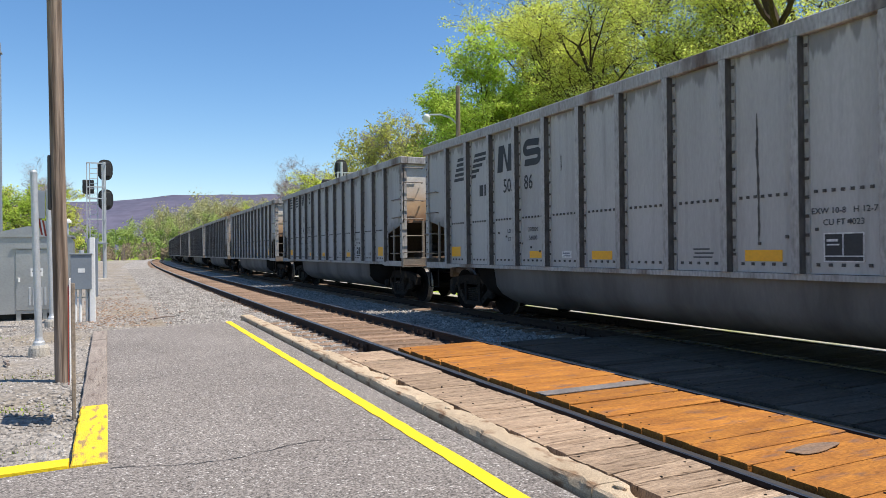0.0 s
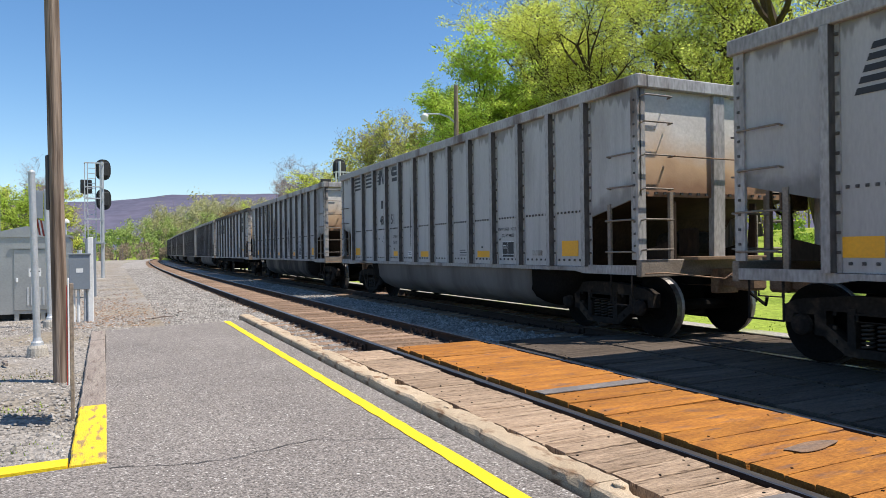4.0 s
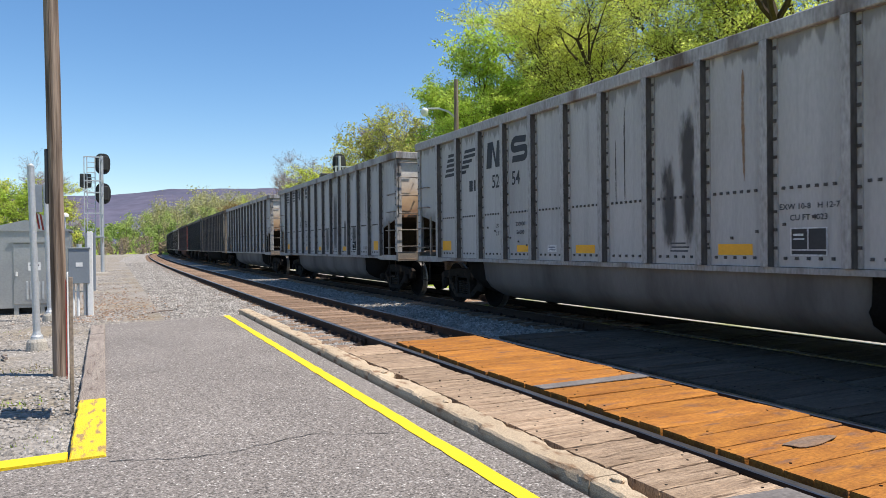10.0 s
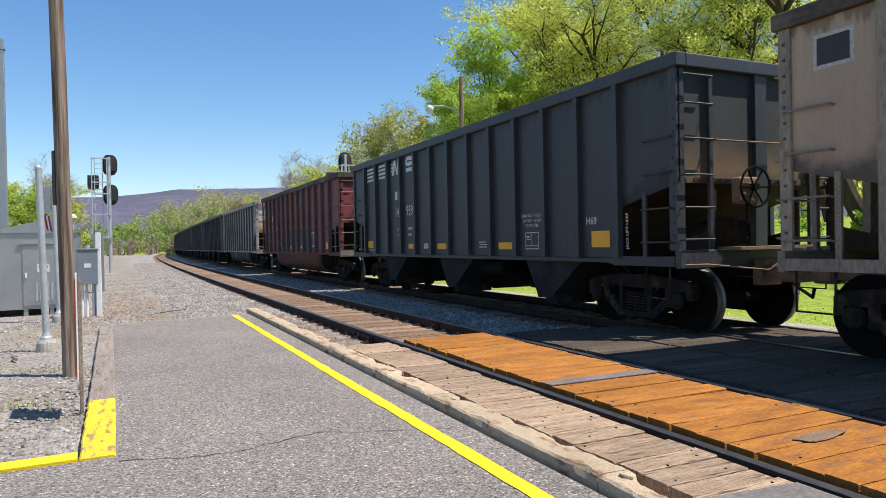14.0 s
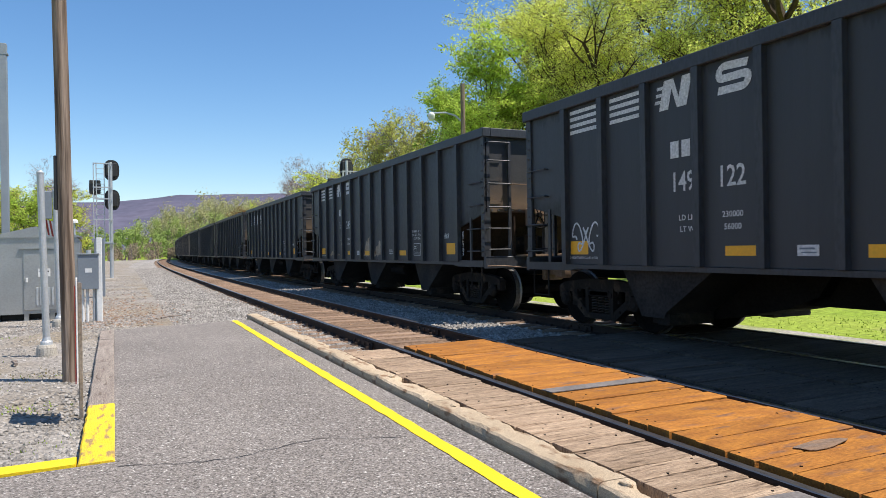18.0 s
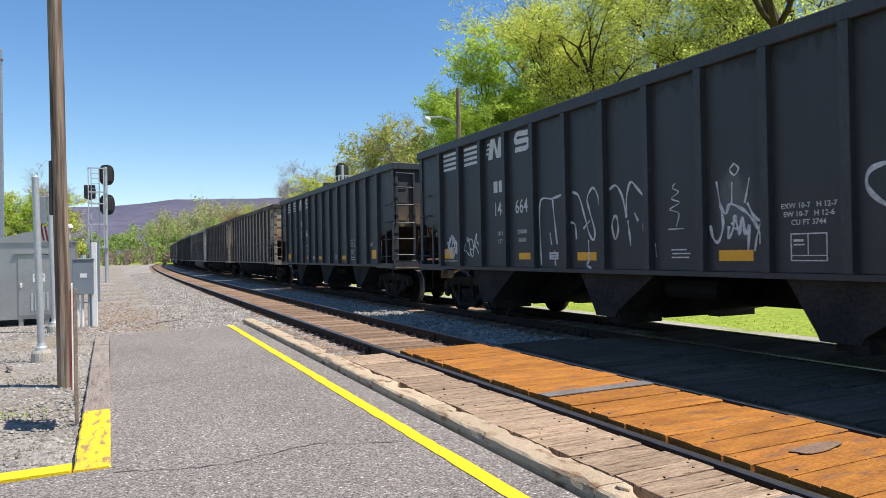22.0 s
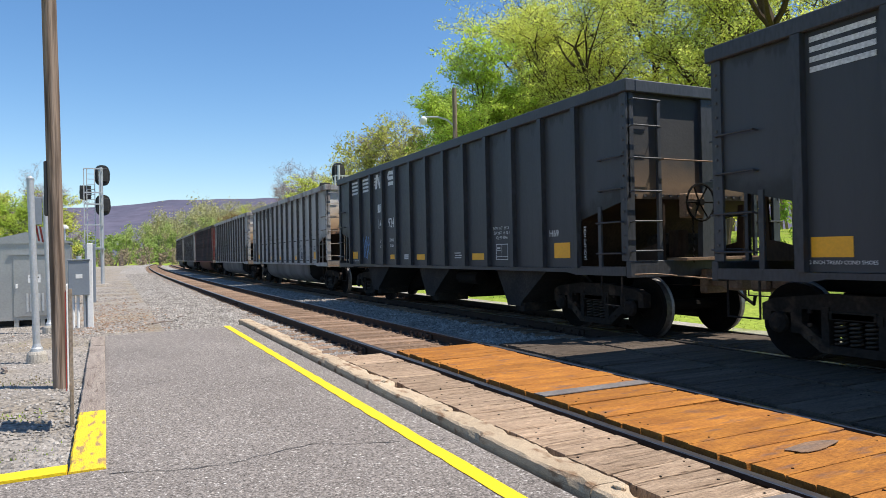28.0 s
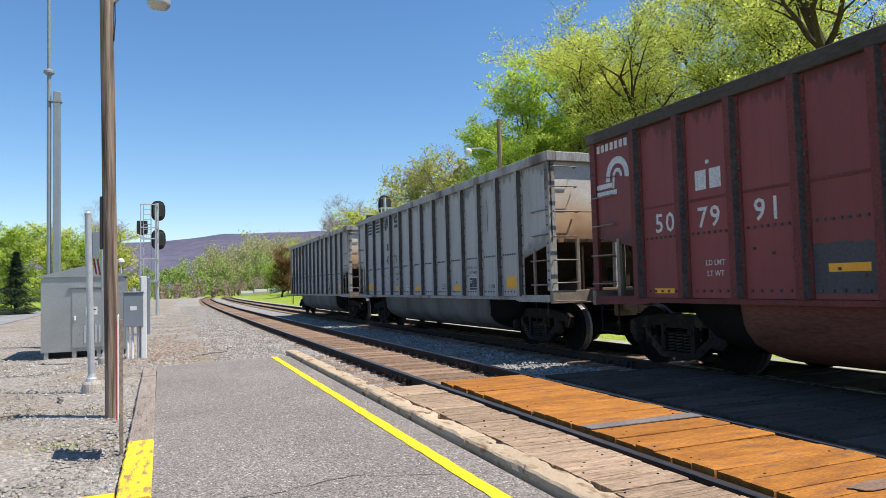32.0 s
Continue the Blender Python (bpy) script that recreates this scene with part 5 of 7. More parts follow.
def blades(name, seed, n, place, h, material, label):
    rnd = random.Random(seed)
    vs, fs = [], []
    for i in range(n):
        x, y, z = place(rnd)
        a = rnd.uniform(0, 6.28)
        hh = h * rnd.uniform(0.5, 1.4)
        k = len(vs)
        vs += [(x - 0.012 * math.cos(a), y - 0.012 * math.sin(a), z), (x + 0.012 * math.cos(a), y + 0.012 * math.sin(a), z), (x + rnd.uniform(-0.5, 0.5) * hh, y + rnd.uniform(-0.5, 0.5) * hh, z + hh)]
        fs.append((k, k + 1, k + 2))
    me = bpy.data.meshes.new(name)
    me.from_pydata(vs, [], fs)
    me.materials.append(material)
    tagged(new(name, me), label, "grass", kind="stuff")


def tuft_place(r):
    cx, cy = r.choice(((-0.9, 7.6), (-1.4, 8.8), (-0.75, 9.5), (-1.9, 7.0), (-0.8, 6.0), (-2.6, 9.2), (-1.7, 14.2), (-2.2, 11.0)))
    return cx + r.gauss(0, 0.22), cy + r.gauss(0, 0.12), -0.13


blades("weed_tufts", 7, 350, tuft_place, 0.035, M_BLADE, "thin green weeds in the gravel")
# brown blades added along the pole's shadow line to deepen its dark band
blades("dry_weeds", 17, 900, lambda r: (r.uniform(-4.2, -0.75), r.gauss(9.6, 0.45), -0.13), 0.03, M_DRYGRASS, "brown dry weeds that also darken the pole's shadow line")
blades("lawn_grass", 8, 12000, lambda r: (r.uniform(11.4, 20), near_far(r, 3, 60), -0.31), 0.045, M_BLADE, "short bright grass beyond the far track")


# ---------------------------------------------------------------- coal cars
HALF, SHEET = 6.9, 1.52          # half length over the corner posts, half width of the side sheets
RIBS = [5.72 - 11.44 * i / 12 for i in range(13)]
BAYS = [(a + b) / 2 for a, b in zip(RIBS, RIBS[1:])]
CUT = 5.75
FLATRIBS = [5.70 - 11.45 * i / 9 for i in range(10)]
WHEELSETS, CARS = [], []
TEXTS = {}


def text_mesh(s, size, material, spacing=1.0):
    key = (s, size, material.name, spacing)
    if key not in TEXTS:
        cu = bpy.data.curves.new("lettering", "FONT")
        cu.body, cu.size, cu.align_x, cu.align_y, cu.space_character = s, size, "CENTER", "CENTER", spacing
        cu.resolution_u, cu.offset = 2, size * 0.012
        ob = bpy.data.objects.new("lettering", cu)
        scene.collection.objects.link(ob)
        me = bpy.data.meshes.new_from_object(ob.evaluated_get(bpy.context.evaluated_depsgraph_get()))
        bpy.data.objects.remove(ob)
        me.materials.clear()
        me.materials.append(material)
        TEXTS[key] = me
    return TEXTS[key]


SIDE = Matrix(((0, 0, -1, 0), (-1, 0, 0, 0), (0, 1, 0, 0), (0, 0, 0, 1)))   # lettering that faces the platform


def letter(car, s, y, z, size, material, name="lettering", spacing=1.0, x=-SHEET - 0.006, wide=1.0):
    ob = part(name, text_mesh(s, size, material, spacing), material, car)
    ob.matrix_basis = Matrix.Translation((x, y, z)) @ SIDE @ Matrix.Diagonal((wide, 1, 1, 1))
    return ob


def decal(car, name, polys, material, y, z, label="", x=-SHEET - 0.006):
    """Flat painted shapes on the side: outlines in (to the reader's right, up)."""
    bm = bmesh.new()
    for pts in polys:
        vs = [bm.verts.new((0, -u, v)) for u, v in pts]
        f = bm.faces.new(vs)
    bmesh.ops.triangulate(bm, faces=bm.faces[:])
    bmesh.ops.recalc_face_normals(bm, faces=bm.faces[:])
    for f in bm.faces:
        if f.normal.x > 0:
            f.normal_flip()
    ob = part(name, bm, material, car, label)
    ob.location = (x, y, z)
    return ob


def rect(u0, u1, v0, v1, slant=0.0):
    return [(u0 + slant * v0, v0), (u1 + slant * v0, v0), (u1 + slant * v1, v1), (u0 + slant * v1, v1)]


def wheelset_mesh():
    bm = bmesh.new()
    for s in (-1, 1):
        prof = [(0.665, 0.20), (0.672, 0.36), (0.668, 0.47), (0.690, 0.487), (0.705, 0.470), (0.712, 0.459), (0.80, 0.452), (0.806, 0.43), (0.800, 0.38), (0.775, 0.33),
                (0.760, 0.20), (0.80, 0.15), (0.80, 0.10)]
        n0 = len(bm.faces)
        lathe(bm, [(s * a, r) for a, r in prof], "x", 28)
        bm.faces.ensure_lookup_table()
        for f in bm.faces[n0:]:
            c = f.calc_center_median()
            if 0.44 < math.hypot(c.y, c.z) < 0.49:
                f.material_index = 1
        # bearing cap
        lathe(bm, [(s * 0.80, 0.075), (s * 1.03, 0.075), (s * 1.05, 0.10), (s * 1.10, 0.10), (s * 1.12, 0.06)], "x", 10)
        for k in range(3):
            a = k * 2.094
            tube(bm, [(s * 1.09, 0.06 * math.cos(a), 0.06 * math.sin(a)), (s * 1.13, 0.06 * math.cos(a), 0.06 * math.sin(a))], 0.018, 5)
    tube(bm, [(-0.8, 0, 0), (0.8, 0, 0)], 0.085, 10)
    return mesh_of("wheelset", bm, M_WHEEL, M_TREAD)


def side_frame_mesh():
    bm = bmesh.new()
    # open cast frame: chords, columns and struts
    prism(bm, [(-1.14, 0.46), (-1.14, 0.66), (-0.98, 0.73), (-0.34, 0.80), (0.34, 0.80), (0.98, 0.73), (1.14, 0.66), (1.14, 0.46), (1.03, 0.46), (1.02, 0.57), (0.74, 0.57),
               (0.6, 0.62), (-0.6, 0.62), (-0.74, 0.57), (-1.02, 0.57), (-1.03, 0.46)], 0, -0.07, 0.07)
    for s in (-1, 1):
        prism(bm, [(s * 0.76, 0.34), (s * 0.62, 0.34), (s * 0.62, 0.64), (s * 0.76, 0.64)], 0, -0.065, 0.065)
        prism(bm, [(s * 0.76, 0.42), (s * 0.40, 0.165), (s * 0.28, 0.165), (s * 0.30, 0.25), (s * 0.66, 0.50)], 0, -0.075, 0.075)
        prism(bm, [(s * 0.36, 0.18), (s * 0.27, 0.18), (s * 0.27, 0.66), (s * 0.36, 0.66)], 0, -0.09, 0.09)
    prism(bm, [(-0.40, 0.155), (0.40, 0.155), (0.40, 0.245), (-0.40, 0.245)], 0, -0.085, 0.085)
    for s in (-1, 1):   # bearing housings and bolts on the face
        lathe(bm, [(-0.085, 0.13), (-0.13, 0.12), (-0.16, 0.07)], "x", 12, (0, s * 0.889, 0.452))
        for q in (0.30, 0.45, 0.60):
            box(bm, -0.10, -0.07, s * 0.50 - 0.02, s * 0.50 + 0.02, q - 0.02, q + 0.02)
        box(bm, -0.11, 0.11, s * 0.30 - 0.03, s * 0.30 + 0.03, 0.50, 0.60)
    box(bm, -0.10, 0.06, -0.26, 0.26, 0.53, 0.62)
    return mesh_of("side_frame", bm, M_FRAME)


def spring_mesh():
    bm = bmesh.new()
    pts = [(0.062 * math.cos(a), 0.062 * math.sin(a), 0.25 + 0.27 * i / 36) for i in range(37) for a in (i * 2 * math.pi * 6 / 36,)]
    tube(bm, pts, 0.015, 4)
    return mesh_of("spring", bm, M_SPRING, smooth=True)


def bolster_mesh():
    bm = bmesh.new()
    box(bm, -1.10, 1.10, -0.25, 0.25, 0.52, 0.62, 0.02)
    box(bm, -0.9, 0.9, -0.27, 0.27, 0.22, 0.72, 0.03)
    for s in (-1, 1):   # brake beams and shoes
        box(bm, -0.8, 0.8, s * 0.38, s * 0.43, 0.33, 0.41)
        for q in (-0.75, 0.75):
            box(bm, q - 0.04, q + 0.04, s * 0.40, s * 0.455, 0.28, 0.55)
    lathe(bm, [(0.70, 0.2), (0.82, 0.2)], "z", 12)
    return mesh_of("bolster", bm, M_UNDER)


MESH_WHEELSET, MESH_FRAME, MESH_SPRING, MESH_BOLSTER = wheelset_mesh(), side_frame_mesh(), spring_mesh(), bolster_mesh()


def add_truck(car, y):
    t = part("truck", MESH_BOLSTER, M_UNDER, car, "grimy black cast-steel truck with coil springs")
    t.location = (0, y, 0)
    for s in (-1, 1):
        f = part("side_frame", MESH_FRAME, M_FRAME, t)
        f.location = (s * 1.0, 0, 0)
        for q in (-0.17, 0.0, 0.17):
            g = part("spring", MESH_SPRING, M_SPRING, t)
            g.location = (s * 1.02, q, 0)
        w = part("wheelset", MESH_WHEELSET, M_WHEEL, t, "grimy wheel pair with polished treads")
        w.matrix_parent_inverse = Matrix.Translation((0, s * 0.889, 0.452))
    return t


def rungs(bm, x0, y0, x1, y1, zs, out, r=0.013):
    """Grab irons between two points of a face, standing off by the vector out."""
    o = Vector(out)
    for z in zs:
        a, b = Vector((x0, y0, z)), Vector((x1, y1, z))
        tube(bm, [a, a + o, b + o, b], r, 5)


def rung_mesh(half, along_x, material):
    bm = bmesh.new()
    if along_x:
        tube(bm, [(-half, 0, 0), (-half, -0.09, 0.01), (half, -0.09, 0.01), (half, 0, 0)], 0.013, 6)
    else:
        tube(bm, [(0, -half, 0), (-0.07, -half, 0.01), (-0.07, half, 0.01), (0, half, 0)], 0.013, 6)
    return mesh_of("rung", bm, material)


RUNGS = {}


def rung_pair(material):
    if material.name not in RUNGS:
        RUNGS[material.name] = rung_mesh(0.275, False, material), rung_mesh(0.25, True, material)
    return RUNGS[material.name]


def end_gear(car, e, paint, post, brake, full):
    """All that is built on one end of a car; e is -1 at the end that leads, +1 at the other."""
    y = e * HALF
    iron = post if full else M_RUNG
    side_rung, end_rung = rung_pair(iron)
    bm = bmesh.new()
    box(bm, -1.56, 1.56, *sorted((y - e * 0.05, y + e * 0.05)), 0.93, 1.17, 0.01)
    part("end_sill", bm, post if full else M_RUNG, car)
    for s in (-1, 1):
        bm = bmesh.new()
        x = s * 1.555
        prism(bm, [(x, y), (x - s * 0.14, y), (x - s * 0.14, y - e * 0.03), (x - s * 0.04, y - e * 0.03), (x - s * 0.04, y - e * 0.14), (x, y - e * 0.14)], 2, 1.17, 3.57)
        for k in range(13):
            z = 1.35 + k * 0.17
            box(bm, *sorted((x, x + s * 0.014)), *sorted((y - e * 0.085, y - e * 0.055)), z, z + 0.03, mi=1)
        part("corner_post", bm, [post, M_GRIME], car)
        bm = bmesh.new()     # ladder on the side
        ys = y - e * 0.62
        box(bm, *sorted((s * 1.50, s * 1.535)), *sorted((ys, ys - e * 0.07)), 1.0, 1.98)
        lad = part("side_ladder", bm, iron, car, "steel ladder of grab irons at the corner")
        bm = bmesh.new()     # stirrup step under the corner
        xs = x - s * 0.02
        tube(bm, [(xs, ys, 1.0), (xs, ys, 0.52), (xs, ys + e * 0.45, 0.52), (xs, ys + e * 0.45, 1.0)], 0.016, 6)
        part("stirrup_step", bm, M_FRAME, car)
        for z, xx in ((1.27, x), (1.72, x), (2.20, s * SHEET), (2.66, s * SHEET)):
            rg = part("rung", side_rung, iron, lad)
            rg.matrix_basis = Matrix.Translation((xx, y - e * 0.345, z)) @ pose(0, 0, 0, 0, 0, 0 if s < 0 else 180)
        bm = bmesh.new()     # ladder on the end
        xe = s * 1.0
        box(bm, *sorted((xe, xe - s * 0.06)), *sorted((y - e * 0.02, y + e * 0.03)), 1.15, 3.5 if full else 2.12)
        if paint is M_PALECAR:
            box(bm, *sorted((xe, xe - s * 0.03)), *sorted((y - e * 0.02, y + e * 0.06)), 2.12, 3.5)
        lad = part("end_ladder", bm, iron, car, "steel ladder of grab irons on the end")
        for z in (1.30, 1.72, 2.15, 2.62, 3.08, 3.45):
            rg = part("rung", end_rung, iron, lad)
            rg.matrix_basis = Matrix.Translation((s * 1.25, y, z)) @ pose(0, 0, 0, 0, 0, 0 if e < 0 else 180)
        bm = bmesh.new()     # brace plates under the overhang
        xx = s * 0.80
        prism(bm, [(y - e * 0.06, 1.16), (y - e * 0.06, 2.0), (y - e * 0.16, 2.0), (y - e * 0.20, 1.42), (y - e * 0.95, 1.24), (y - e * 0.95, 1.16)], 0, *sorted((xx, xx + s * 0.04)))
        part("brace_plate", bm, M_SLOPE, car)
    bm = bmesh.new()
    prism(bm, [(-0.15, 1.17), (0.07, 1.17), (0.09, 2.2), (0.09, 3.57), (-0.13, 3.57), (-0.13, 2.2)], 1, *sorted((y - e * 0.08, y + e * 0.02)))
    part("end_post", bm, post, car, "upright post in the middle of the end")
    bm = bmesh.new()     # rivets along the foot of the end sheet
    for i in range(18):
        xr = -1.36 + 2.72 * i / 17
        box(bm, xr - 0.022, xr + 0.022, *sorted((y - e * 0.045, y - e * 0.02)), 2.09, 2.125)
    tagged(part("end_rivets", bm, M_GRIME, car), kind="stuff")
    bm = bmesh.new()     # air tank and valve under the slope
    lathe(bm, [(-0.55, 0.06), (-0.52, 0.15), (-0.40, 0.19), (0.40, 0.19), (0.52, 0.15), (0.55, 0.06)], "x", 12, (0.15, y - e * 0.80, 1.40))
    part("air_tank", bm, M_FRAME, car)
    bm = boxes((-0.34, -0.12, *sorted((y - e * 0.50, y - e * 0.28)), 1.20, 1.62), (0.20, 0.36, *sorted((y - e * 0.44, y - e * 0.22)), 1.20, 1.50), bevel=0.02)
    part("brake_valve", bm, M_SLOPE, car)
    bm = bmesh.new()
    rungs(bm, -0.98, y, 0.98, y, (2.62,), (0, e * 0.12, 0))
    part("crossover_rail", bm, M_RUSTIRON, car)
    bm = bmesh.new()
    box(bm, -0.75, 0.75, *sorted((y - e * 0.1, y + e * 0.30)), 1.16, 1.20)
    part("end_platform", bm, M_RUSTIRON, car, "rusty end walkway grating")
    bm = bmesh.new()     # coupler
    box(bm, -0.10, 0.10, *sorted((y - e * 0.7, y + e * 0.42)), 0.76, 0.94, 0.02)
    box(bm, -0.17, 0.15, *sorted((y + e * 0.38, y + e * 0.70)), 0.72, 0.98, 0.04)
    box(bm, -0.22, 0.22, *sorted((y, y + e * 0.14)), 0.66, 1.02, 0.02)
    part("coupler", bm, M_RUSTIRON, car, "rusty cast coupler")
    bm = bmesh.new()     # air hose and cut lever
    tube(bm, [(0.28, y + e * 0.1, 0.8), (0.32, y + e * 0.3, 0.62), (0.28, y + e * 0.55, 0.50), (0.22, y + e * 0.62, 0.62)], 0.025, 6)
    part("air_hose", bm, M_UNDER, car)
    bm = bmesh.new()
    tube(bm, [(-1.55, y + e * 0.12, 0.98), (-1.2, y + e * 0.16, 0.98), (-0.25, y + e * 0.30, 0.88), (-0.05, y + e * 0.34, 1.0)], 0.013, 5)
    part("uncoupling_lever", bm, M_RUSTIRON, car)
    if brake:
        bm = bmesh.new()
        c = Vector((-0.40, y + e * 0.24, 2.0))
        ring = [c + Vector((0.27 * math.cos(a), 0, 0.27 * math.sin(a))) for a in [2 * math.pi * i / 20 for i in range(21)]]
        tube(bm, ring, 0.018, 5, cap=False)
        for i in range(6):
            a = 2 * math.pi * i / 6
            tube(bm, [c + Vector((0, -e * 0.03, 0)), c + Vector((0.26 * math.cos(a), 0, 0.26 * math.sin(a)))], 0.013, 4)
        lathe(bm, [(-e * 0.06, 0.05), (e * 0.03, 0.05)], "y", 8, c)
        part("brake_wheel", bm, M_UNDER, car, "black spoked hand-brake wheel")
        bm = boxes((-0.62, -0.24, *sorted((y + e * 0.02, y + e * 0.16)), 1.78, 2.14), bevel=0.02)
        part("brake_gear_box", bm, M_RUSTIRON, car)
        bm = bmesh.new()
        for i in range(12):
            z = 1.78 - i * 0.055
            tube(bm, [(-0.46, y + e * 0.13, z), (-0.46 + (0.02 if i % 2 else 0), y + e * (0.13 + (0 if i % 2 else 0.02)), z - 0.05)], 0.013, 4)
        part("brake_chain", bm, M_UNDER, car)


def rivet_line(bm, y0, y1, z, n, slope=0.0):
    for i in range(n):
        y = y0 + (y1 - y0) * (i + 0.5) / n
        zz = z + slope * (i + 0.5) / n
        box(bm, -SHEET - 0.014, -SHEET - 0.001, y - 0.018, y + 0.018, zz - 0.017, zz + 0.017)


def coal_car(paint, endm, post, label, style, category="coal car", top=None, tub=None):
    car = group_empty("coal_car", label, category, "cars of the coal train")
    # shell: side sheets with cut-up lower corners, ends, slope sheets, floor
    side = [(-HALF, 3.60), (-HALF, 2.06), (-CUT, 1.80), (-CUT, 1.06), (CUT, 1.06), (CUT, 1.80), (HALF, 2.06), (HALF, 3.60)]
    for s in (-1, 1):
        bm = bmesh.new()
        prism(bm, side, 0, s * (SHEET - 0.03), s * SHEET)
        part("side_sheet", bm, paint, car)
    for e in (-1, 1):
        bm = boxes((-SHEET + 0.031, SHEET - 0.031, *sorted((e * (HALF - 0.04), e * (HALF - 0.07))), 2.06, 3.60))
        part("end_sheet", bm, endm, car, "rust-stained end sheet")
        bm = bmesh.new()
        prism(bm, [(e * (HALF - 0.04), 2.065), (e * (HALF - 0.07), 2.11), (e * (CUT - 0.05), 1.84), (e * 5.3, 1.10), (e * 5.3, 1.06), (e * CUT, 1.805)], 0, -SHEET + 0.03, SHEET - 0.03)
        part("slope_sheet", bm, M_SLOPE, car)
    bm = boxes((-SHEET + 0.03, SHEET - 0.03, -5.3, 5.3, 1.06, 1.09), (-0.3, 0.3, -HALF + 0.06, HALF - 0.06, 0.78, 1.05))
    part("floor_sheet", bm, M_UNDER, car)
    bm = bmesh.new()
    o, i, h = 1.60, 1.42, HALF + 0.06
    for q in ((-o, -i, -h, h), (i, o, -h, h)):
        box(bm, *q, 3.57, 3.75, 0.012)
    for q in ((-h, -h + 0.16), (h - 0.16, h)):
        box(bm, -i, i, *q, 3.57, 3.745, 0.012)
    part("top_chord", bm, top or post, car)
    for s in (-1, 1):
        bm = bmesh.new()
        x0, x1 = sorted((s * 1.46, s * 1.565))
        prism(bm, [(-HALF + 0.05, 0.955), (-CUT + 0.1, 0.955), (-CUT + 0.3, 0.99), (CUT - 0.3, 0.99), (CUT - 0.1, 0.955), (HALF - 0.05, 0.955), (HALF - 0.05, 1.085), (CUT, 1.085), (CUT - 0.1, 1.055),
                   (-CUT + 0.1, 1.055), (-CUT, 1.085), (-HALF + 0.05, 1.085)], 0, x0, x1)
        part("side_sill", bm, post, car)
    wide = style in ("tub", "flat")
    w = 0.085 if wide else 0.055
    bm = bmesh.new()
    prism(bm, [(-0.10, -0.05), (-0.012, -0.06), (-0.012, -0.115), (0, -0.115), (0, 0.115), (-0.012, 0.115), (-0.012, 0.06), (-0.10, 0.05)] if wide else [(-0.09, -w), (0, -w), (0, w), (-0.09, w)], 2, 1.06, 3.57)
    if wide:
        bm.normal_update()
        # side faces take the dark second material, which shades the ribs by colour
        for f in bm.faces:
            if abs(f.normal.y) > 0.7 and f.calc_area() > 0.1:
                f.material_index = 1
        for k in range(12):
            z = 1.25 + k * 0.2
            box(bm, -0.032, -0.012, -0.106, -0.070, z, z + 0.034, mi=1)
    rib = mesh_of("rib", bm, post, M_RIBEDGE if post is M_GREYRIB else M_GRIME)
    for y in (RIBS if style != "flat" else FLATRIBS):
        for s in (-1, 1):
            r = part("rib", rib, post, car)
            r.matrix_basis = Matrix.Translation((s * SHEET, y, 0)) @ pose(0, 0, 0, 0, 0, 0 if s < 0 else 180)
    if style == "tub":
        bm = bmesh.new()
        for a, b in zip(RIBS, RIBS[1:]):
            rivet_line(bm, a - 0.13, b + 0.13, 1.92, 7)
            rivet_line(bm, a - 0.13, b + 0.13, 1.155, 5)
        rivet_line(bm, RIBS[2] - 0.12, RIBS[4] + 0.1, 1.70, 6, -0.42)
        rivet_line(bm, RIBS[-3] - 0.12, RIBS[-5] + 0.1, 1.70, 6, -0.42)
        tagged(part("rivets", bm, M_GRIME, car), kind="stuff")
    if style == "tub":
        bm = bmesh.new()
        n = 13
        rows = []
        for y, d, wd in ((-3.93, 0.10, 1.40), (-3.90, 0.55, 1.44), (-3.82, 0.76, 1.47), (-3.70, 0.80, 1.48), (3.70, 0.80, 1.48), (3.82, 0.76, 1.47), (3.90, 0.55, 1.44), (3.93, 0.10, 1.40)):
            rows.append([bm.verts.new((-wd * math.cos(math.pi * k / n), y, 0.985 - d * (max(math.sin(math.pi * k / n), 0.0) ** 0.55))) for k in range(n + 1)])
        for a, b in zip(rows, rows[1:]):
            for k in range(n):
                bm.faces.new((a[k], a[k + 1], b[k + 1], b[k]))
        bm.faces.new(rows[0])
        bm.faces.new(rows[-1][::-1])
        bmesh.ops.recalc_face_normals(bm, faces=bm.faces[:])
        part("tub", bm, tub or M_TUB, car, "rounded bathtub floor hanging between the trucks", smooth=True)
        # inset belly ends: the shade they sit in is given as near-black
        for e in (-1, 1):
            bm = bmesh.new()
            rows = []
            for y, d, wd in ((3.80, 0.74, 1.40), (4.30, 0.74, 1.38), (4.62, 0.66, 1.32), (4.86, 0.48, 1.26), (5.02, 0.24, 1.22), (5.08, 0.02, 1.20)):
                rows.append([bm.verts.new((-wd * math.cos(math.pi * k / n), e * y, 0.985 - d * (max(math.sin(math.pi * k / n), 0.0) ** 0.5))) for k in range(n + 1)])
            for a, b in zip(rows, rows[1:]):
                for k in range(n):
                    bm.faces.new((a[k], a[k + 1], b[k + 1], b[k]))
            bmesh.ops.recalc_face_normals(bm, faces=bm.faces[:])
            part("tub_end", bm, M_UNDER, car, "end of the belly, its shade painted in as black", smooth=True)
    elif style == "flat":
        bm = boxes((-1.5, 1.5, -5.0, 5.0, 0.78, 0.95), (-0.4, 0.4, -4.6, 4.6, 0.6, 0.80))
        part("underframe", bm, M_UNDER, car)
    else:
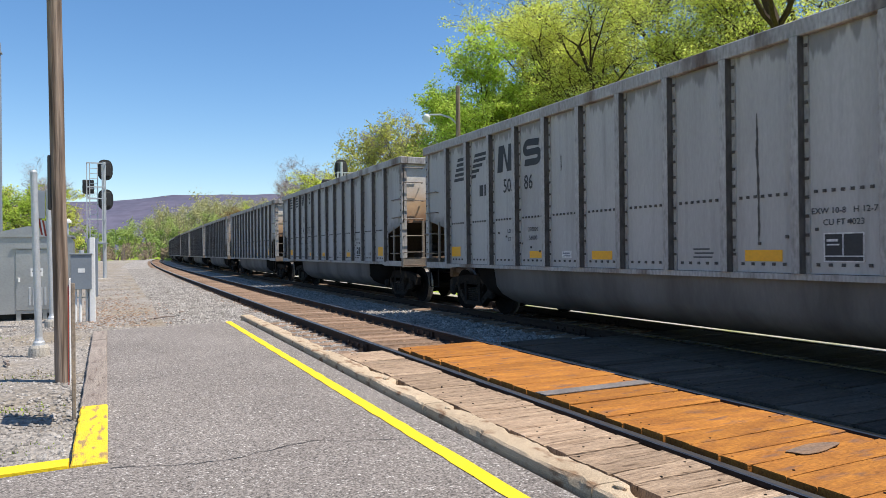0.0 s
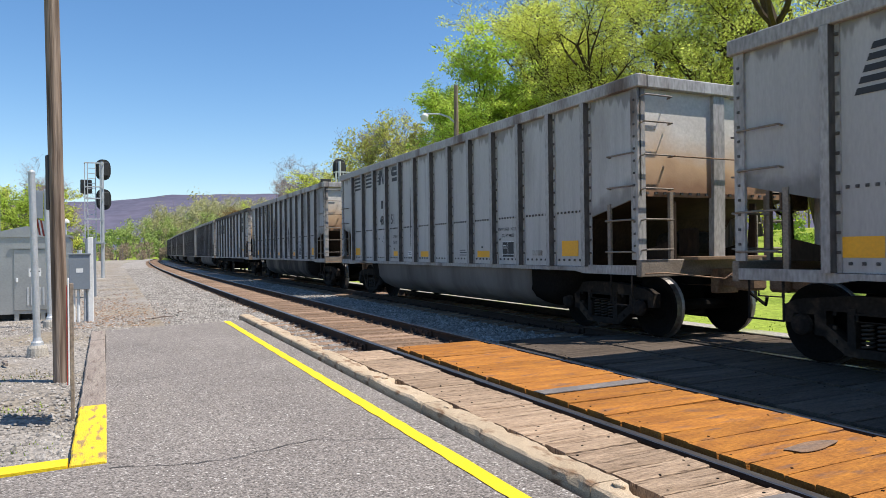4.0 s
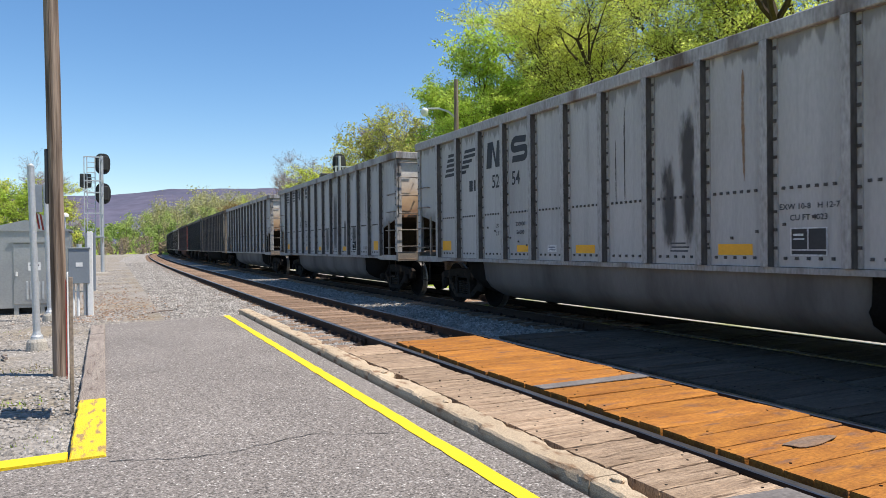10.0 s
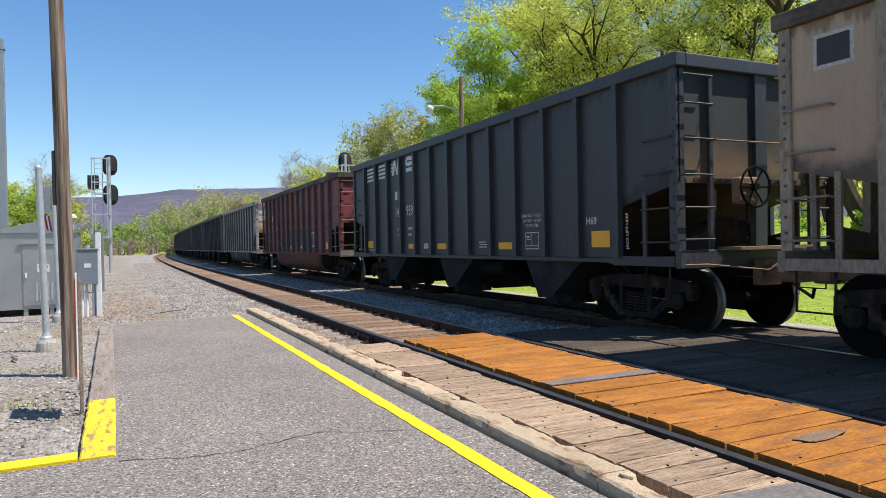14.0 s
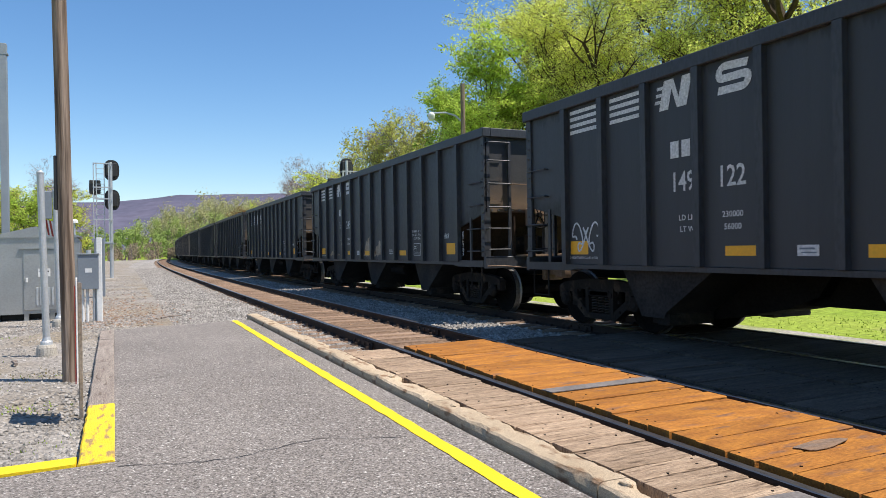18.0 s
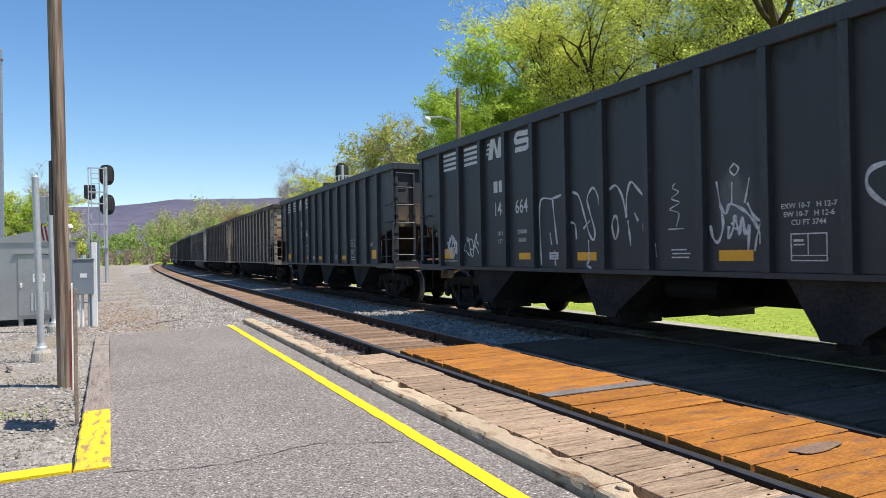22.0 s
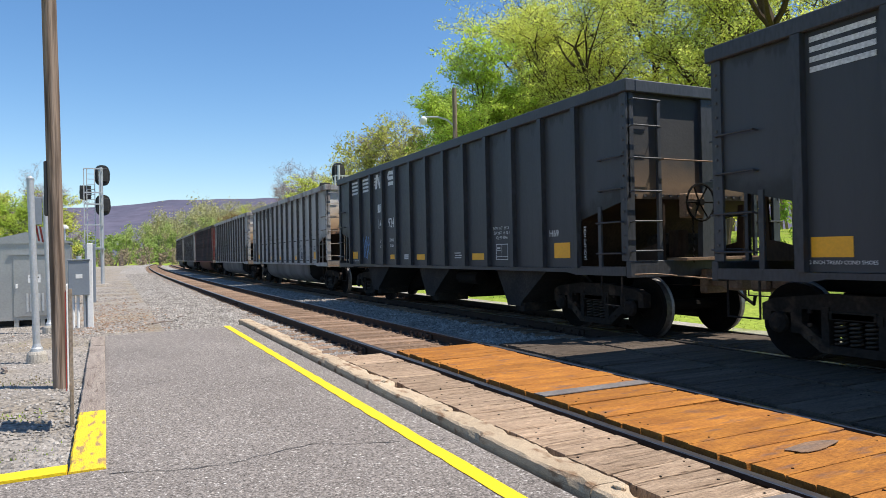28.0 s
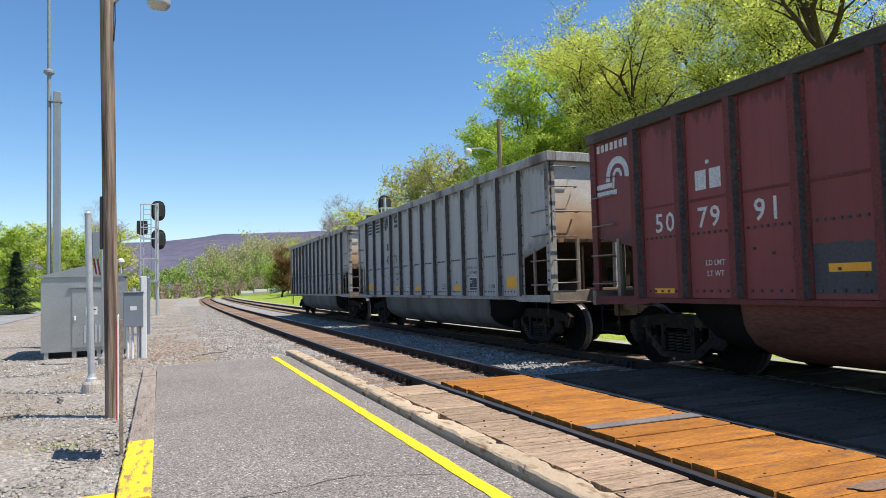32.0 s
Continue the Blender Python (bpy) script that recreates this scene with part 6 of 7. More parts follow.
        for c in (-3.75, 0.0, 3.70):
            for s in (-1, 1):
                bm = bmesh.new()
                x0, x1 = sorted((s * 0.55, s * 1.45))
                prism(bm, [(c + 0.76, 1.0), (c + 0.40, 0.42), (c + 0.36, 0.34), (c - 0.08, 0.34), (c - 0.12, 0.42), (c - 0.95, 1.0)], 0, x0, x1)
                part("hopper_chute", bm, M_HOPPER, car, "dusty black discharge hopper")
                bm = bmesh.new()
                box(bm, x0 + 0.04, x1 - 0.04, c - 0.14, c + 0.10, 0.24, 0.40, 0.012)
                box(bm, x0 + 0.1, x0 + 0.22, c + 0.10, c + 0.26, 0.25, 0.36, 0.012)
                box(bm, x1 - 0.22, x1 - 0.1, c + 0.10, c + 0.26, 0.25, 0.36, 0.012)
                part("hopper_gate", bm, M_FRAME, car)
            bm = bmesh.new()
            prism(bm, [(c + 0.40, 0.98), (c + 0.30, 0.34), (c - 0.10, 0.28), (c - 1.25, 0.50), (c - 1.70, 0.68), (c - 1.90, 0.98)], 0, -0.52, 0.52)
            part("centre_chute", bm, M_UNDER, car)
        bm = boxes((-0.3, 0.3, -5.2, 5.2, 0.55, 0.8))
        tube(bm, [(-1.2, -1.9, 0.8), (-1.2, -1.0, 0.8)], 0.14, 10)
        part("brake_cylinder", bm, M_UNDER, car)
    for e in (-1, 1):
        end_gear(car, e, paint, post, (e < 0) == (style == "hopper" or paint is M_BROWNCAR), style == "hopper")
    for y in (-5.5, 5.5):
        add_truck(car, y)
    # reflective tape and stencilled panels, both sides alike
    tapes = ((5.41, 0.46, 0.21, 1.32), (2.25, 0.46, 0.12, 1.26), (BAYS[5], 0.48, 0.13, 1.25), (BAYS[8], 0.50, 0.13, 1.25), (BAYS[11] - 0.02, 0.44, 0.25, 1.34))
    if style == "flat":
        tapes = ((4.96, 0.95, 0.11, 1.47), (2.42, 0.42, 0.11, 1.18), (BAYS[6], 0.5, 0.12, 1.2), (BAYS[9], 0.5, 0.12, 1.2), (-5.2, 0.9, 0.12, 1.47))
    if paint is M_REDCAR:
        tapes = ((5.2, 0.42, 0.07, 1.16), (2.32, 0.48, 0.09, 1.40), (BAYS[5], 0.48, 0.10, 1.25), (BAYS[7], 0.48, 0.10, 1.25), (BAYS[11], 0.36, 0.24, 1.30))
    for y, wd, hg, z in tapes:
        decal(car, "reflector", [rect(-wd / 2, wd / 2, -hg / 2, hg / 2)], M_REFLECT, y, z, x=-SHEET - 0.005)
    return car


def bars(car, y, z, material, wd=0.62, slant=0.0, thin=0.055, n=4, taper=0.0):
    polys = []
    for k in range(n):
        v = z + 0.045 + k * 0.105
        a = -wd / 2 + taper * k
        polys.append(rect(a, wd / 2, v - z, v - z + thin, slant))
    decal(car, "emblem_stripes", polys, material, y, z, "painted emblem of stacked stripes")


def stroke(path, w, slant=0.0):
    """Quads along a path, w wide."""
    out = []
    pts = [Vector((u, v)) for u, v in path]
    nor = []
    for k in range(len(pts)):
        d = (pts[min(k + 1, len(pts) - 1)] - pts[max(k - 1, 0)]).normalized()
        nor.append(Vector((-d.y, d.x)) * w / 2)
    for k in range(len(pts) - 1):
        q = [pts[k] - nor[k], pts[k + 1] - nor[k + 1], pts[k + 1] + nor[k + 1], pts[k] + nor[k]]
        out.append([(p.x + slant * p.y, p.y) for p in q])
    return out


def curl(w, h):
    """The path of the rounded double bend of the emblem."""
    r = h / 4
    path = [(w - r * 0.6, 3.7 * r)]
    path += [(r - r * math.sin(a), 3 * r + r * math.cos(a)) for a in [math.pi * k / 8 for k in range(9)]]
    path += [(w - r + r * math.sin(a), r + r * math.cos(a)) for a in [math.pi * k / 8 for k in range(9)]]
    path += [(r * 0.4, 0.0 + 0.08 * r)]
    return path


def slanted_block(w, h, stem, dip, slant):
    """The outline of the slanted emblem block with its two stems and diagonal."""
    a, b = -w / 2, w / 2
    pts = [(a, 0), (a, h), (a + stem, h), (b - stem, dip), (b - stem, h), (b, h), (b, 0), (b - stem, 0), (a + stem, h - dip), (a + stem, 0)]
    return [(u + slant * v, v) for u, v in pts]


def emblem(car, material, style=0):
    if style == 0:
        z, h = 3.14, 0.39
        bars(car, 5.26, z - 0.045, material, 0.70, 0.0, 0.058)
        bars(car, 4.27, z - 0.045, material, 0.68, 0.0, 0.058)
        decal(car, "emblem_block", [slanted_block(0.50, h, 0.17, 0.13, 0.26)] + [rect(-0.36, -0.253, v, v + 0.045, 0.26) for v in (0.10, 0.19, 0.28)], material, 3.32, z, "slanted painted emblem block")
        decal(car, "emblem_curl", stroke([(u - 0.26, v + 0.05) for u, v in curl(0.46, h - 0.10)], 0.095, 0.2), material, 2.33, z, "slanted rounded emblem shape")
        return
    z, h = 2.81, 0.50
    decal(car, "emblem_stripes", [rect(-0.26, 0.26, 0.104 * k, 0.104 * k + 0.066, 0.4) for k in range(5)], material, 5.20, z, "painted emblem of stacked stripes")
    for k in range(5):
        decal(car, "emblem_stripe", [rect(-0.42, -0.20 + 0.095 * k, 0.104 * k, 0.104 * k + 0.066, 0.4)], material, 4.27, z, "painted emblem stripe")
    decal(car, "emblem_block", [slanted_block(0.56, h, 0.20, 0.15, 0.12)], material, 3.31, z, "slanted painted emblem block")
    decal(car, "emblem_curl", stroke([(u - 0.28, v + 0.07) for u, v in curl(0.50, h - 0.14)], 0.118, 0.16), material, 2.38, z, "slanted rounded emblem shape")


def data(car, material, number, style=0, weights=("230000", "56000"), code="", stamp=""):
    a, b = number
    zn = 2.15 if style == 0 else 2.53
    decal(car, "mark_block", [rect(-0.17, -0.02, 0, 0.22), rect(0.03, 0.18, 0, 0.22)], material, 3.20 if style == 0 else 4.14, 2.48 if style == 0 else 2.42, "small painted mark blocks")
    letter(car, a, 3.25 if material is M_LETTERDARK and style == 0 else 3.16, zn, 0.36, material, "car_number", wide=0.80)
    letter(car, b, 2.37 if len(b) == 3 else 2.50, zn, 0.36, material, "car_number", wide=0.80)
    faded = M_PATCHSLATE if material is M_LETTERDARK else material
    letter(car, "LD LMT", 3.06, 1.69, 0.105, faded)
    letter(car, "LT WT", 3.06, 1.54, 0.105, faded)
    letter(car, weights[0], 2.36, 1.70, 0.105, faded)
    letter(car, weights[1], 2.36, 1.55, 0.105, faded)
    # framed data panel, small stencils
    w, h, z = 0.215, 0.150, 1.335
    decal(car, "data_panel", [rect(-w, w, h - 0.014, h), rect(-w, w, -h, -h + 0.014), rect(-w, -w + 0.014, -h + 0.014, h - 0.014), rect(w - 0.014, w, -h + 0.014, h - 0.014),
                              rect(-w + 0.014, w - 0.014, -h + 0.055, -h + 0.067), rect(-0.012, 0.0, -h + 0.067, h - 0.014)],
          M_LETTERWHITE, BAYS[9], z, "white framed data panel", x=-SHEET - 0.007)
    if material is M_LETTERDARK:
        decal(car, "data_panel_field", [rect(-w, w, -h, h)], M_LETTERDARK, BAYS[9], z, "black panel field", x=-SHEET - 0.004)
        bm = boxes((-0.012, 0.0, -0.15, 0.15, -0.045, 0.045), (-0.016, -0.012, -0.12, 0.12, -0.022, 0.022), bevel=0.003)
        bp = part("builder_plate", bm, M_GREYRIB, car, "small raised builder's plate")
        bp.location = (-SHEET, BAYS[10] - 0.02, 1.27)
    decal(car, "data_panel_line", [rect(-0.18, -0.06, 0.06, 0.085), rect(-0.18, -0.05, 0.02, 0.035)], M_LETTERWHITE, BAYS[9], z, x=-SHEET - 0.007)
    for q, (u0, u1) in enumerate(((-0.17, 0.14), (-0.15, 0.16), (-0.17, 0.10))):
        decal(car, "stencil_bar", [rect(u0, u1, 0.050 * q, 0.050 * q + 0.018)], faded, BAYS[7] - 0.08, 1.22, "unreadable stencilled line")
    decal(car, "sticker", [rect(-0.13, 0.13, 0.0, 0.12)], M_LETTERWHITE, 1.37, 1.20, "small pale sticker")
    decal(car, "sticker_line", [rect(-0.10, 0.08, 0.07, 0.09), rect(-0.08, 0.10, 0.03, 0.045)], M_PATCHBLUE, 1.37, 1.20, "unreadable printed line", x=-SHEET - 0.0075)
    if stamp:
        letter(car, stamp, BAYS[11] - 0.05, 1.60, 0.20, M_PATCHSLATE)
    if code:
        letter(car, code, BAYS[11] + 0.20, 1.62, 0.16 if len(code) < 4 else 0.11, material)
        letter(car, "2 INCH TREAD COND SHOES", 5.30, 1.16, 0.055, material)
        jack = letter(car, "JACK LIFT HERE", RIBS[12] - 0.16, 1.45, 0.075, material)
        jack.matrix_basis = jack.matrix_basis @ pose(0, 0, 0, 0, 0, 90)
        letter(car, "EXW 10-7   H 12-7", BAYS[9], 1.78, 0.082, material)
        letter(car, "EW 10-7   H 12-6", BAYS[9], 1.69, 0.082, material)
        letter(car, "CU FT 3744", BAYS[9], 1.60, 0.082, material)
    else:
        letter(car, "EXW 10-8   H 12-7", BAYS[9], 1.71, 0.088, faded)
        letter(car, "CU FT 4023", BAYS[9], 1.59, 0.088, faded)


def ragged(car, name, cols, material, y, z, label, x):
    """A painted or stained patch built as a row of quads: columns of (to the right, bottom, top)."""
    bm = bmesh.new()
    last = None
    for u, v0, v1 in cols:
        p = [bm.verts.new((0, -u, v0)), bm.verts.new((0, -u, v1))]
        if last:
            bm.faces.new((last[1], last[0], p[0], p[1]))
        last = p
    ob = part(name, bm, material, car, label)
    ob.location = (x, y, z)
    return ob


def streak(car, y, z0, z1, w, seed, material=None):
    """Spilled runs down the side: a few ragged strands side by side."""
    rnd = random.Random(seed)
    m = material or M_SOOT
    strands = 11 if w > 0.25 else (4 if w > 0.11 else 1)
    for j in range(strands):
        n = 40
        bm = bmesh.new()
        last = None
        ww = w * (rnd.uniform(0.2, 0.34) if strands > 4 else (rnd.uniform(0.35, 0.6) if strands > 1 else 0.8))
        cx = (j - (strands - 1) / 2) * w * 1.1 / strands + rnd.uniform(-0.1, 0.1) * w
        top, low = z1 - rnd.random() * 0.3 * (z1 - z0) * (strands > 1), z0 + rnd.random() ** 2 * 0.5 * (z1 - z0) * (j % 3 != 1)
        c, a = 0.0, 0.5
        for i in range(n + 1):
            f = i / n
            c += rnd.uniform(-0.05, 0.05) * ww
            a = 0.6 * a + 0.4 * rnd.uniform(0.1, 0.8)
            t = min(1.0, 9 * f + 0.1, 9 * (1 - f) + 0.25)
            z = low + (top - low) * f
            p = [bm.verts.new((0.0003 * j, cx + c + ww * 0.5 * a * t, z)), bm.verts.new((0.0003 * j, cx + c - ww * 0.5 * a * t, z))]
            if last:
                bm.faces.new((last[0], last[1], p[1], p[0]))
            last = p
        ob = part("spill_streak", bm, m, car, "dark run down the side")
        ob.location = (-SHEET - 0.0042, y, 0)


def smear_material(name, tone, hard, across=4.5, edge=3.0):
    """A dried spill: dense in the middle, breaking up in vertical runs towards its rim."""
    m = bpy.data.materials.new(name)
    m.use_nodes = True
    n, l = m.node_tree.nodes, m.node_tree.links
    b = n["Principled BSDF"]
    b.inputs["Base Color"].default_value, b.inputs["Roughness"].default_value = (*tone, 1), 0.9
    b.inputs["Specular IOR Level"].default_value = 0.1
    tc, sep = n.new("ShaderNodeTexCoord"), n.new("ShaderNodeSeparateXYZ")
    l.new(tc.outputs["Generated"], sep.inputs[0])

    def calc(op, *vals):
        q = n.new("ShaderNodeMath")
        q.operation = op
        for i, v in enumerate(vals):
            if isinstance(v, (int, float)):
                q.inputs[i].default_value = v
            else:
                l.new(v, q.inputs[i])
        return q.outputs[0]

    def rim(v, power):
        return calc("SUBTRACT", 1.0, calc("POWER", calc("ABSOLUTE", calc("MULTIPLY_ADD", v, 2.0, -1.0)), power))

    mp = n.new("ShaderNodeMapping")
    mp.inputs["Scale"].default_value = (1, across, 5.85 / across)
    l.new(tc.outputs["Object"], mp.inputs[0])
    total = calc("MULTIPLY", rim(sep.outputs["Y"], 1.6), rim(sep.outputs["Z"], edge))
    for scale, amp in ((1.0, 1.3), (4.0, 0.5)):
        t = n.new("ShaderNodeTexNoise")
        t.inputs["Scale"].default_value, t.inputs["Detail"].default_value = scale, 6.0
        l.new(mp.outputs[0], t.inputs["Vector"])
        total = calc("MULTIPLY_ADD", calc("SUBTRACT", t.outputs["Fac"], 0.5), amp, total)
    r = n.new("ShaderNodeMapRange")
    r.interpolation_type = "SMOOTHSTEP"
    r.inputs[1].default_value, r.inputs[2].default_value, r.inputs[3].default_value, r.inputs[4].default_value = 0.32, 0.92, 0.0, hard
    l.new(total, r.inputs[0])
    l.new(r.outputs[0], b.inputs["Alpha"])
    return m


M_SMEARBLACK = smear_material("black_dried_spill", (0.016, 0.016, 0.018), 0.94)
M_SMEARGREY = smear_material("grey_coal_dust_runs", (0.085, 0.080, 0.078), 0.75)
M_SMEARPALE = smear_material("pale_overspray", (0.36, 0.37, 0.38), 0.30)
M_RUNGREY = smear_material("thin_grey_runs", (0.085, 0.078, 0.072), 0.6, 13.0, 5.0)
M_RUNPALE = smear_material("thin_chalky_runs", (0.46, 0.42, 0.38), 0.6, 13.0, 5.0)
M_SMEARTAN = smear_material("chalky_pale_runs", (0.46, 0.42, 0.38), 0.6)


def smear(car, y, z0, z1, w, material, name="spill_stain", label="dark dried spill down the side"):
    bm = bmesh.new()
    bm.faces.new([bm.verts.new(c) for c in ((0, w / 2, z0), (0, -w / 2, z0), (0, -w / 2, z1), (0, w / 2, z1))])
    bm.faces.ensure_lookup_table()
    bm.normal_update()
    if bm.faces[0].normal.x > 0:
        bm.faces[0].normal_flip()
    ob = part(name, bm, material, car, label)
    ob.location = (-SHEET - 0.0042, y, 0)


def scrawl(car, y, z, w, h, seed, material, n=26):
    """A sprayed scribble: one looping ribbon."""
    rnd = random.Random(seed)
    bm = bmesh.new()
    p1, p2, p3 = rnd.uniform(0, 6), rnd.uniform(0, 6), rnd.uniform(0, 6)
    loops = rnd.uniform(2.2, 3.6)
    last = None
    m = n * 5
    for i in range(m + 1):
        f = i / m
        u = -w / 2 + w * f + 0.16 * w * math.sin(loops * 2 * math.pi * f * 1.6 + p1)
        v = h * (0.5 + 0.38 * math.sin(loops * 2 * math.pi * f + p2) + 0.16 * math.sin(loops * 5.3 * f * math.pi + p3))
        du = w / m + 0.16 * w * loops * 3.2 * math.pi / m * math.cos(loops * 2 * math.pi * f * 1.6 + p1)
        dv = h / m * (0.38 * loops * 2 * math.pi * math.cos(loops * 2 * math.pi * f + p2) + 0.16 * loops * 5.3 * math.pi * math.cos(loops * 5.3 * f * math.pi + p3))
        k = 0.015 / max(math.hypot(du, dv), 1e-5)
        pair = [bm.verts.new((0.0004 * (i % 2), -(u - dv * k), v + du * k)), bm.verts.new((0.0004 * (i % 2), -(u + dv * k), v - du * k))]
        if last:
            bm.faces.new((last[0], last[1], pair[1], pair[0]))
        last = pair
    ob = part("spray_scrawl", bm, material, car, "sprayed scribble on the side")
    ob.location = (-SHEET - 0.007, y, z)


def spray(car, bay, *lines, width=0.021):
    """Sprayed strokes on one bay: u runs across the bay from 0 to 1, z is the height over the rail."""
    bm = bmesh.new()
    for q, line in enumerate(lines):
        pts = [Vector((0, (0.5 - u) * 0.90, z)) for u, z in line]
        pts = [2 * pts[0] - pts[1]] + pts + [2 * pts[-1] - pts[-2]]
        way = []
        for a, b, c, d in zip(pts, pts[1:], pts[2:], pts[3:]):
            for i in range(6):
                f = i / 6
                way.append(0.5 * (2 * b + (c - a) * f + (2 * a - 5 * b + 4 * c - d) * f * f + (3 * b - a - 3 * c + d) * f ** 3))
        way.append(pts[-2])
        last = None
        for i, p in enumerate(way):
            t = (way[min(i + 1, len(way) - 1)] - way[max(i - 1, 0)]).normalized()
            side = Vector((0, -t.z, t.y)) * width * (0.8 + 0.3 * math.sin(i * 0.7 + q))
            off = Vector((-0.0003 * q - 0.0002 * (i % 2), 0, 0))
            two = bm.verts.new(p + side + off), bm.verts.new(p - side + off)
            if last:
                bm.faces.new((last[0], last[1], two[1], two[0]))
            last = two
    ob = part("spray_scrawl", bm, M_CHALK, car, "sprayed white letters on the side")
    ob.location = (-SHEET - 0.006, BAYS[bay], 0)


def sprayed_hopper(car):
    spray(car, 4, ((0.15, 1.10), (0.12, 1.6), (0.15, 2.2), (0.55, 2.22), (0.95, 2.28)), ((0.55, 2.22), (0.6, 1.9), (0.68, 1.45)), ((0.88, 2.22), (0.86, 1.9)),
          ((0.45, 1.65), (0.5, 1.45)), ((0.6, 1.35), (0.62, 1.1)))
    spray(car, 5, ((0.12, 2.28), (0.3, 2.2), (0.45, 1.9), (0.58, 1.6), (0.70, 1.5), (0.73, 1.65), (0.6, 1.95), (0.54, 2.15), (0.70, 2.3), (0.84, 2.15), (0.88, 1.92)),
          ((0.05, 1.8), (0.18, 1.75), (0.22, 1.52)), ((0.42, 1.68), (0.6, 1.8)), ((0.56, 1.5), (0.56, 1.2), (0.5, 1.12), (0.62, 1.06)))
    spray(car, 6, ((0.08, 2.24), (0.25, 2.28), (0.4, 2.1), (0.48, 1.8)), ((0.48, 1.8), (0.5, 2.1), (0.6, 2.3), (0.75, 2.2), (0.92, 2.05)),
          ((0.2, 1.85), (0.13, 1.7), (0.2, 1.5), (0.28, 1.62), (0.26, 1.8), (0.2, 1.85)), ((0.52, 1.76), (0.55, 1.58), (0.58, 1.4)), ((0.68, 1.86), (0.76, 1.74)),
          ((0.87, 1.7), (0.9, 1.5), (0.93, 1.3), (0.9, 1.1)))
    spray(car, 7, ((0.5, 2.2), (0.44, 2.14), (0.56, 2.08), (0.42, 2.0), (0.58, 1.94), (0.38, 1.86), (0.56, 1.8), (0.5, 1.62)), ((0.34, 1.6), (0.66, 1.6)),
          ((0.07, 1.42), (0.09, 1.24)), width=0.009)
    spray(car, 8, ((0.08, 1.62), (0.13, 1.46), (0.22, 1.42), (0.3, 1.6), (0.28, 1.8)), ((0.25, 1.86), (0.35, 1.75), (0.42, 1.86), (0.6, 1.8), (0.74, 1.7), (0.86, 1.55), (0.9, 1.38)),
          ((0.4, 1.6), (0.38, 1.46), (0.46, 1.55), (0.5, 1.72), (0.56, 1.5), (0.62, 1.7), (0.66, 1.5), (0.72, 1.6), (0.70, 1.3)), ((0.7, 1.86), (0.8, 1.7), (0.93, 1.62)))
    spray(car, 8, ((0.8, 1.3), (0.85, 1.5), (0.94, 1.7)), ((0.5, 2.34), (0.43, 2.27), (0.5, 2.2), (0.57, 2.27), (0.5, 2.34)), ((0.2, 2.15), (0.26, 1.86)), ((0.46, 2.12), (0.45, 1.86)),
          ((0.74, 2.15), (0.66, 1.86)), ((0.62, 1.62), (0.52, 1.56), (0.44, 1.64)), width=0.013)
    spray(car, 10, ((0.66, 1.95), (0.5, 2.12), (0.2, 2.08), (0.16, 1.9), (0.4, 1.7), (0.85, 1.55)), ((0.66, 1.95), (0.8, 2.12), (0.95, 2.0)), width=0.026)
    smear(car, BAYS[8], 1.30, 2.40, 0.84, M_SMEARPALE, "spray_haze", "thin haze of pale overspray")
    for q, (y, w) in enumerate(((BAYS[0], 0.6), (BAYS[1], 0.65))):
        scrawl(car, y, 1.25, w, 0.45, 80 + q, M_CHALK)
    scrawl(car, BAYS[0] - 0.1, 1.30, 0.5, 0.36, 83, M_CHALK)


GREY = coal_car(M_GREYCAR, M_ENDRUST, M_GREYRIB, "grey steel coal gondola with riveted ribs and rounded belly", "tub")
DIRTY = coal_car(M_DIRTCAR, M_ENDRUST, M_GREYRIB, "grimy grey coal gondola with black spill streaks and rounded belly", "tub", tub=M_TUBSPILL)
BROWN = coal_car(M_BROWNCAR, M_ENDBROWN, M_BROWNRIB, "dusty brown coal gondola with pale number patches and rounded belly", "tub", tub=M_UNDER, top=M_DARKCHORD)
PALE = coal_car(M_PALECAR, M_ENDRUST, M_GREYRIB, "pale grey flat-bottomed coal gondola with rust streaks", "flat", top=M_DARKCHORD)
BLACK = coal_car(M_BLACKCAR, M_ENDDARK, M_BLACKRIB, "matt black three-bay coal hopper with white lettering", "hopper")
RED = coal_car(M_REDCAR, M_REDCAR, M_REDRIB, "oxide red coal gondola with white lettering and rounded belly", "tub", tub=M_REDTUB, top=M_DARKCHORD)
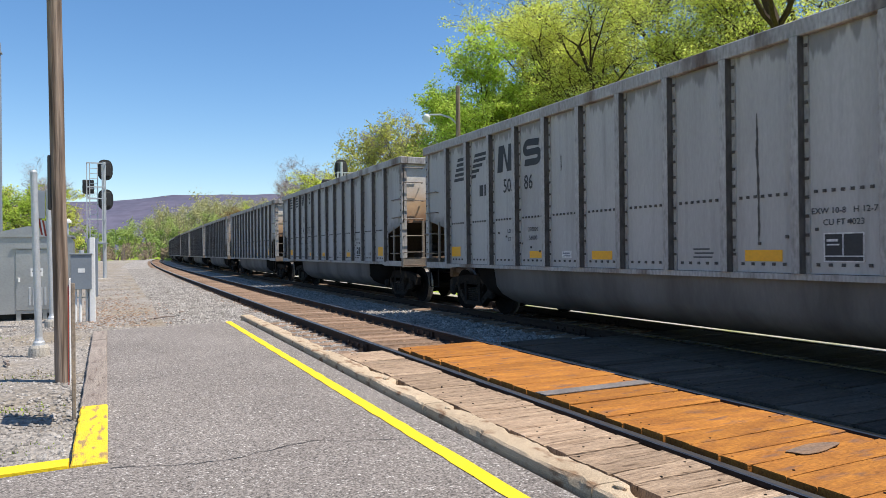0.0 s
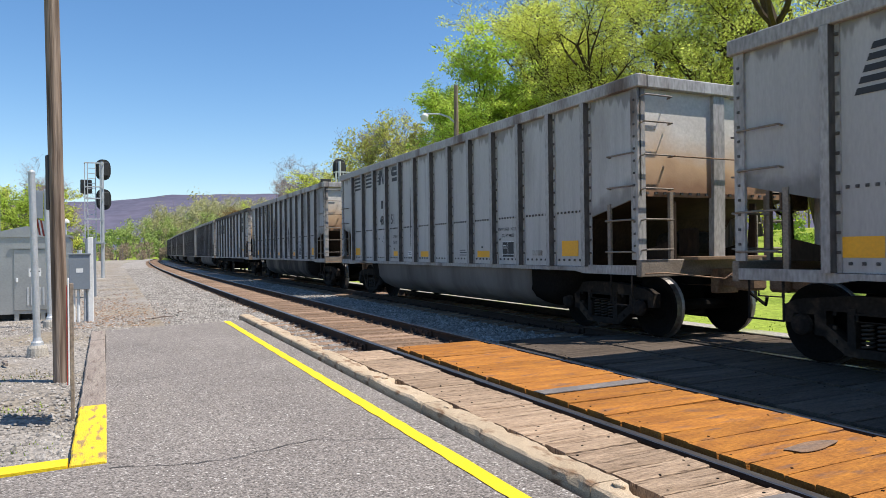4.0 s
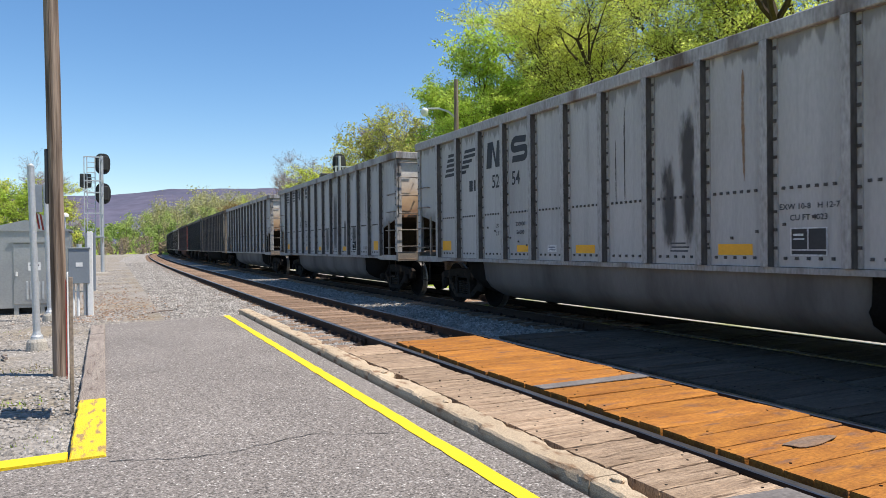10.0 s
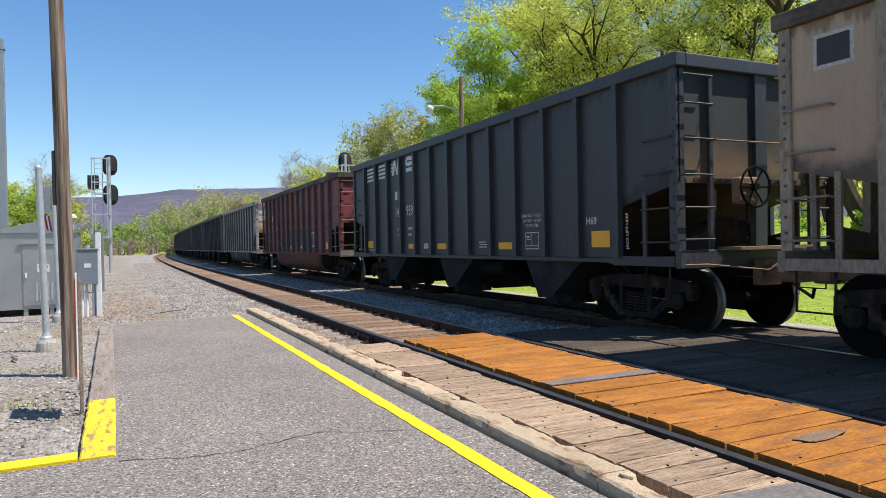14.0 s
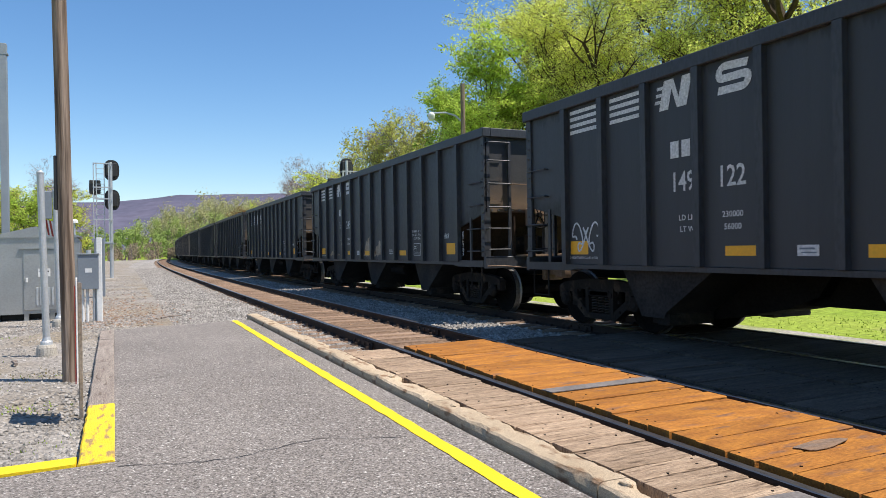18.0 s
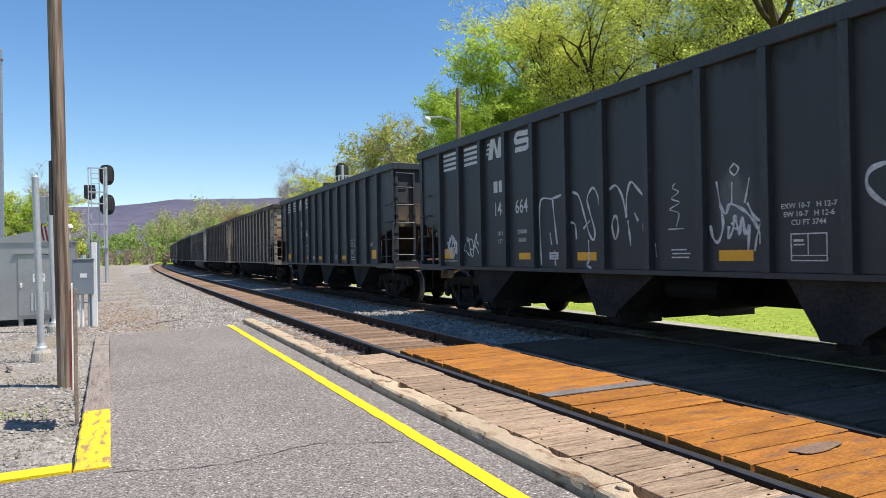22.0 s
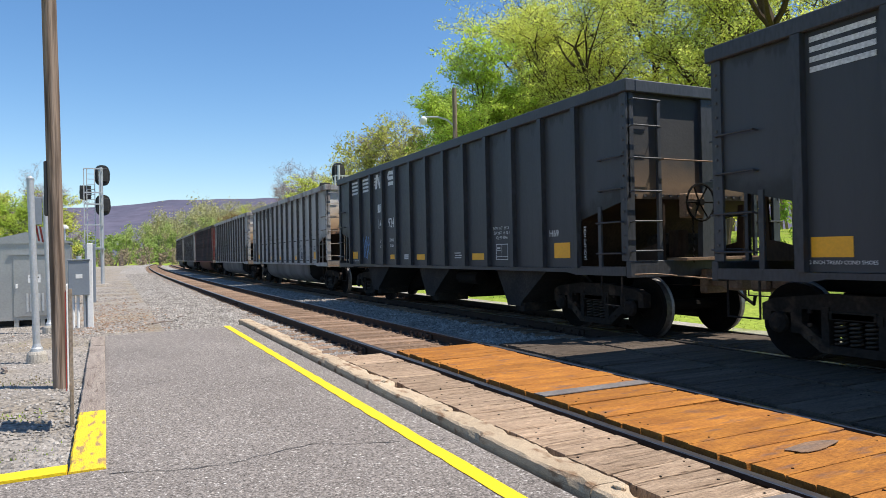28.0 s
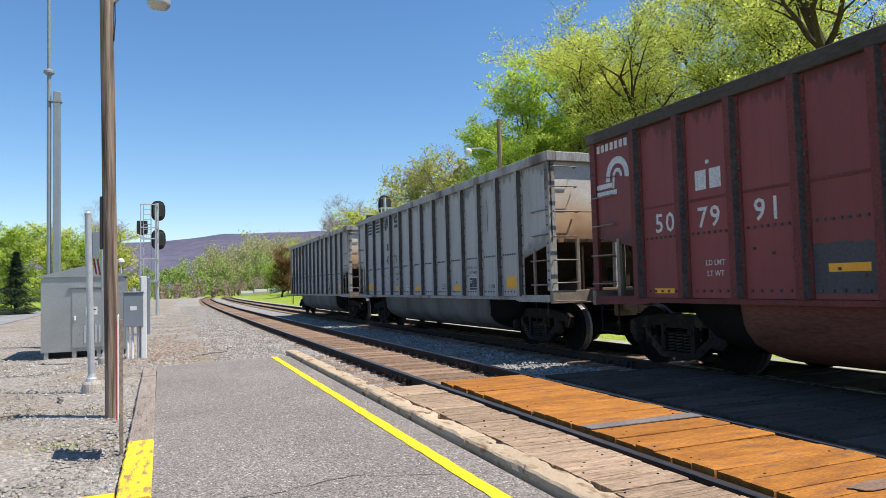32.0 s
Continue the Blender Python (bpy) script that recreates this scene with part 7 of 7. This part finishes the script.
TRAIN = [
    (-2, GREY, "512", "33", 0), (-1, GREY, "484", "02", 0), (0, GREY, "505", "86", 1), (1, GREY, "479", "97", 0), (2, GREY, "509", "41", 1), (3, GREY, "520", "07", 1),
    (4, GREY, "486", "51", 0), (5, DIRTY, "455", "19", 0), (6, PALE, "42", "307", 0), (7, GREY, "500", "57", 0), (8, GREY, "490", "67", 0), (9, GREY, "526", "54", 1),
    (10, GREY, "478", "76", 0), (11, GREY, "518", "79", 1), (12, BROWN, "467", "50", 0), (13, BLACK, "148", "959", 0), (14, RED, "50", "79", 0), (15, DIRTY, "491", "45", 0),
    (16, BLACK, "149", "122", 0), (17, BLACK, "149", "249", 0), (18, BLACK, "145", "552", 1), (19, BLACK, "145", "570", 1), (20, BLACK, "148", "664", 0), (21, BLACK, "147", "468", 0),
    (22, BROWN, "465", "68", 0), (23, BROWN, "468", "13", 0), (24, GREY, "488", "20", 0), (25, BLACK, "148", "800", 0), (26, BLACK, "148", "924", 0), (27, GREY, "481", "76", 0),
    (28, GREY, "474", "14", 0), (29, RED, "50", "79", 0), (30, GREY, "475", "71", 0), (31, GREY, "493", "18", 0)]
STAMPS = {2: "G117R", 3: "G119", 11: "G118R", 22: "G113", 23: "G113", 27: "G113"}
used = set()
for k, proto, na, nb, st in TRAIN:
    if id(proto) in used:
        car = copy_thing(proto, Matrix.Identity(4))
    else:
        used.add(id(proto))
        car = proto
    CARS.append((k, car, proto, na, nb, st))
for k, car, proto, na, nb, st in CARS:
    ink = M_LETTERWHITE if proto in (BLACK, RED) else M_LETTERDARK
    rnd = random.Random(100 + k)
    if proto is RED:
        for r0, r1 in ((0.20, 0.31), (0.07, 0.13)):
            angles = [math.pi * (-0.05 + 1.05 * i / 14) for i in range(15)]
            decal(car, "emblem_arc", [[(r1 * math.cos(a) * 0.95, r1 * math.sin(a)) for a in angles] + [(r0 * math.cos(a) * 0.95, r0 * math.sin(a)) for a in angles[::-1]]],
                  ink, 6.20, 2.96, "white curved painted emblem")
        decal(car, "emblem_stripes", [rect(-0.57, 0.0, -0.28, -0.20, 0.1), rect(-0.57, -0.13, -0.16, -0.08, 0.1), rect(-0.30, -0.195, -0.06, 0.02, 0.1), rect(-0.12, -0.07, -0.18, 0.02, 0.1)],
              ink, 6.20, 2.96, "white painted emblem stripes")
        decal(car, "emblem_block", [rect(-0.41 + 0.12 * i, -0.33 + 0.12 * i, 0, 0.12) for i in range(7)], ink, 6.32, 3.40, "row of small white emblem blocks")
        for num, yy in (("50", 5.14), ("79", 4.28), ("91", 3.33)):
            letter(car, num, yy, 2.11, 0.38, ink, "car_number", 1.2)
        decal(car, "mark_block", [rect(-0.23, -0.03, 0, 0.26), rect(0.03, 0.23, 0, 0.26), rect(-0.03, 0.03, 0.33, 0.38)], ink, 4.27, 2.49, "white painted mark blocks")
        bm = bmesh.new()
        for a, b in zip(RIBS, RIBS[1:]):
            box(bm, -SHEET - 0.010, -SHEET - 0.001, b + 0.12, a - 0.12, 2.35, 2.385)
        part("seam_strip", bm, M_REDRIB, car, "dark horizontal seam")
        for q, (h0, m) in enumerate(((0.0, None), (0.54, M_PATCHSLATE), (0.70, M_PATCHSLATE), (0.78, M_PATCHSLATE), (0.82, M_PATCHSLATE), (0.86, M_PATCHSLATE), (0.84, M_PATCHSLATE), (0.5, M_PATCHSLATE))):
            if m:
                ragged(car, "paint_patch", [(-0.36 + 0.72 * i / 9, 0, h0 + rnd.uniform(-0.02, 0.02)) for i in range(10)], m, BAYS[2 + q], 1.12, "slate grey touch-up patch", -SHEET - 0.0025)
        decal(car, "faded_emblem", [rect(-0.33, 0.33, 0.0, 0.08), rect(-0.33, 0.33, 0.12, 0.2), rect(-0.33, 0.33, 0.26, 0.5)], M_PATCHRUST, BAYS[5], 2.95, "faded rusty panel emblem")
        decal(car, "data_panel", [rect(-0.27, 0.27, 0.24, 0.28), rect(-0.27, 0.27, -0.28, -0.24), rect(-0.27, -0.23, -0.24, 0.24), rect(0.23, 0.27, -0.24, 0.24), rect(-0.02, 0.02, -0.24, 0.24)], ink, BAYS[9], 1.55,
              "white framed data panel")
        letter(car, "LD LMT", 4.20, 1.52, 0.10, ink)
        letter(car, "LT WT", 4.20, 1.38, 0.10, ink)
        continue
    if proto is BROWN:
        for q in (2, 3):
            decal(car, "number_patch", [rect(-0.40, 0.40, 0, 0.95)], M_PATCHWHITE, BAYS[q], 1.97, "pale grey number patch", x=-SHEET - 0.003)
            decal(car, "emblem_patch", [rect(-0.40, 0.40, 0, 0.52)], M_PATCHWHITE, BAYS[q], 2.99, "pale grey emblem patch", x=-SHEET - 0.003)
        for yy in (HALF - 0.62, -HALF + 0.62):
            decal(car, "inspection_square", [rect(-0.22, 0.22, 0, 0.36)], M_PATCHWHITE, yy, 3.05, "pale frame round a dark square", x=-SHEET - 0.003)
            decal(car, "inspection_square_field", [rect(-0.18, 0.18, 0.04, 0.32)], M_LETTERDARK, yy, 3.05)
        for q in (0, 3, 5, 8, 11):
            decal(car, "paint_patch", [rect(-0.27, 0.27, 0, 0.16)], M_PATCHBLUE, BAYS[q], 1.14, "blue-grey touch-up patch", x=-SHEET - 0.003)
    if proto is PALE:
        decal(car, "emblem_stripes", [rect(-0.56, 0.50 + 0.02 * i, 0.125 * i, 0.125 * i + 0.065, 0.0) for i in range(5)], ink, 4.86, 2.60, "painted emblem of stacked stripes")
        decal(car, "emblem_block", [slanted_block(0.66, 0.60, 0.22, 0.18, 0.22)], ink, 3.86, 2.59, "slanted painted emblem block")
        decal(car, "emblem_curl", stroke([(u - 0.34, v + 0.09) for u, v in curl(0.60, 0.42)], 0.135, 0.2), ink, 2.78, 2.59, "slanted rounded emblem shape")
        decal(car, "mark_block", [rect(-0.18, -0.02, 0, 0.24), rect(0.03, 0.19, 0, 0.24)], M_PATCHSLATE, 3.50, 2.06, "small painted mark blocks")
        letter(car, na, 3.49, 1.70, 0.36, M_PATCHSLATE, "car_number")
        letter(car, nb, 2.57, 1.70, 0.36, M_PATCHSLATE, "car_number", 1.15)
        for q, z in enumerate((2.98, 2.50)):
            decal(car, "name_block", [rect(-0.46 + 0.31 * i, -0.22 + 0.31 * i, 0, 0.34, 0.15) for i in range(3)], M_LETTERDARK, -4.95, z, "dark painted name blocks")
        decal(car, "data_panel", [rect(-0.27, 0.27, -0.2, 0.2)], M_PATCHBLUE, -3.75, 1.42, "faded data panel")
        for q in range(14):
            streak(car, rnd.uniform(-6.4, 6.2), rnd.uniform(1.3, 2.6), 3.4, rnd.uniform(0.03, 0.07), 300 + q, M_RUSTSTREAK)
        continue
    emblem(car, ink, st)
    data(car, ink, (na, nb), st, code=("HP28R" if k in (18, 19) else "H65" if k == 21 else "H69") if proto is BLACK else "", stamp=STAMPS.get(k, ""))
    if proto is DIRTY:
        dark = M_SMEARBLACK if k == 5 else M_SMEARGREY
        for y, z0, z1, w, tone in ((BAYS[2] + 0.01, 1.55, 3.66, 0.48, dark), (BAYS[2] + 0.06, 0.90, 2.3, 0.84, M_SMEARGREY), (BAYS[2] - 0.02, 0.85, 2.1, 0.62, dark),
                                   (BAYS[3] - 0.34, 1.02, 3.3, 0.34, dark), (BAYS[3] + 0.24, 2.0, 3.5, 0.26, M_SMEARGREY), (BAYS[4] + 0.1, 1.05, 3.1, 0.46, dark),
                                   (BAYS[6], 1.3, 3.0, 0.30, M_SMEARGREY), (BAYS[7] + 0.1, 1.05, 2.5, 0.34, dark)):
            smear(car, y, z0, z1, w, tone)
        if k == 15:
            smear(car, BAYS[3] + 0.05, 1.50, 2.0, 0.62, M_SMEARTAN, "paint_patch", "pale worn patch of primer")
    elif proto in (GREY, BROWN):
        for q in range(2 + k % 2):
            streak(car, rnd.choice(RIBS[2:11]) - rnd.uniform(0.14, 0.7), rnd.uniform(1.2, 2.6), rnd.uniform(2.8, 3.4), rnd.uniform(0.03, 0.10), 700 + q + 11 * k, rnd.choice((M_GRIME, M_GRIME, M_RUSTSTREAK)))
        if k in (9, 11):
            smear(car, BAYS[6 if k == 11 else 7] + 0.12, 1.07, 2.55, 0.46, M_SMEARBLACK if k == 11 else M_SMEARGREY)
            smear(car, BAYS[6 if k == 11 else 7] - 0.22, 1.07, 3.2, 0.40, M_SMEARGREY)
        if k == 23:
            for q in (5, 7, 8, 9, 10):
                smear(car, BAYS[q], 1.9 + 0.06 * (q % 3), 3.55, 0.86, M_RUNGREY if q % 2 else M_RUNPALE, label="weathered vertical runs")
        if k in (8, 10):
            for q, z0, z1 in ((6, 1.1, 2.0), (7, 1.1, 3.2), (8, 1.15, 2.2), (9, 1.1, 2.0)):
                smear(car, BAYS[q] + rnd.uniform(-0.1, 0.1), z0, z1, 0.6, M_RUNGREY)
        if k == 28:
            ragged(car, "paint_patch", [(-0.36 + 0.72 * i / 9, 0.0, 1.05 + 0.08 * math.sin(i)) for i in range(10)], M_PATCHPALE, BAYS[1], 1.10, "pale bluish touch-up patch", -SHEET - 0.003)
            ragged(car, "paint_patch", [(-0.30 + 0.60 * i / 9, 0.0, 0.26 + 0.03 * math.sin(2 * i)) for i in range(10)], M_PATCHPALE, BAYS[0], 1.42, "pale bluish touch-up patch", -SHEET - 0.003)
    if k == 12:
        for y, w, z0, z1 in ((2.25, 0.46, 1.09, 1.19), (BAYS[5], 0.44, 1.09, 1.18), (BAYS[8], 0.48, 1.09, 1.18), (BAYS[11] - 0.12, 0.62, 1.06, 1.21)):
            decal(car, "paint_patch", [rect(-w / 2, w / 2, z0 - 1.14, z1 - 1.14)], M_PATCHBLUE, y, 1.14, x=-SHEET - 0.005)
    if k == 17:
        for y, w, h in ((BAYS[5], 0.36, 0.72), (BAYS[6], 0.36, 0.55), (BAYS[1], 0.3, 0.24), (BAYS[2] + 0.2, 0.16, 0.16)):
            n = 14
            w = min(w, 0.36)
            ragged(car, "rust_patch", [(-w + 2 * w * i / n, rnd.uniform(0.0, 0.10), h * (0.35 + 0.45 * math.sin(math.pi * (i / n) ** 1.6)) * rnd.uniform(0.7, 1.15)) for i in range(n + 1)], M_PATCHTAN, y, 1.13, "bare rusty patch over the sill",
                   -SHEET - 0.003)
    if k in (16, 20):
        for q, (y, w) in enumerate(((BAYS[0], 0.6), (BAYS[1], 0.65), (BAYS[4] + 0.1, 0.8), (BAYS[5], 0.8), (BAYS[6], 0.8), (BAYS[8], 0.75))):
            if k == 16 and q in (0, 4):
                scrawl(car, y, 1.25, w, 0.8 if q > 1 else 0.45, 60 + q + k, M_CHALK)
        if k == 20:
            sprayed_hopper(car)
        tagged(car, label="matt black coal hopper with sprayed white scribbles")
    if k == 26:
        scrawl(car, BAYS[1] + 0.05, 1.22, 0.46, 0.62, 77, M_CHALKBLUE)
        tagged(car, label="matt black coal hopper with a blue sprayed scribble")
CARS = [(c[0], c[1]) for c in CARS]
WHEELSETS = [w for _, c in CARS for t in c.children for w in t.children if w.name.startswith("wheelset")]


# ---------------------------------------------------------------- motion
PITCH, SPEED = 15.35, 13.95


SLACK = {0: -0.08, 1: -0.12, 2: -0.10, 3: -0.10, 5: 0.45, 6: 0.17, 7: -0.19, 8: -0.14, 9: 0.10, 10: -0.08, 11: 0.36, 15: 0.32, 16: 0.03, 17: 0.10, 18: 0.10, 19: 0.14, 20: -0.08,
         21: 0.14, 22: 0.10, 23: -0.10, 27: -0.08, 28: -0.06, 30: -0.18, 31: -0.2}   # small differences of car length and coupler slack


def train_place(k, t):
    """Metres up the line of the middle of car k at t seconds; the train gathers a little speed."""
    run = 13.72 * t + 0.00529 * t ** 2 + 0.000266 * t ** 3 - 2.706e-6 * t ** 4
    return 7.94 + PITCH * k - run + SLACK.get(k, 0.0)


def motions():
    for k, ob in CARS:
        rows = []
        for i in range(0, 65):
            t = i * 0.5
            p, a = along(train_place(k, t), X2 - X1)
            rows.append((t, Matrix.Translation(p) @ pose(0, 0, 0, 0, 0, -math.degrees(a))))
        walk(ob, rows)
    rate = math.degrees(SPEED / 0.457) / FPS
    rows = [(i / FPS, pose(0, 0, 0, i * rate)) for i in range(32 * FPS + 1)]
    first = WHEELSETS[0]
    walk(first, rows)
    for w in WHEELSETS[1:]:
        w.rotation_mode = "QUATERNION"
        w.animation_data_create()
        w.animation_data.action = first.animation_data.action
        w.animation_data.action_slot = first.animation_data.action_slot


motions()
